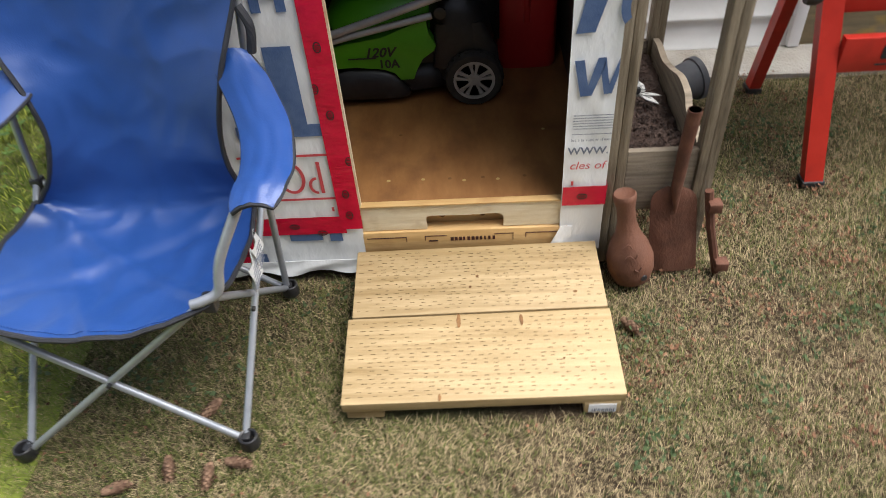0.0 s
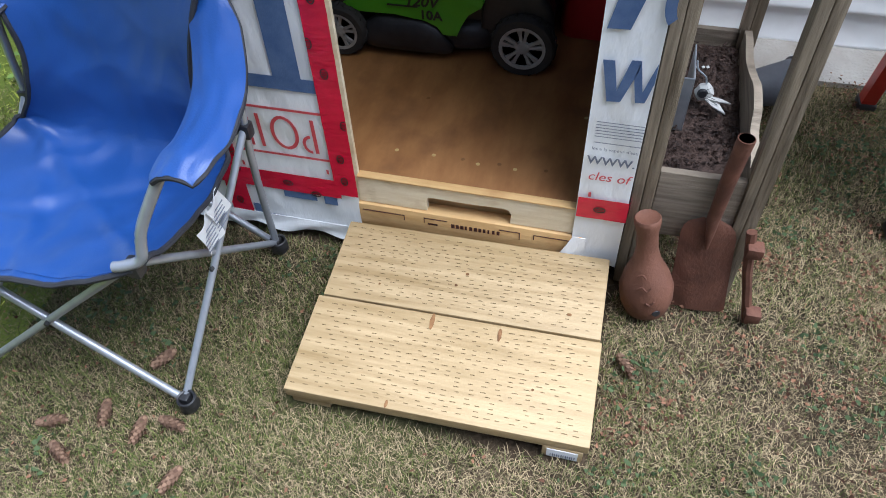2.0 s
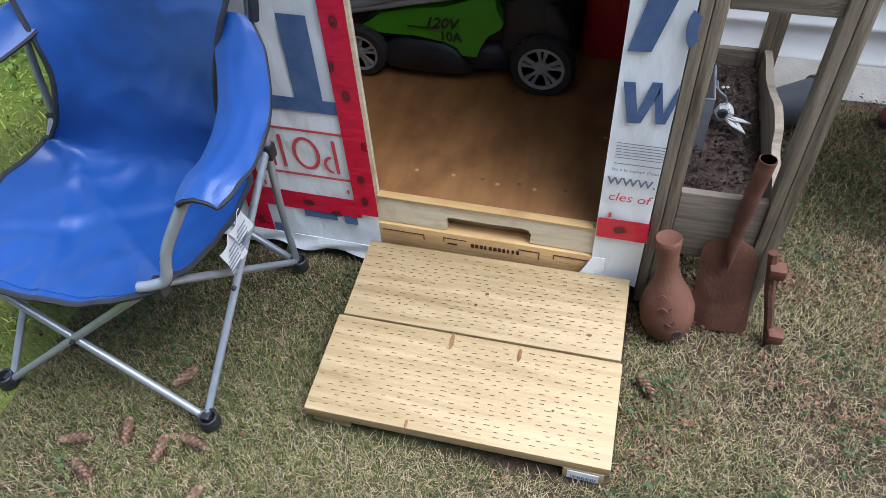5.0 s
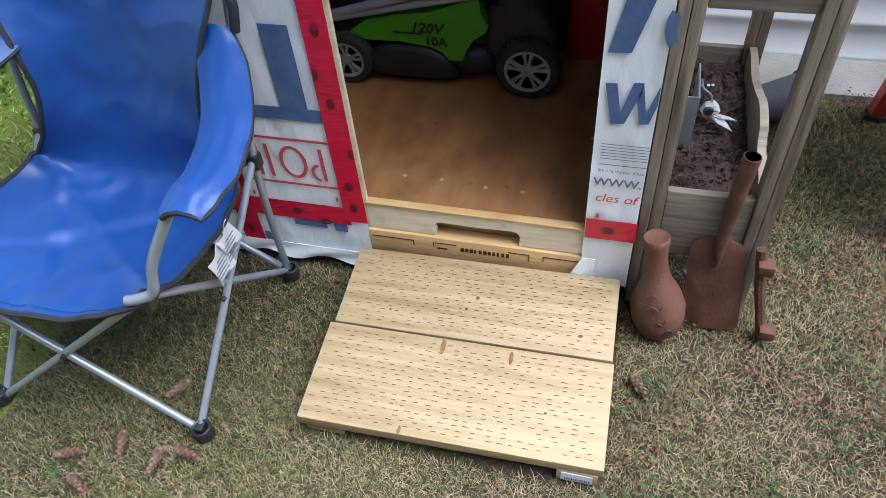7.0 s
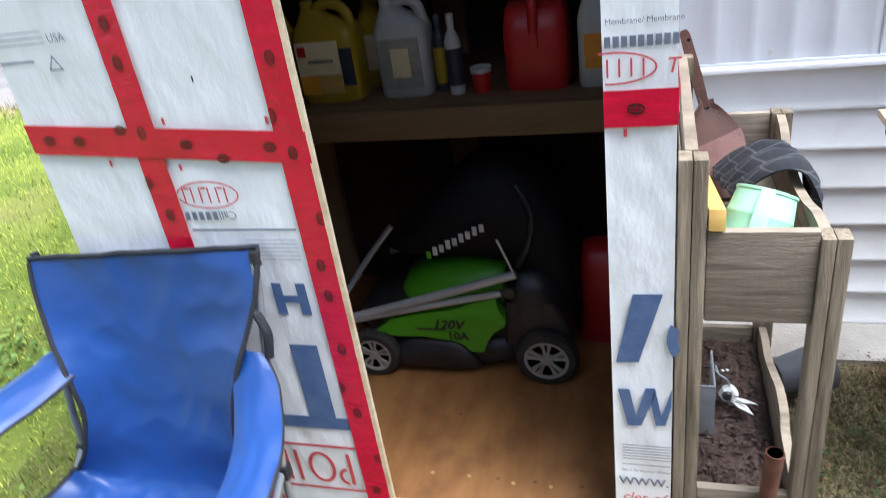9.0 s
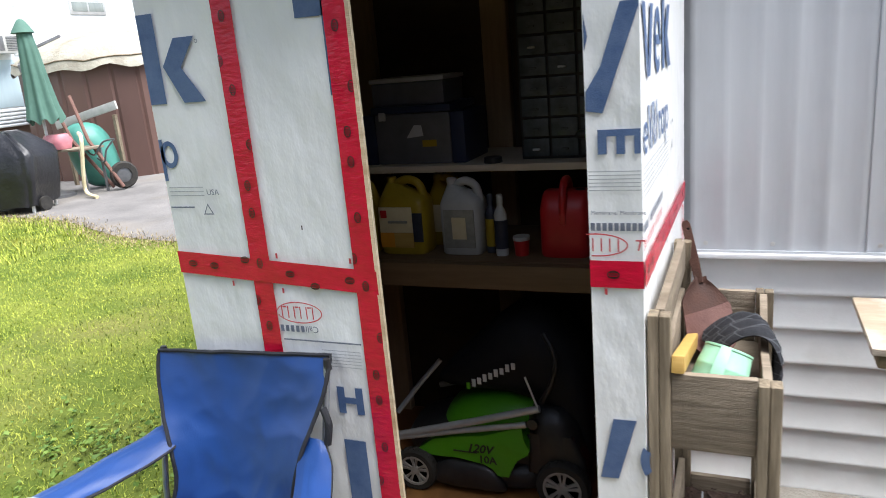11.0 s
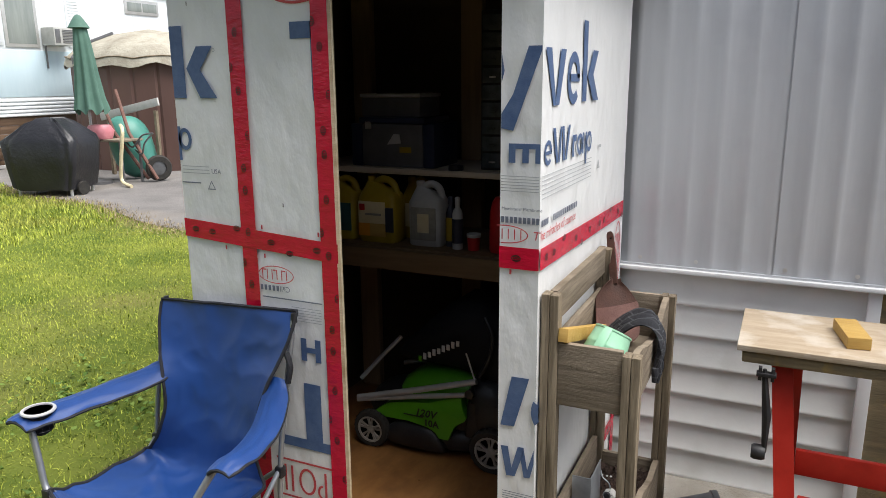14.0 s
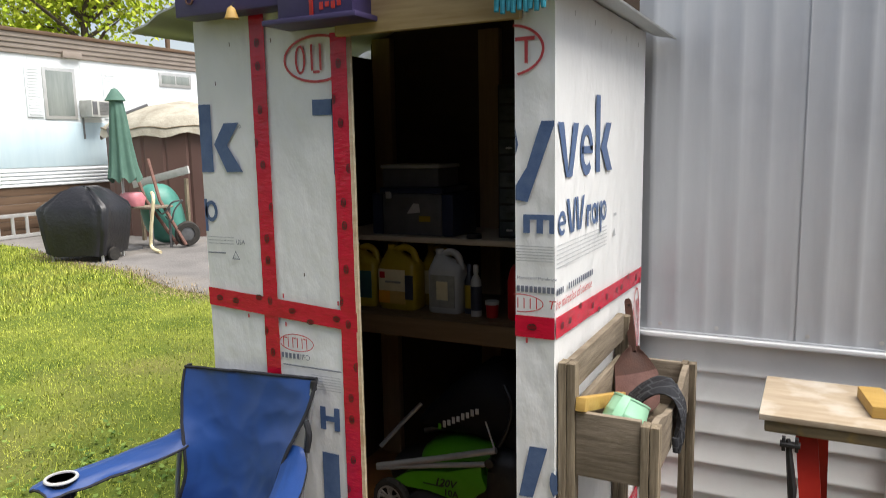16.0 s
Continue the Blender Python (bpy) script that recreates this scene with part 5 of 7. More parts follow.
def jug(x, y, z, hx, hy, h, body, label_parts, label):
    j = thing("jug", (x, y, z), label, "jug", "jugs and bottles on the shelf")
    part("body", loft([rounded(x, y, hx * 0.93, hy * 0.9, z, power=5), rounded(x, y, hx, hy, z + 0.008, power=5), rounded(x, y, hx, hy, z + h * 0.68, power=5), rounded(x, y, hx * 0.92, hy * 0.85, z + h * 0.76, power=4), rounded(x - hx * 0.3, y, hx * 0.5, hy * 0.5, z + h * 0.86, power=3), rounded(x - hx * 0.42, y, hx * 0.3, hy * 0.36, z + h * 0.93, power=2)]), body, j, smooth=50)
    part("handle", tube(smooth_line([(x - hx * 0.35, y, z + h * 0.9), (x + hx * 0.15, y, z + h * 0.97), (x + hx * 0.65, y, z + h * 0.9), (x + hx * 0.84, y, z + h * 0.7)]), 0.0145, 10), body, j)
    part("cap", lathe([(0.017, 0.0), (0.017, 0.02), (0.014, 0.023), (0.0, 0.023)], Matrix.Translation((x - hx * 0.5, y, z + h * 0.92)), 16), body, j)
    for k, (x0, x1, z0, z1, m) in enumerate(label_parts):
        part("label_panel", box(x + hx * x0, x + hx * x1, y - hy - 0.0015 - 0.0012 * k, y - hy + 0.004, z + h * z0, z + h * z1, 0.001), m, j)
    return j


jug(0.925, 3.74, 1.071, 0.086, 0.055, 0.255, YELLOWP, [(-0.9, 0.52, 0.3, 0.64, CREAM_L), (-0.9, -0.3, 0.1, 0.297, ORANGE_L), (-0.29, 0.52, 0.1, 0.297, YWOOD), (0.54, 0.92, 0.18, 0.56, DARK_L), (-0.8, -0.55, 0.5, 0.6, RED_PLASTIC), (-0.5, 0.3, 0.43, 0.46, GREYP)], "yellow plastic oil jug with orange and dark label")
jug(0.745, 3.745, 1.071, 0.078, 0.055, 0.25, YELLOWP, [(-0.8, 0.8, 0.15, 0.6, TEAL_L)], "yellow plastic oil jug with dark teal label")
jug(1.03, 3.86, 1.071, 0.06, 0.05, 0.24, YELLOWP, [(-0.8, 0.8, 0.2, 0.6, CREAM_L)], "yellow plastic jug behind the others")
jug(1.13, 3.75, 1.071, 0.07, 0.055, 0.245, WHITEP, [(-0.75, 0.75, 0.1, 0.62, GREYP), (-0.35, 0.35, 0.22, 0.52, CREAM_L)], "dusty white plastic jug with grey label")
jug(1.63, 3.74, 1.071, 0.055, 0.05, 0.235, WHITEP, [(-0.7, 0.7, 0.2, 0.55, ORANGE_L)], "white plastic jug with orange label")


def bottle(x, y, r, h, body, band, label):
    b = thing("bottle", (x, y, 1.071), label, "bottle", "jugs and bottles on the shelf")
    part("body", lathe([(0.0, 0.0), (r * 0.95, 0.0), (r, 0.006), (r, h * 0.68), (r * 0.75, h * 0.76), (r * 0.42, h * 0.82), (r * 0.42, h * 0.88), (0.0, h * 0.88)], Matrix.Translation((x, y, 1.071)), 20), body, b)
    part("label_panel", lathe([(r + 0.0008, h * 0.12), (r + 0.0008, h * 0.6)], Matrix.Translation((x, y, 1.071)), 20, cap=False), band, b)
    part("cap", lathe([(r * 0.5, h * 0.86), (r * 0.5, h), (r * 0.35, h * 1.02), (0.0, h * 1.02)], Matrix.Translation((x, y, 1.071)), 14), body, b)


bottle(1.266, 3.715, 0.021, 0.195, WHITEP, DARK_L, "small white bottle with black label")
bottle(1.224, 3.745, 0.019, 0.19, DARK_L, YELLOWP, "small dark bottle with yellow label")
tub = thing("tub", (1.33, 3.72, 1.071), "small red plastic tub with pale lid", "tub")
part("body", lathe([(0.0, 0.0), (0.022, 0.0), (0.025, 0.05), (0.0, 0.05)], Matrix.Translation((1.33, 3.72, 1.071)), 20), RED_PLASTIC, tub)
part("lid", lathe([(0.027, 0.05), (0.027, 0.062), (0.0, 0.063)], Matrix.Translation((1.33, 3.72, 1.071)), 20), WHITEP, tub)

# ---- upper shelf ----
case = thing("tool_case", (0.96, 3.86, 1.382), "grey steel tool case with navy ends and a badge", "tool case")
part("body", box(0.83, 1.1, 3.76, 3.98, 1.383, 1.55, 0.008), CASE, case)
part("lid", box(0.822, 1.11, 3.752, 3.99, 1.552, 1.575, 0.006), NAVY, case)
part("end_panel", box(1.101, 1.15, 3.76, 3.98, 1.383, 1.55, 0.006), NAVY, case)
part("end_panel", box(0.78, 0.829, 3.76, 3.98, 1.383, 1.55, 0.006), NAVY, case)
part("badge", slab([(0.945, 1.47), (1.005, 1.476), (1.0, 1.51), (0.975, 1.512)], lambda u, v, w: Vector((u, 3.757 + w, v)), 0.004), PALEP, case, "pale triangular badge", smooth=None)
part("label_panel", box(1.0, 1.05, 3.757, 3.761, 1.44, 1.462, 0.001), YELLOWP, case)
part("latch", box(0.85, 0.875, 3.752, 3.76, 1.53, 1.56, 0.002), ALU, case)
upper = thing("tool_box", (0.95, 3.87, 1.575), "smaller steel box stacked on the tool case", "tool box")
part("body", box(0.82, 1.08, 3.78, 3.96, 1.576, 1.65, 0.006), CASE, upper)
part("lid", box(0.815, 1.085, 3.775, 3.965, 1.651, 1.665, 0.004), ALU, upper)
rack = thing("drawer_rack", (1.5, 3.85, 1.382), "black rack of small smoky plastic parts drawers", "drawer rack")
part("frame", box(1.325, 1.70, 3.8, 4.0, 1.383, 1.96, 0.004), BLACKP, rack)
for i in range(4):
    for k in range(9):
        d = part("drawer", box(1.335 + 0.091 * i, 1.418 + 0.091 * i, 3.788, 3.806, 1.393 + 0.062 * k, 1.448 + 0.062 * k, 0.003), CLEARP, rack)
        part("pull", box(1.365 + 0.091 * i, 1.388 + 0.091 * i, 3.778, 3.79, 1.412 + 0.062 * k, 1.418 + 0.062 * k, 0.002), PALEP if (i + k) % 5 == 0 else CLEARP, d)
drill = thing("cordless_drill", (1.565, 3.74, 1.382), "green and black cordless drill on the shelf edge", "drill")
part("battery", box(1.54, 1.6, 3.73, 3.775, 1.383, 1.41, 0.005), BLACKP, drill)
part("grip", box(1.555, 1.585, 3.735, 3.765, 1.41, 1.45, 0.006), BLACKP, drill)
part("motor", box(1.54, 1.61, 3.73, 3.77, 1.44, 1.485, 0.01), GREEN, drill)
part("chuck", lathe([(0.014, 0.0), (0.014, 0.02), (0.006, 0.03), (0.0, 0.03)], Matrix.Translation((1.54, 3.75, 1.462)) @ Matrix.Rotation(radians(-90), 4, "Y"), 14), BLACKP, drill)
part("floor_clip", lathe([(0.0, 0.0), (0.03, 0.0), (0.028, 0.018), (0.0, 0.022)], Matrix.Translation((1.24, 3.76, 1.382)), 18), BLACKP, drill)

for ob in (case, upper, rack, drill):
    ob.location.z -= 0.018

# ---- two-tier planter ----
planter = thing("tiered_planter", (1.93, 3.45, 0), "weathered grey wooden two-tier planter stand", "planter")
POSTS = ((1.792, 1.84, 3.1, 1.122), (2.02, 2.068, 3.1, 0.975), (1.792, 1.84, 3.74, 1.115), (2.02, 2.068, 3.74, 0.968))
for x0, x1, y, top in POSTS:
    part("post", box(x0, x0 + 0.022, y, y + 0.045, 0, top, 0.003), GREYWOOD, planter)
    part("post", box(x0 + 0.0235, x1, y + 0.004, y + 0.045, 0, top - 0.002, 0.003), GREYWOOD, planter)
part("end_board", box(1.841, 2.019, 3.108, 3.127, 0.80, 0.985, 0.003), GREYWOOD_H, planter)
part("end_board", box(1.841, 2.019, 3.752, 3.771, 0.80, 0.966, 0.003), GREYWOOD_H, planter)
part("back_rail", box(1.803, 1.825, 3.147, 3.738, 1.03, 1.122, 0.003), GREYWOOD_H, planter)
part("back_board", box(1.805, 1.824, 3.147, 3.738, 0.80, 0.975, 0.003), GREYWOOD_H, planter)
part("tray_bottom", box(1.826, 2.03, 3.128, 3.75, 0.795, 0.812, 0.002), GREYWOOD_H, planter)


def scroll_board(z0, tops, x):
    pts = smooth_line([(y, z, 0) for y, z in tops], 6)
    outline = [(tops[0][0], z0), *[(p.x, p.y) for p in pts], (tops[-1][0], z0)]
    return slab(outline, lambda u, v, w: Vector((x + w, u, v)), 0.019)


part("scroll_board", scroll_board(0.80, [(3.147, 0.955), (3.25, 0.95), (3.35, 0.925), (3.48, 0.91), (3.6, 0.925), (3.68, 0.955), (3.738, 0.965)], 2.03), GREYWOOD_H, planter, "grey board with a scrolled top edge", smooth=30)
part("end_board", box(1.841, 2.019, 3.108, 3.127, 0.185, 0.375, 0.003), GREYWOOD_H, planter)
part("end_board", box(1.841, 2.019, 3.752, 3.771, 0.185, 0.335, 0.003), GREYWOOD_H, planter)
part("back_board", box(1.805, 1.824, 3.147, 3.738, 0.185, 0.40, 0.003), GREYWOOD_H, planter)
part("tray_bottom", box(1.826, 2.03, 3.128, 3.75, 0.18, 0.2, 0.002), GREYWOOD_H, planter)
part("scroll_board", scroll_board(0.185, [(3.147, 0.335), (3.2, 0.36), (3.3, 0.365), (3.34, 0.395), (3.42, 0.4), (3.5, 0.375), (3.6, 0.35), (3.68, 0.355), (3.738, 0.35)], 2.03), GREYWOOD_H, planter, "grey board with a scrolled top edge", smooth=30)
soil_bm = sheet(24, 60, lambda u, v: Vector((1.826 + 0.203 * u, 3.128 + 0.622 * v, 0.285 + 0.02 * noise.noise(Vector((u * 6, v * 16, 0))))), thick=0.01)
tagged(part("potting_soil", soil_bm, CHIPS), "dark brown bark potting soil in the lower tray", "soil", kind="stuff")
rng = random.Random(8)
bm = bmesh.new()
for k in range(900):
    c = Vector((rng.uniform(1.835, 2.02), rng.uniform(3.14, 3.74), 0.293 + rng.uniform(-0.006, 0.012)))
    m = Euler((rng.uniform(-0.6, 0.6), rng.uniform(-0.6, 0.6), rng.uniform(0, 6.3))).to_matrix()
    a, b = rng.uniform(0.003, 0.011), rng.uniform(0.002, 0.005)
    bm.faces.new([bm.verts.new(c + m @ Vector(p)) for p in ((-a, -b, 0), (a, -b * 0.6, 0.001), (a * 0.8, b, 0), (-a * 0.9, b * 0.7, 0.002))])
tagged(part("bark_chip", bm, CHIPS, smooth=None), "loose bark chips on the planter soil", "bark chips", kind="stuff")

# things in and round the planter
pot = thing("plastic_pot", (1.95, 3.25, 0.9), "mint green plastic pail with strap handle upended in the upper tray", "plant pot")
pot_up = Vector((0.28, 0.46, 0.84)).normalized()
m = Matrix.Translation(Vector((1.957, 3.285, 0.975)) - pot_up * 0.1125) @ pot_up.to_track_quat("Z", "X").to_matrix().to_4x4() @ Matrix.Scale(0.9, 4)
part("body", lathe([(0.0755, 0.0), (0.078, 0.0), (0.078, 0.012), (0.0735, 0.014), (0.0675, 0.068), (0.0685, 0.071), (0.067, 0.075), (0.0605, 0.12), (0.0625, 0.122), (0.0625, 0.127), (0.059, 0.128), (0.057, 0.122), (0.0, 0.122), (0.0, 0.118), (0.056, 0.117), (0.071, 0.014), (0.0755, 0.0)], m, 40), MINT, pot, smooth=40)
strap_side = (m.to_3x3().inverted() @ Vector((-0.12, -0.9, 0.35)))
strap_turn = math.atan2(strap_side.y, strap_side.x)


def strap_at(u, v):
    r, h = 0.0775 - 0.016 * v + 0.009 * math.sin(math.pi * v), 0.004 + 0.124 * v
    a = strap_turn + 0.2 * (u - 0.5) * 2
    return m @ Vector((r * math.cos(a), r * math.sin(a), h))


part("strap_handle", sheet(6, 16, strap_at, thick=0.003), MINT, pot, "pale mint strap handle", smooth=60)
spade = thing("hand_spade", (1.88, 3.68, 0.82), "rusty old hand spade standing in the upper tray", "spade")
sp_m = Matrix.Translation((1.862, 3.714, 1.031)) @ look((0, 0, 0), Vector((1.905, 3.59, 0.85)) - Vector((1.862, 3.714, 1.031))).to_3x3().to_4x4() @ Matrix.Rotation(radians(20), 4, "Z")


def spade_at(u, v):
    w = 0.018 + 0.062 * min(1, max(0, (v - 0.06) / 0.3)) ** 0.7
    w *= (1 - max(0, (v - 0.75) / 0.25) ** 2.2 * 0.75)
    s = 2 * u - 1
    return sp_m @ Vector((s * w, 0.014 * s * s + 0.006 * math.sin(3 * v), -0.24 * v))


part("blade", sheet(12, 14, lambda u, v: spade_at(u, 0.42 + 0.1 * (2 * u - 1) * (1 - v) + 0.58 * v - 0.0001), thick=0.003), RUST_PINK, spade, "rusty pinkish curved blade", smooth=60)
part("shoulder", sheet(12, 12, lambda u, v: spade_at(u, (0.42 + 0.1 * (2 * u - 1)) * v), thick=0.003), DARK_RUST, spade, "dark rusty blade shoulder", smooth=60)
hd = (Vector((1.822, 3.809, 1.163)) - Vector((1.862, 3.714, 1.031))).normalized()
flat_x = hd.cross(Vector((-0.2, -0.9, 0.3))).normalized()
flat_n = flat_x.cross(hd).normalized()
grip_shape = [(-0.011, -0.02), (0.011, -0.02), (0.0135, 0.06), (0.0125, 0.13), (0.0115, 0.172), (0.007, 0.182), (-0.007, 0.182), (-0.0115, 0.172), (-0.0125, 0.13), (-0.0135, 0.06)]
part("handle", slab(grip_shape, lambda u, v, w: Vector((1.862, 3.714, 1.031)) + hd * v + flat_x * u + flat_n * (w - 0.005), 0.009), DARK_RUST, spade, "flat rusty brown grip", smooth=None)
part("hanging_hole", lathe([(0.0, 0.0), (0.004, 0.0)], Matrix.Translation(Vector((1.825, 3.80, 1.158)) + Vector((0.004, -0.0115, 0.0))) @ Matrix.Rotation(radians(90), 4, "X"), 10), PALEP, spade)
spade.location.z -= 0.014
glove = thing("work_glove", (2.04, 3.5, 0.92), "charcoal striped cloth glove draped over the planter edge", "glove")


def glove_at(u, v):
    s = 2 * u - 1
    path = smooth_line([(1.9, 3.54, 0.895), (1.965, 3.52, 0.955), (2.025, 3.5, 0.972), (2.06, 3.48, 0.935), (2.066, 3.465, 0.89), (2.062, 3.455, 0.845)], 6)
    f = v * (len(path) - 1)
    i = min(int(f), len(path) - 2)
    p = path[i].lerp(path[i + 1], f - i)
    w = 0.075 - 0.02 * v + 0.006 * math.sin(9 * v)
    return p + Vector((0.006 * math.sin(10 * s + 6 * v) - 0.25 * s * w * (1 - v), s * w, 0.008 * math.cos(9 * s) + 0.004 * noise.noise(Vector((s * 4, v * 9, 0)))))


part("cloth", sheet(20, 30, glove_at, thick=0.007), GLOVE, glove, smooth=80)
for k, s in enumerate((-0.9, -0.35, 0.2, 0.7)):
    base = glove_at((s + 1) / 2, 0.97)
    part("finger", tube([base, base + Vector((0.002, 0.004 * s, -0.02)), base + Vector((0.0, 0.008 * s, -0.045 - 0.008 * (k % 2)))], 0.011, 8, taper=[1, 1, 0.6]), GLOVE, glove)
glove.location.z -= 0.012
tagged(part("wood_block", box(1.842, 1.87, 3.09, 3.72, 0.904, 0.943, 0.003, turn=Matrix.Rotation(radians(-16), 4, "X")), YWOOD), "yellowish wood stick leaning on the planter tray end", "wood block")
# galvanised sheet box and a painted ornament on the soil
metal = thing("metal_box", (1.87, 3.4, 0.3), "galvanised metal box standing in the planter soil", "metal box")
part("side", box(1.83, 1.888, 3.36, 3.365, 0.29, 0.44, 0.001), GALV, metal)
part("side", box(1.888, 1.892, 3.36, 3.5, 0.29, 0.44, 0.001), GALV, metal)
part("bottom", box(1.83, 1.892, 3.36, 3.5, 0.29, 0.296, 0.001), GALV, metal)
part("rim", tube([(1.83, 3.36, 0.44), (1.89, 3.36, 0.44), (1.89, 3.5, 0.44)], 0.0025, 6), GALV, metal)
orn = thing("garden_ornament", (1.955, 3.45, 0.3), "small black and white painted metal garden ornament with wires", "ornament")
part("head", lathe([(0.0, -0.03), (0.02, -0.024), (0.03, 0.0), (0.022, 0.024), (0.0, 0.032)], Matrix.Translation((1.945, 3.46, 0.345)) @ Matrix.Rotation(radians(50), 4, "Y"), 18), WHITEP, orn)
part("dark_patch", lathe([(0.0, 0.012), (0.012, 0.01), (0.017, 0.0), (0.0, -0.002)], Matrix.Translation((1.938, 3.432, 0.358)) @ Matrix.Rotation(radians(80), 4, "X"), 14), BLACKP, orn)
for d in ((0.075, -0.03, 0.005), (0.062, -0.065, -0.012)):
    a = Vector((1.955, 3.445, 0.335))
    b = a + Vector(d)
    part("pointed_blade", slab([(0, -0.012), (0.5, -0.014), (1, 0), (0.5, 0.012), (0, 0.012)], lambda u, v, w, a=a, b=b: a.lerp(b, u) + Vector((v, v * 0.5, w)), 0.004), WHITEP, orn, smooth=None)
for k in range(6):
    a = Vector((1.935, 3.44, 0.35))
    part("wire", tube(smooth_line([a, a + Vector((0.01 + 0.006 * k, -0.02, 0.03 - 0.012 * k)), a + Vector((0.02 + 0.012 * k, -0.03, 0.045 - 0.02 * k))]), 0.0009, 5), BLACKP, orn)
for x, y, z in ((1.905, 3.47, 0.43), (1.925, 3.48, 0.425), (1.94, 3.49, 0.42)):
    part("bead", lathe([(0.0, -0.006), (0.006, 0.0), (0.0, 0.006)], Matrix.Translation((x, y, z)), 10), WHITEP, orn)
part("stem", tube(smooth_line([(1.90, 3.46, 0.46), (1.91, 3.455, 0.43), (1.94, 3.46, 0.4), (1.95, 3.46, 0.35)]), 0.003, 6), GALV, orn)
orn.location = (1.94, 3.46, 0.3)
orn.scale = (0.75, 0.75, 0.75)

# gourd-shaped pot, spade blade and iron hook leaning before the planter
gourd = thing("clay_gourd", (1.86, 3.02, 0), "brown clay gourd-shaped bottle with scratched face leaning on the planter", "clay bottle")
g_m = Matrix.Translation((1.878, 3.028, 0.0)) @ Matrix.Rotation(radians(-6), 4, "X") @ Matrix.Rotation(radians(-9), 4, "Y")
gb = part("body", lathe([(0.0, 0.004), (0.035, 0.0), (0.052, 0.015), (0.062, 0.05), (0.063, 0.085), (0.052, 0.125), (0.033, 0.165), (0.025, 0.2), (0.024, 0.245), (0.029, 0.272), (0.03, 0.286), (0.027, 0.29), (0.022, 0.287), (0.0, 0.284)], g_m, 36), TERRACOTTA, gourd, smooth=60)


def on_gourd(ang, h, r):
    return g_m @ Vector((r * math.cos(ang), r * math.sin(ang), h))


for lst in ([(-1.9, 0.12, 0.061), (-1.7, 0.128, 0.059), (-1.5, 0.118, 0.061), (-1.35, 0.128, 0.059)], [(-1.55, 0.085, 0.065), (-1.4, 0.078, 0.0655), (-1.25, 0.088, 0.065)], [(-1.95, 0.15, 0.051), (-1.7, 0.158, 0.049), (-1.55, 0.148, 0.0515)]):
    part("scratched_line", tube(smooth_line([on_gourd(*p) for p in lst]), 0.0022, 6), RUST, gb)
part("hole", lathe([(0.0, 0.002), (0.009, 0.002), (0.011, -0.004)], Matrix.Translation(on_gourd(-1.15, 0.045, 0.061)) @ Matrix.Rotation(radians(85), 4, "X") @ Matrix.Rotation(radians(20), 4, "Y"), 14), BLACKP, gb)
old = thing("spade_head", (1.99, 3.05, 0), "rusty square spade head without handle leaning on the planter", "spade head")
def blade_at(u, v):
    lo = Vector((1.925 + 0.133 * u, 3.045, 0.008))
    hi = Vector((1.911 + 0.118 * u, 3.093, 0.268))
    p = lo.lerp(hi, v)
    s = 2 * u - 1
    round_off = math.sqrt(max(0.0, 1 - 0.93 * (max(0, v - 0.8) / 0.2) ** 2.4))
    middle = 1.9915 - 0.0215 * v
    return p + Vector(((p.x - middle) * (round_off - 1), 0.008 * s * s + 0.003 * noise.noise(Vector((u * 4, v * 4, 0))), 0))


part("blade", sheet(14, 18, blade_at, thick=0.004), RUST, old, "rusty brown square blade", smooth=60)
part("socket", tube([(1.975, 3.07, 0.2), (1.973, 3.078, 0.24), (1.971, 3.084, 0.28), (1.976, 3.094, 0.38), (1.983, 3.097, 0.5)], 0.0165, 14, taper=[0.2, 0.6, 0.9, 1, 1.1]), RUST, old)
part("socket_mouth", lathe([(0.0, 0.0), (0.0155, 0.0)], Matrix.Translation((1.983, 3.0965, 0.5012)), 14), BLACKP, old)
hook = thing("iron_bracket", (2.09, 3.03, 0), "rusty iron bar with two knobs leaning on the planter post", "iron bracket")
part("bar", tube([(2.112, 3.045, 0.0), (2.096, 3.055, 0.07), (2.076, 3.068, 0.15), (2.056, 3.082, 0.262)], 0.0115, 8), RUST, hook)
for p in ((2.112, 3.036, 0.04), (2.068, 3.066, 0.225)):
    part("knob", box(p[0] - 0.014, p[0] + 0.022, p[1] - 0.018, p[1] + 0.016, p[2] - 0.016, p[2] + 0.014, 0.006), RUST, hook)
dark = thing("nursery_pot", (2.19, 3.9, 0.09), "dusty black nursery pot tipped over beside the planter", "plant pot")
part("body", lathe([(0.0, 0.0), (0.045, 0.0), (0.048, 0.004), (0.062, 0.12), (0.068, 0.122), (0.069, 0.14), (0.064, 0.141), (0.061, 0.12), (0.045, 0.01), (0.0, 0.01)], Matrix.Translation((2.11, 3.865, 0.078)) @ Matrix.Scale(1.12, 4) @ Matrix.Rotation(radians(20), 4, "Z") @ Matrix.Rotation(radians(84), 4, "Y"), 32), POTBLACK, dark, smooth=40)

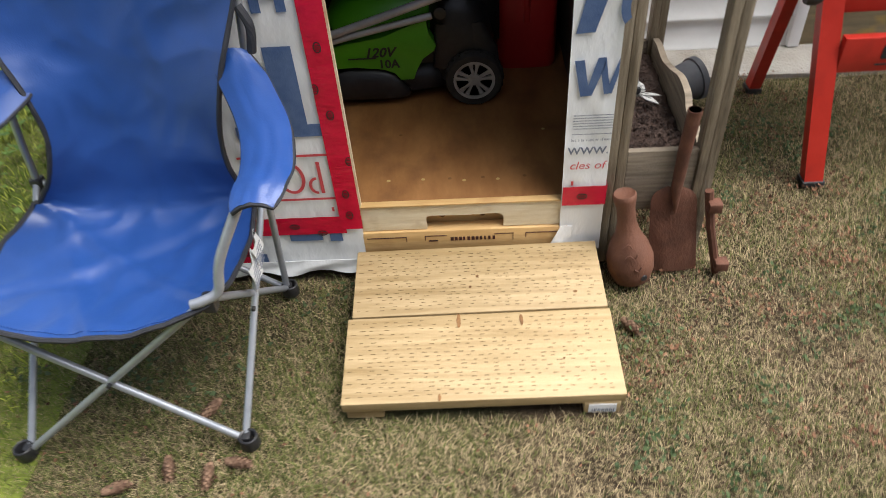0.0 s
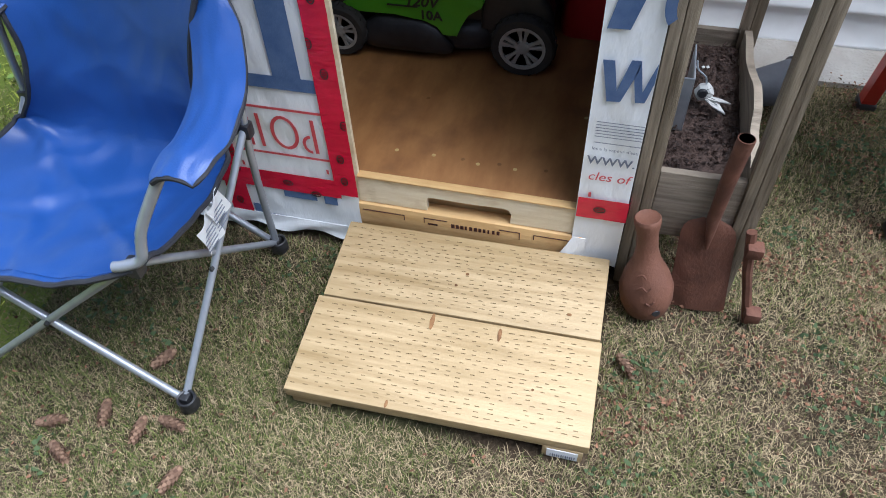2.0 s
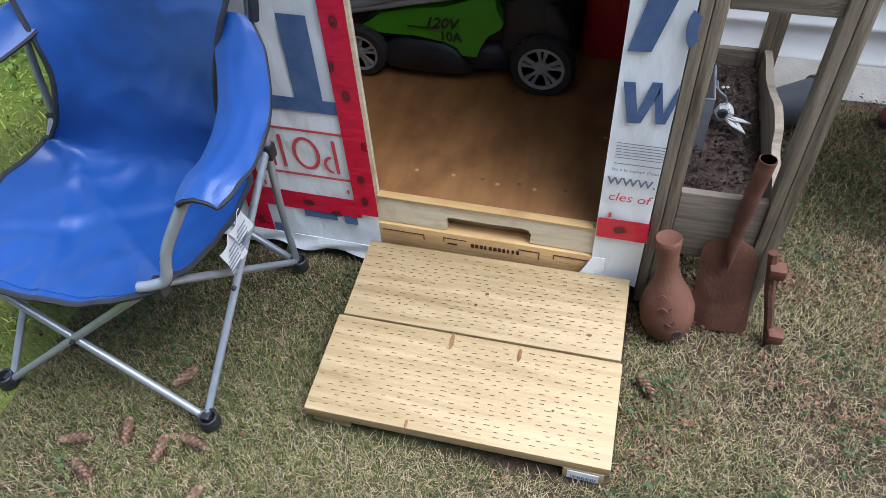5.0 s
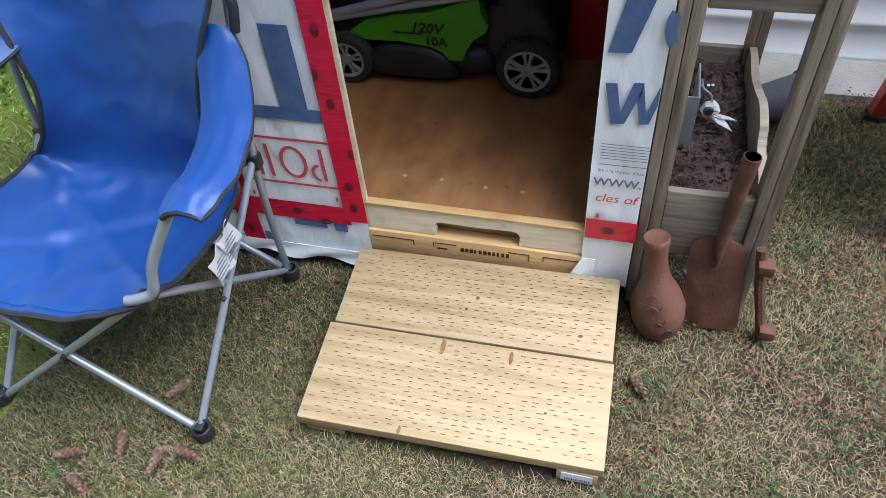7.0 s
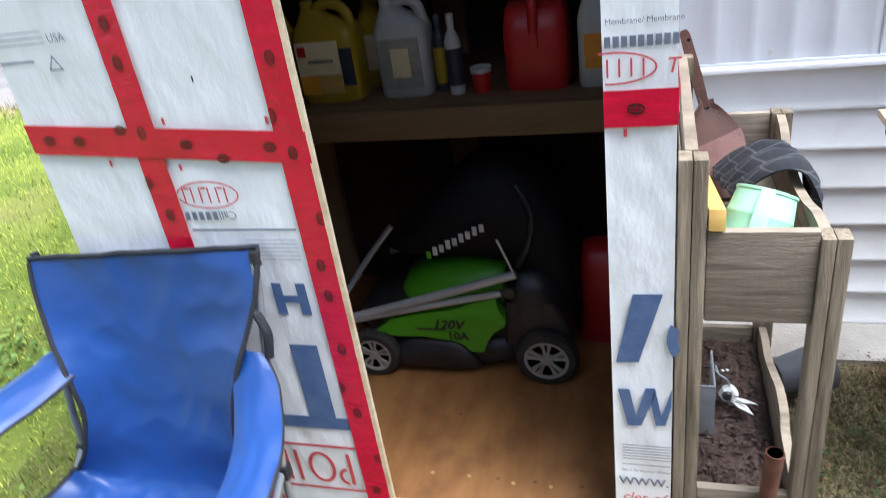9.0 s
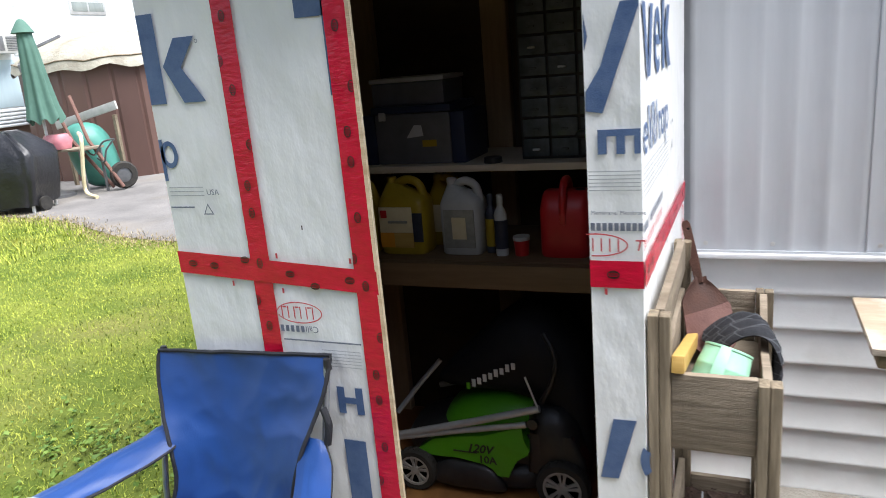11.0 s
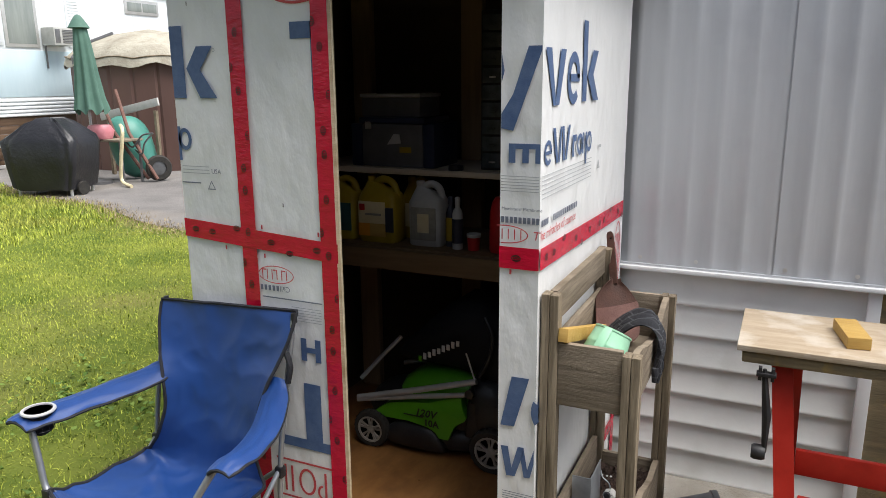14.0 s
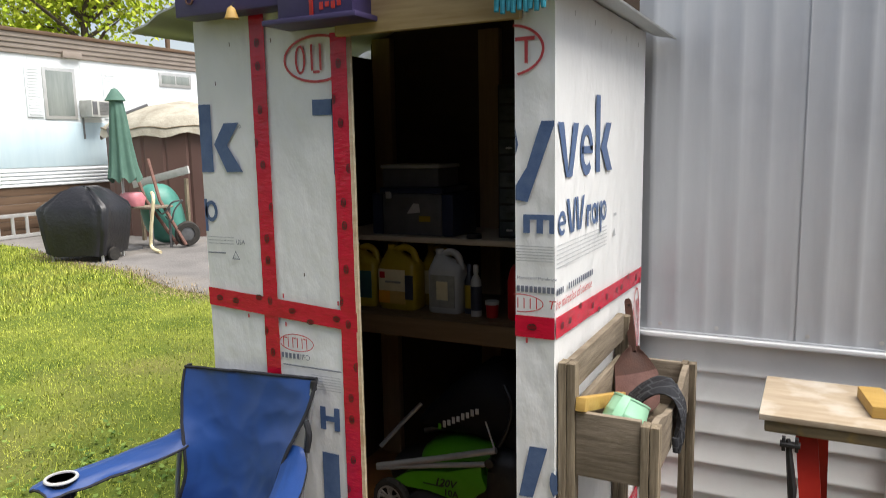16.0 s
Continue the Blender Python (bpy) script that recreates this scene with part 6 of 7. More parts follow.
# ---- folding workbench ----
bench = thing("folding_workbench", (2.7, 3.7, 0), "red steel folding workbench with worn wooden top", "workbench")
part("vise_jaw", box(2.3, 3.15, 3.51, 3.67, 0.855, 0.892, 0.008), BENCHEDGE, bench, "old worn wooden vise jaw")
part("vise_jaw", box(2.3, 3.15, 3.69, 3.87, 0.855, 0.892, 0.008), BENCHEDGE, bench)
part("board", box(2.285, 3.2, 3.5, 3.893, 0.894, 0.913, 0.003), BENCHTOP, bench, "worn pale plywood board")
for dx in (0.0, 0.62):
    bm = bmesh.new()
    a, b = Vector((2.497 + dx, 3.415, 0.02)), Vector((2.412 + dx, 3.6, 0.86))
    part("leg", loft([[a + Vector((sx * 0.028, sy * 0.02, 0)) for sx, sy in ((-1, -1), (1, -1), (1, 1), (-1, 1))], [b + Vector((sx * 0.03, sy * 0.022, 0)) for sx, sy in ((-1, -1), (1, -1), (1, 1), (-1, 1))]]), RED_PAINT, bench, "red steel leg", smooth=None)
    part("foot", box(a.x - 0.034, a.x + 0.034, a.y - 0.026, a.y + 0.026, 0, 0.022, 0.005), BLACKP, bench)
    a, b = Vector((2.48 + dx, 3.965, 0.02)), Vector((2.455 + dx, 3.7, 0.86))
    part("leg", loft([[a + Vector((sx * 0.02, sy * 0.024, 0)) for sx, sy in ((-1, -1), (1, -1), (1, 1), (-1, 1))], [b + Vector((sx * 0.02, sy * 0.024, 0)) for sx, sy in ((-1, -1), (1, -1), (1, 1), (-1, 1))]]), RED_PAINT, bench, "red steel leg", smooth=None)
    part("foot", box(a.x - 0.026, a.x + 0.026, a.y - 0.03, a.y + 0.03, 0, 0.022, 0.005), BLACKP, bench)
    part("brace", tube([(2.45 + dx, 3.53, 0.56), (2.455 + dx, 3.65, 0.49), (2.465 + dx, 3.8, 0.5)], 0.01, 8), STEEL, bench)
panel = part("cross_panel", box(2.49, 3.08, 3.47, 3.5, 0.355, 0.46, 0.004), RED_PAINT, bench, "red steel cross panel with dark print")
for k in range(4):
    part("print_bar", box(2.6 + 0.05 * k, 2.635 + 0.05 * k, 3.4685, 3.4705, 0.395, 0.435, 0), BLACKP, panel)
part("print_bar", box(2.59, 2.8, 3.4685, 3.4705, 0.375, 0.38, 0), BLACKP, panel)
part("cross_bar", box(2.475, 3.06, 3.555, 3.575, 0.495, 0.578, 0.004), RED_PAINT, bench)
crank = part("crank", tube([(2.367, 3.492, 0.85), (2.372, 3.49, 0.8), (2.384, 3.488, 0.7), (2.386, 3.487, 0.585)], 0.012, 8, taper=[0.5, 0.8, 1.1, 0.6]), BLACKP, bench, "black vise crank arm")
part("crank_clamp", box(2.345, 2.4, 3.478, 3.505, 0.828, 0.84, 0.002), BLACKP, crank)
part("crank_clamp", box(2.35, 2.36, 3.482, 3.502, 0.815, 0.856, 0.002), BLACKP, crank)
part("crank_clamp", box(2.385, 2.395, 3.482, 3.502, 0.815, 0.856, 0.002), BLACKP, crank)
part("crank_knob", lathe([(0.0, -0.02), (0.02, -0.02), (0.024, -0.01), (0.024, 0.01), (0.02, 0.02), (0.0, 0.02)], Matrix.Translation((2.37, 3.487, 0.583)) @ Matrix.Rotation(radians(90), 4, "Y"), 16), BLACKP, crank)
tagged(part("wood_block", box(2.565, 2.63, 3.59, 3.78, 0.914, 0.95, 0.003, turn=Matrix.Rotation(radians(9), 4, "Z")), YWOOD), "yellowish wood offcut lying on the workbench", "wood block")

# ---- things hung over the doorway ----
sign = thing("hanging_shelf", (1.1, 2.98, 2.05), "dark purple painted wooden box on a shelf over the doorway", "wall shelf")
part("shelf_board", box(0.945, 1.27, 2.94, 3.07, 2.075, 2.09, 0.003), PURPLE, sign)
part("box_body", box(0.99, 1.25, 2.96, 3.07, 2.091, 2.25, 0.004), PURPLE, sign)
part("red_ribbon", box(1.105, 1.118, 2.9565, 2.9605, 2.092, 2.2, 0.001), RED_PAINT, sign)
for k in range(4):
    part("red_mark", box(1.14 + 0.02 * k, 1.152 + 0.02 * k, 2.9575, 2.9605, 2.105 + 0.006 * (k % 2), 2.125, 0), RED_PAINT, sign)
beam = thing("painted_beam", (0.78, 2.99, 2.16), "dark navy painted board hung under the eave", "board")
part("board", box(0.575, 0.985, 2.97, 3.06, 2.135, 2.22, 0.004), PURPLE, beam)
part("ring", lathe([(0.012, 0.0), (0.016, 0.0), (0.016, 0.005), (0.012, 0.005), (0.012, 0.0)], Matrix.Translation((0.64, 2.969, 2.185)) @ Matrix.Rotation(radians(90), 4, "X"), 16), HANDLEWOOD, beam)
part("bell", lathe([(0.022, 0.0), (0.018, 0.01), (0.011, 0.03), (0.0, 0.038)], Matrix.Translation((0.82, 2.955, 2.11)), 16), YWOOD, beam, "small brass-coloured bell")
part("bell_cord", tube([(0.82, 2.955, 2.147), (0.82, 2.968, 2.16)], 0.0015, 5), PIPING, beam)
cloth = thing("teal_fringe", (1.72, 2.99, 2.05), "teal fringed cloth hung at the corner of the doorway", "cloth")
for k in range(9):
    u = 1.665 + 0.015 * k
    part("tassel", tube([(u, 2.99, 2.2), (u + 0.003, 2.988, 2.11), (u + 0.002 * (k % 3), 2.985, 2.052 - 0.006 * (k % 2))], 0.0095, 7, taper=[1, 1.1, 0.7]), TEALCLOTH, cloth)

# ---- pine cones on the grass ----
def pine_cone():
    bm = bmesh.new()
    lathe([(0.0, -0.032), (0.007, -0.03), (0.011, -0.012), (0.0105, 0.006), (0.006, 0.026), (0.0, 0.034)], Matrix(), 10, bm)
    n = 60
    for k in range(n):
        t = k / n
        h = -0.03 + 0.06 * t
        r = 0.0125 * math.sin(math.pi * (0.12 + 0.8 * t)) ** 0.7
        a = k * 2.39996
        d, s = Vector((math.cos(a), math.sin(a), 0)), Vector((-math.sin(a), math.cos(a), 0))
        c = d * r + Vector((0, 0, h))
        q = [c - s * 0.0045, c + d * 0.002 - s * 0.0035 + Vector((0, 0, 0.007)), c + d * 0.004 + Vector((0, 0, 0.0095)), c + d * 0.002 + s * 0.0035 + Vector((0, 0, 0.007)), c + s * 0.0045]
        bm.faces.new([bm.verts.new(p) for p in q])
    return bm


first = None
for k, (x, y, turn) in enumerate(((1.842, 2.848, 35), (0.791, 2.628, -30), (0.728, 2.469, 20), (0.825, 2.448, 5), (0.887, 2.477, 80), (0.68, 2.36, 60), (0.95, 2.36, -15), (0.62, 2.42, 110))):
    m = pose(x, y, 0.014, 88, 0, turn)
    if first is None:
        first = tagged(part("pine_cone", pine_cone(), CONE, smooth=None), "brown dry pine cone lying on the grass", "pine cone", "pine cones on the grass")
        first.matrix_basis = m
    else:
        copy_thing(first, m)


# ---- leaf litter and weeds ----
def scatter(name, count, area, size, lift, material, label, category, seed, cup=0.3, cluster=None):
    rng = np.random.default_rng(seed)
    verts, faces = [], []
    spots = [(rng.uniform(area[0], area[1]), rng.uniform(area[2], area[3])) for _ in range(cluster or 1)]
    spread = 0.036 if size < 0.02 else 0.17
    for k in range(count):
        if cluster:
            c0 = spots[k % cluster]
            x, y = c0[0] + rng.normal(0, spread), c0[1] + rng.normal(0, spread)
        else:
            x, y = rng.uniform(area[0], area[1]), rng.uniform(area[2], area[3])
        if (1.1 < x < 1.8 and y > 2.58) or (0.5 < x < 1.83 and y > 3.05) or y > 4.2:
            continue
        a, s, t = rng.uniform(0, 6.28), size * rng.uniform(0.5, 1.3), rng.uniform(-cup, cup)
        ca, sa, z = math.cos(a), math.sin(a), lift * rng.uniform(0.3, 1.2)
        j = rng.uniform(0.45, 1.15, 6)
        shape = [(-j[0], 0.2 * t, 0), (-0.4, 0.5 * j[1], t), (0.45, 0.5 * j[2], -0.4 * t), (j[3], 0.1, 0.6 * t), (0.5, -0.5 * j[4], t * 0.8), (-0.3, -0.5 * j[5], -t * 0.8)]
        i = len(verts)
        verts += [(x + s * (ca * u - sa * v), y + s * (sa * u + ca * v), z + s * w) for u, v, w in shape]
        faces.append(tuple(range(i, i + 6)))
    mesh = bpy.data.meshes.new(name)
    mesh.from_pydata(verts, [], faces)
    return tagged(link(name, mesh, material), label, category, kind="stuff")


scatter("leaf_litter", 2600, (-0.1, 3.2, 1.6, 4.1), 0.006, 0.018, LITTER, "dead leaf bits and bark crumbs in the grass", "leaf litter", 5)
scatter("leaf_litter", 2400, (1.8, 2.6, 2.3, 4.05), 0.0065, 0.016, LITTER, "dead leaf bits beside the planter", "leaf litter", 6, 0.5, 70)
scatter("weed", 2600, (1.75, 3.2, 1.6, 3.9), 0.0085, 0.026, WEED, "small clover and weed leaves in the lawn", "weeds", 7, 0.7, 75)
scatter("weed", 500, (-0.2, 1.1, 1.9, 3.3), 0.01, 0.025, WEED, "small weed leaves in the lawn", "weeds", 9, 0.5, 40)
scatter("weed", 7500, (-6, 0.0, 1.5, 8.0), 0.022, 0.05, LAWN_WEED, "broad weed leaves in the green lawn", "weeds", 10, 0.6, 160)
scatter("fallen_leaf", 700, (-9, -4, 7.7, 9.2), 0.022, 0.03, LITTER, "dead leaves and straw along the driveway edge", "leaves", 31)
scatter("fallen_leaf", 140, (-9, 0, 5.0, 9.5), 0.05, 0.06, LITTER, "fallen leaves on the far lawn", "leaves", 11)

# ---- neighbouring trailer home ----
home = thing("trailer_home", (-12.1, 12, 0), "long pale trailer home with taupe fascia and brown skirting", "trailer home")
TX = -12.1
part("wall", box(TX - 3.2, TX, -2, 26, 1.02, 3.72, 0.01), TRAILER, home, "pale blue-white siding")
part("lower_panel", box(TX - 0.01, TX + 0.012, -2, 26, 1.42, 2.36, 0.003), TRAILER_B, home, "pale blue lower siding")
for k in range(5):
    prof = [(TX + 0.002, 1.02 + 0.075 * k), (TX + 0.03, 1.035 + 0.075 * k), (TX + 0.03, 1.06 + 0.075 * k), (TX + 0.002, 1.09 + 0.075 * k)]
    bm = bmesh.new()
    a = [bm.verts.new((u, -2, v)) for u, v in prof]
    b = [bm.verts.new((u, 26, v)) for u, v in prof]
    for i in range(3):
        bm.faces.new((a[i], b[i], b[i + 1], a[i + 1]))
    part("wall_rib", bm, TRAILER, home)
for k in range(24):
    part("wall_seam", box(TX + 0.001, TX + 0.008, -1 + 1.2 * k, -0.97 + 1.2 * k, 1.42, 3.7, 0.002), TRAILER, home)
for k in range(4):
    part("fascia_rib", box(TX - 0.1, TX + 0.05 + 0.03 * k, -2, 26, 3.72 + 0.1 * k, 3.82 + 0.1 * k, 0.02), TRAILER_T, home)
part("roof", box(TX - 3.4, TX + 0.18, -2.1, 26.1, 4.12, 4.2, 0.02), SKIRT, home)
for k in range(6):
    part("skirting_board", box(TX - 0.06, TX - 0.02 + 0.006 * (k % 2), -2, 26, 0.0 + 0.17 * k, 0.165 + 0.17 * k, 0.008), SKIRT, home)


def trailer_window(y0, y1, z0, z1, panes):
    w = part("window", box(TX - 0.05, TX + 0.03, y0 - 0.05, y1 + 0.05, z0 - 0.05, z1 + 0.05, 0.01), ALU, home, "aluminium framed window")
    span = (y1 - y0) / panes
    for k in range(panes):
        part("pane", box(TX + 0.02, TX + 0.034, y0 + span * k + 0.02, y0 + span * (k + 1) - 0.02, z0 + 0.02, z1 - 0.02, 0.002), GLASS_PALE, w)
    return w


trailer_window(11.34, 12.0, 2.47, 3.45, 1)
trailer_window(14.42, 15.35, 3.33, 3.57, 2)
for y0, y1 in ((10.9, 11.25), (12.75, 13.1)):
    s = part("shutter", box(TX + 0.005, TX + 0.03, y0, y1, 2.45, 3.5, 0.006), TRAILER, home, "pale louvred shutter")
    for k in range(16):
        part("louvre", box(TX + 0.028, TX + 0.04, y0 + 0.04, y1 - 0.04, 2.5 + 0.061 * k, 2.535 + 0.061 * k, 0.004), TRAILER, s)
ac = part("air_conditioner", box(TX + 0.02, TX + 0.42, 12.1, 12.68, 2.47, 2.84, 0.02), WHITEP, home, "white window air conditioner")
for k in range(9):
    part("grille_slat", box(TX + 0.415, TX + 0.432, 12.3, 12.64, 2.52 + 0.032 * k, 2.535 + 0.032 * k, 0.003), CASE, ac)
part("grille_slat", box(TX + 0.415, TX + 0.43, 12.13, 12.24, 2.52, 2.8, 0.004), CASE, ac)
part("drain_pipe", tube([(TX + 0.05, 12.15, 2.46), (TX + 0.04, 12.16, 2.0)], 0.02, 6), CASE, home)
part("roof_vent", box(TX + 0.04, TX + 0.12, 11.75, 12.2, 3.72, 3.85, 0.01), TRAILER_T, home)
part("roof_pipe", lathe([(0.06, 0), (0.06, 0.35), (0.0, 0.36)], Matrix.Translation((TX - 0.5, 15.2, 4.2)), 10), SKIRT, home)
ladder = thing("ladder", (-11.9, 9.8, 0), "aluminium ladder lying on its side by the skirting", "ladder")
for z in (0.05, 0.47):
    part("rail", box(-11.97, -11.9, 6.8, 11.0, z - 0.035, z + 0.035, 0.008), ALU, ladder)
for k in range(14):
    part("rung", tube([(-11.93, 6.95 + 0.3 * k, 0.07), (-11.93, 6.95 + 0.3 * k, 0.45)], 0.035, 8), ALU, ladder)

# ---- brown round-cornered shed with tarpaulin ----
bshed = thing("garden_shed", (-10.0, 12.6, 0), "brown ribbed metal shed with a tan tarpaulin roof", "shed")
CX, CY, RX, RY = -9.7, 12.75, 1.75, 1.3
N = 22
for k in range(N):
    a0, a1 = 2 * math.pi * k / N, 2 * math.pi * (k + 1) / N
    def edge(a, r=1.0):
        return Vector((CX + RX * r * math.cos(a), CY + RY * r * math.sin(a), 0))
    bm = bmesh.new()
    p0, p1 = edge(a0 - 0.002, 0.995), edge(a1 + 0.002, 0.995)
    q0, q1 = edge(a0 + 0.03, 1.015), edge(a1 - 0.03, 1.015)
    ring0 = [p0, q0, q1, p1]
    lo = [bm.verts.new(p) for p in ring0]
    hi = [bm.verts.new(p + Vector((0, 0, 2.15))) for p in ring0]
    for i in range(3):
        bm.faces.new((lo[i], lo[i + 1], hi[i + 1], hi[i]))
    part("wall_panel", bm, BROWNPANEL, bshed, smooth=None)


def tarp_at(u, v):
    a = 2 * math.pi * u
    r = (0.02, 0.5, 0.93, 1.06, 1.09)[int(round(v * 4))]
    z = (2.75, 2.62, 2.36, 2.16, 2.0)[int(round(v * 4))]
    f = noise.noise(Vector((math.cos(a) * 3, math.sin(a) * 3, v * 3)))
    return Vector((CX + RX * (r + 0.02 * f * v) * math.cos(a), CY + RY * (r + 0.02 * f * v) * math.sin(a), z + 0.07 * f * v + 0.03 * math.sin(13 * a) * v))


part("tarpaulin", sheet(66, 4, tarp_at), TARP, bshed, "tan weathered tarpaulin roof", smooth=70)
part("rope", tube([tarp_at(k / 40, 0.75) + Vector((0, 0, 0.02)) for k in range(41)], 0.015, 5), GREYWOOD, bshed)
a = -1.95
part("strap", tube([Vector((CX + RX * r * math.cos(a), CY + RY * r * math.sin(a), z)) for r, z in ((0.5, 2.66), (0.94, 2.42), (1.08, 2.18), (1.05, 1.8))], 0.03, 5), CASE, bshed)

# ---- covered grill ----
grill = thing("covered_grill", (-7.95, 8.95, 0), "barbecue grill under a black vinyl cover at the lawn's edge", "grill")


def cover_at(u, v):
    a = 2 * math.pi * u
    c, s = math.cos(a), math.sin(a)
    hx, hy, z = [(0.02, 0.02, 1.16), (0.2, 0.16, 1.15), (0.33, 0.26, 1.08), (0.64, 0.42, 0.88), (0.7, 0.45, 0.8), (0.64, 0.43, 0.42), (0.54, 0.4, 0.1)][int(round(v * 6))]
    ex = 0.3
    f = noise.noise(Vector((c * 2.5, s * 2.5, v * 2.2))) + 0.5 * abs(noise.noise(Vector((c * 6, s * 6, v * 3))))
    g = 0.05 * (abs(math.sin(4.5 * a + 0.6)) - 0.5) * max(0, v - 0.4)
    lx = 0.84 * (hx + g + 0.05 * f * v) * math.copysign(abs(c) ** ex, c)
    ly = (hy + g + 0.05 * f * v) * math.copysign(abs(s) ** ex, s)
    t = radians(20)
    return Vector((-7.97 + lx * math.cos(t) - ly * math.sin(t), 8.97 + lx * math.sin(t) + ly * math.cos(t), z + 0.05 * f))


part("cover", sheet(64, 6, cover_at), BBQ, grill, "black vinyl cover hanging in folds", smooth=60)
for x, y in ((-8.28, 8.55), (-7.5, 8.84), (-7.72, 9.4), (-8.46, 9.1)):
    part("leg", tube([(x, y, 0), (x, y, 0.3)], 0.025, 6), ALU, grill)
part("wheel", lathe([(0.0, -0.03), (0.1, -0.03), (0.11, 0.0), (0.1, 0.03), (0.0, 0.03)], Matrix.Translation((-7.46, 9.02, 0.11)) @ Matrix.Rotation(radians(90), 4, "Y"), 18), RUBBER, grill)

# ---- closed garden umbrella ----
umb = thing("garden_umbrella", (-8.4, 10.0, 0), "closed green garden umbrella standing on the driveway", "umbrella")


def canopy_at(u, v):
    a = 2 * math.pi * u
    k = int(round(v * 5))
    r, z = ((0.05, 2.68), (0.1, 2.6), (0.13, 2.3), (0.165, 1.85), (0.21, 1.45), (0.25, 1.22))[k]
    fold = 1 + 0.16 * math.cos(8 * a + 0.6 * v) * min(1, v * 1.5)
    return Vector((-8.35 + r * fold * math.cos(a) + 0.06 * v, 10.0 + 0.03 * v + r * fold * math.sin(a), z + 0.05 * math.cos(8 * a) * (v > 0.95)))


part("canopy", sheet(72, 5, canopy_at), UMBRELLA, umb, "green canvas canopy folded down", smooth=80)
part("vent_cap", lathe([(0.0, 0.13), (0.05, 0.11), (0.11, 0.02), (0.17, -0.08), (0.16, -0.09)], Matrix.Translation((-8.35, 10.0, 2.66)), 16), UMBRELLA, umb)
part("pole", tube([(-8.33, 10.0, 0), (-8.33, 10.0, 2.75)], 0.025, 8), ALU, umb)
part("base", lathe([(0.0, 0.0), (0.25, 0.0), (0.25, 0.05), (0.05, 0.1), (0.0, 0.1)], Matrix.Translation((-8.33, 10.0, 0)), 20), CASE, umb)

# ---- wheelbarrow tipped up on its nose ----
barrow = thing("wheelbarrow", (-8.1, 10.8, 0), "green plastic wheelbarrow tipped upright on the driveway", "wheelbarrow")


toward_us, sideways = Vector((0.745, -0.667, 0)), Vector((0.667, 0.745, 0))
secs = []
for depth, hw, hz in ((-0.02, 0.36, 0.54), (0.02, 0.37, 0.555), (0.14, 0.33, 0.5), (0.26, 0.25, 0.4), (0.32, 0.14, 0.25)):
    ring_pts = []
    for k in range(28):
        a = 2 * math.pi * k / 28
        c, s = math.copysign(abs(math.cos(a)) ** 0.75, math.cos(a)), math.copysign(abs(math.sin(a)) ** 0.75, math.sin(a))
        ring_pts.append(Vector((-8.28, 10.78, 0.57)) + sideways * (hw * c - 0.1 * s) + toward_us * depth + Vector((0, 0, hz * s)))
    secs.append(ring_pts)
part("tub", loft(secs), TUBGREEN, barrow, "green plastic tub", smooth=60)
for x0, x1 in ((-8.7, -7.66), (-8.24, -7.45)):
    part("handle", tube([(x0, 10.5, 1.57), (x0 * 0.55 + x1 * 0.45, 10.38, 0.85), (x1, 10.5, 0.06)], 0.03, 8), HANDLEWOOD, barrow, "red-brown wooden handle")
wh = part("wheel", lathe([(0.12, -0.045), (0.2, -0.045), (0.225, 0.0), (0.2, 0.045), (0.12, 0.045), (0.12, -0.045)], Matrix.Translation((-7.52, 10.62, 0.24)) @ Matrix.Rotation(radians(60), 4, "Z") @ Matrix.Rotation(radians(90), 4, "X"), 24), RUBBER, barrow)
part("rim", lathe([(0.0, -0.03), (0.03, -0.04), (0.12, -0.02), (0.12, 0.02), (0.0, 0.04)], Matrix.Translation((-7.52, 10.62, 0.24)) @ Matrix.Rotation(radians(60), 4, "Z") @ Matrix.Rotation(radians(90), 4, "X"), 18), CASE, wh)
part("stand", tube(smooth_line([(-8.1, 10.45, 0.75), (-7.75, 10.3, 0.62), (-7.5, 10.3, 0.82), (-7.3, 10.35, 0.86)]), 0.015, 6), CASE, barrow)
part("stand", tube(smooth_line([(-7.9, 10.5, 0.55), (-7.6, 10.35, 0.5), (-7.45, 10.3, 0.7), (-7.3, 10.35, 0.86)]), 0.015, 6), CASE, barrow)
table = thing("side_table", (-8.5, 10.2, 0), "cluttered small table with white board and pink tub", "table")
part("top", box(-8.95, -7.7, 10.0, 10.5, 0.72, 0.76, 0.01), GREYWOOD_H, table)
for x in (-8.9, -7.75):
    for y in (10.05, 10.45):
        part("leg", tube([(x, y, 0), (x, y, 0.72)], 0.025, 6), CASE, table)
part("white_board", box(-9.25, -7.75, 10.96, 11.0, 1.15, 1.29, 0.01, turn=Matrix.Rotation(radians(-11), 4, "Y")), WHITEP, table, "white painted board propped on posts")
for x, z in ((-9.1, 1.02), (-7.9, 1.2)):
    part("prop", box(x - 0.03, x + 0.03, 11.0, 11.06, 0.0, z, 0.005), GREYWOOD, table)
tagged(part("pink_tub", loft([rounded(-8.25, 10.1, 0.2, 0.14, 0.765), rounded(-8.25, 10.1, 0.24, 0.17, 0.9), rounded(-8.25, 10.1, 0.18, 0.12, 1.0)]), FADED_PINK, smooth=50), "faded pink plastic tub on the table", "tub")
hose = tube(smooth_line([(-7.75, 10.1, 1.0), (-7.55, 9.95, 0.9), (-7.6, 9.9, 0.4), (-7.62, 9.9, 0.1), (-7.3, 9.8, 0.03)]), 0.03, 8)
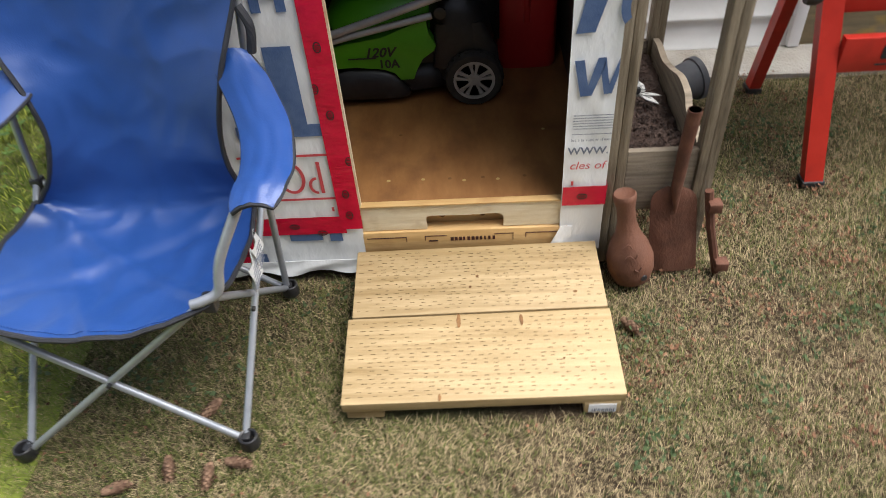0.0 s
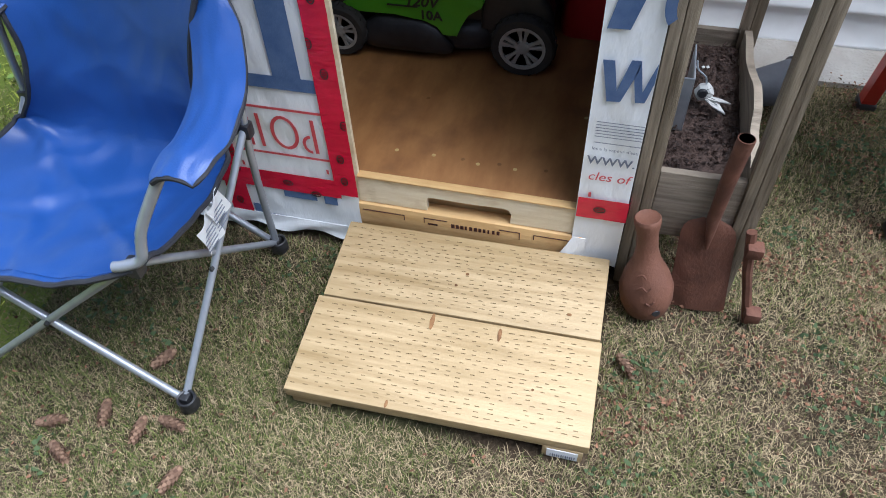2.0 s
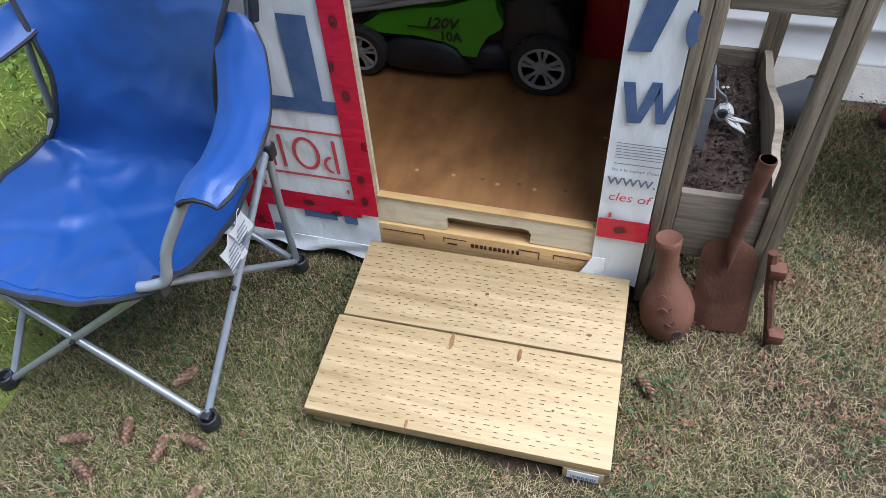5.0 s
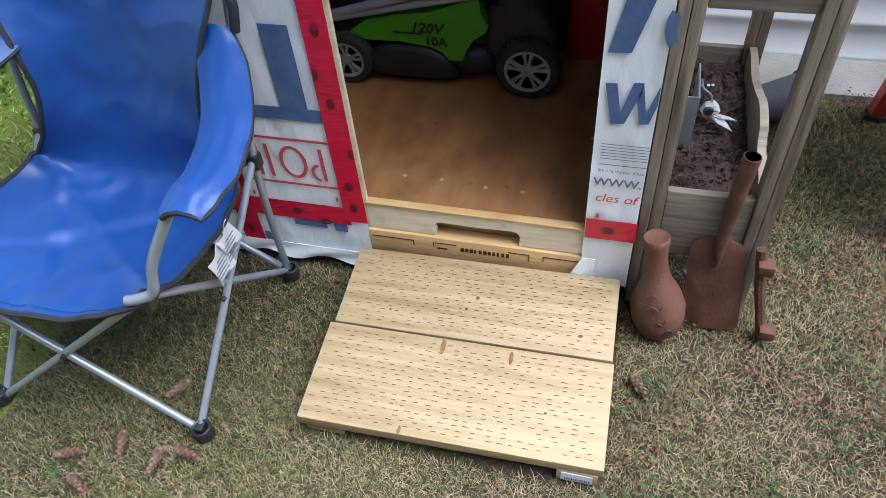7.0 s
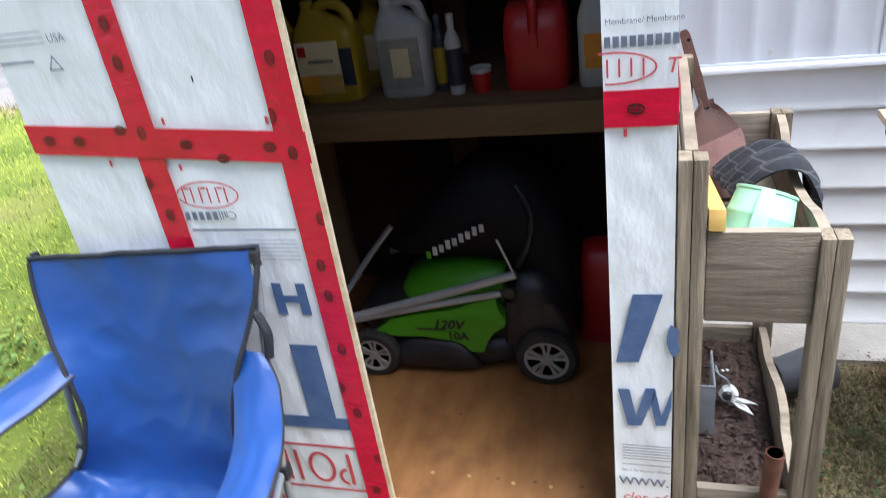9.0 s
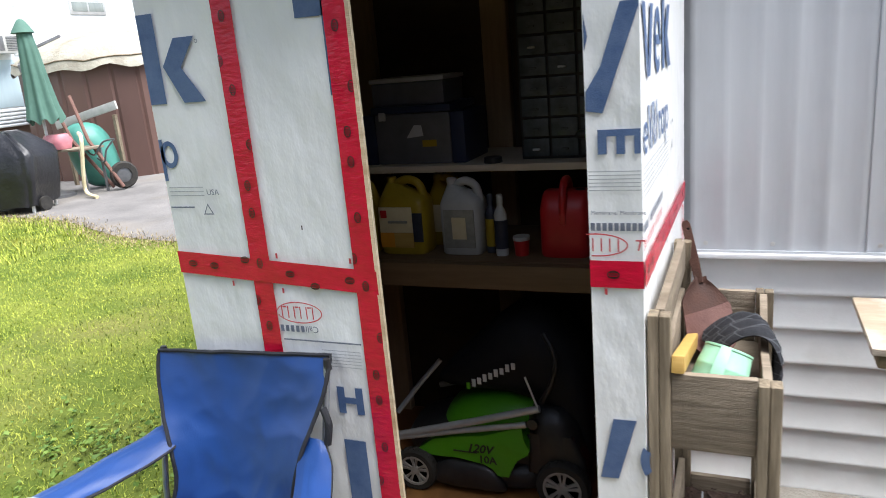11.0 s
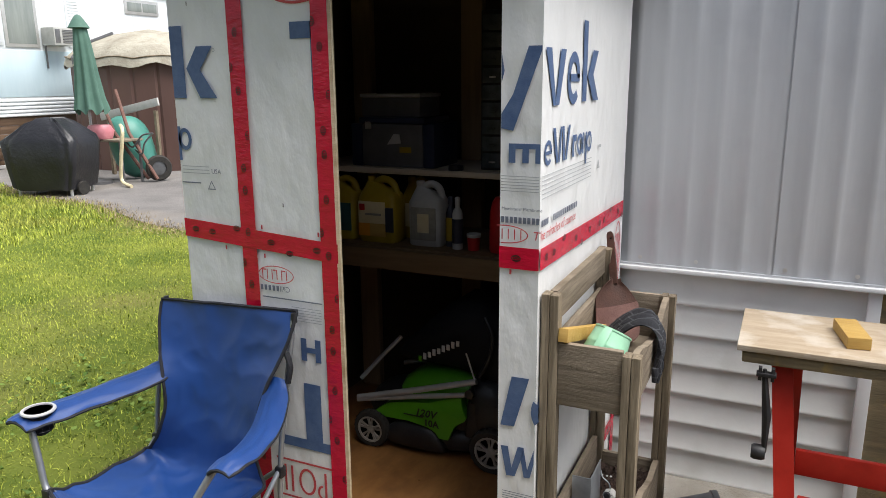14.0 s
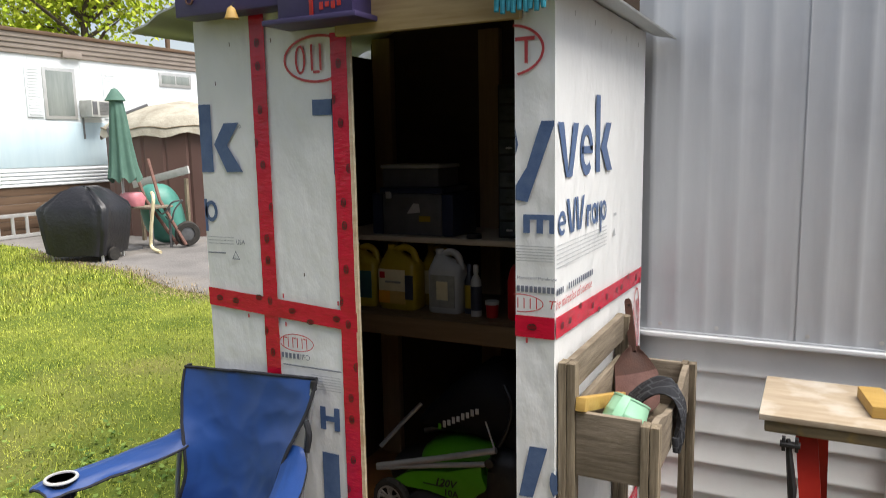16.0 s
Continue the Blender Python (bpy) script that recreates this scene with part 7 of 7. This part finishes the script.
tagged(part("hose", hose, CREAM_L), "pale hose hanging to the driveway", "hose")


# ---- trees beyond the trailer ----
def tree(x, y, h, spread, seed, leaves):
    rng = random.Random(seed)
    t = thing("tree", (x, y, 0), "tall broadleaf tree with yellow-green foliage", "tree", "trees behind the trailer home")
    trunk = bmesh.new()
    tube([(x, y, 0), (x + 0.1, y, h * 0.3), (x, y + 0.1, h * 0.6), (x + 0.1, y, h * 0.9)], 0.28, 10, trunk, taper=[1.2, 0.9, 0.6, 0.2])
    ends = []
    for k in range(16):
        a, z = rng.uniform(0, 6.28), h * rng.uniform(0.3, 0.8)
        ln = spread * rng.uniform(0.5, 1.0)
        e = Vector((x + ln * math.cos(a), y + ln * math.sin(a), z + h * rng.uniform(0.08, 0.25)))
        s = Vector((x, y, z))
        tube([s, s.lerp(e, 0.5) + Vector((0, 0, 0.3)), e], 0.1, 6, trunk, taper=[1, 0.6, 0.2])
        ends += [e, s.lerp(e, 0.65) + Vector((0, 0, 0.3)), Vector((x + rng.uniform(-1, 1), y + rng.uniform(-1, 1), h * rng.uniform(0.8, 1.0)))]
    part("trunk", trunk, BARK, t)
    verts, faces = [], []
    for k in range(leaves):
        e = ends[k % len(ends)]
        c = e + Vector((rng.gauss(0, 0.75), rng.gauss(0, 0.75), rng.gauss(0, 0.5)))
        m = Euler((rng.uniform(-1.2, 1.2), rng.uniform(-1.2, 1.2), rng.uniform(0, 6.3))).to_matrix()
        s = rng.uniform(0.08, 0.16)
        i = len(verts)
        verts += [tuple(c + m @ Vector(p) * s - Vector((x, y, 0))) for p in ((-1, 0, 0), (-0.2, 0.6, 0.1), (1, 0, 0), (-0.2, -0.6, 0.1))]
        faces.append((i, i + 1, i + 2, i + 3))
    mesh = bpy.data.meshes.new("crown")
    mesh.from_pydata(verts, [], faces)
    tagged(link("crown", mesh, LEAF, t), kind="stuff")


tree(-24, 21.5, 9.5, 3.6, 21, 6500)
tree(-27, 15.0, 9.0, 3.6, 22, 8000)
tree(-33, 27.0, 11.5, 4.2, 23, 8000)
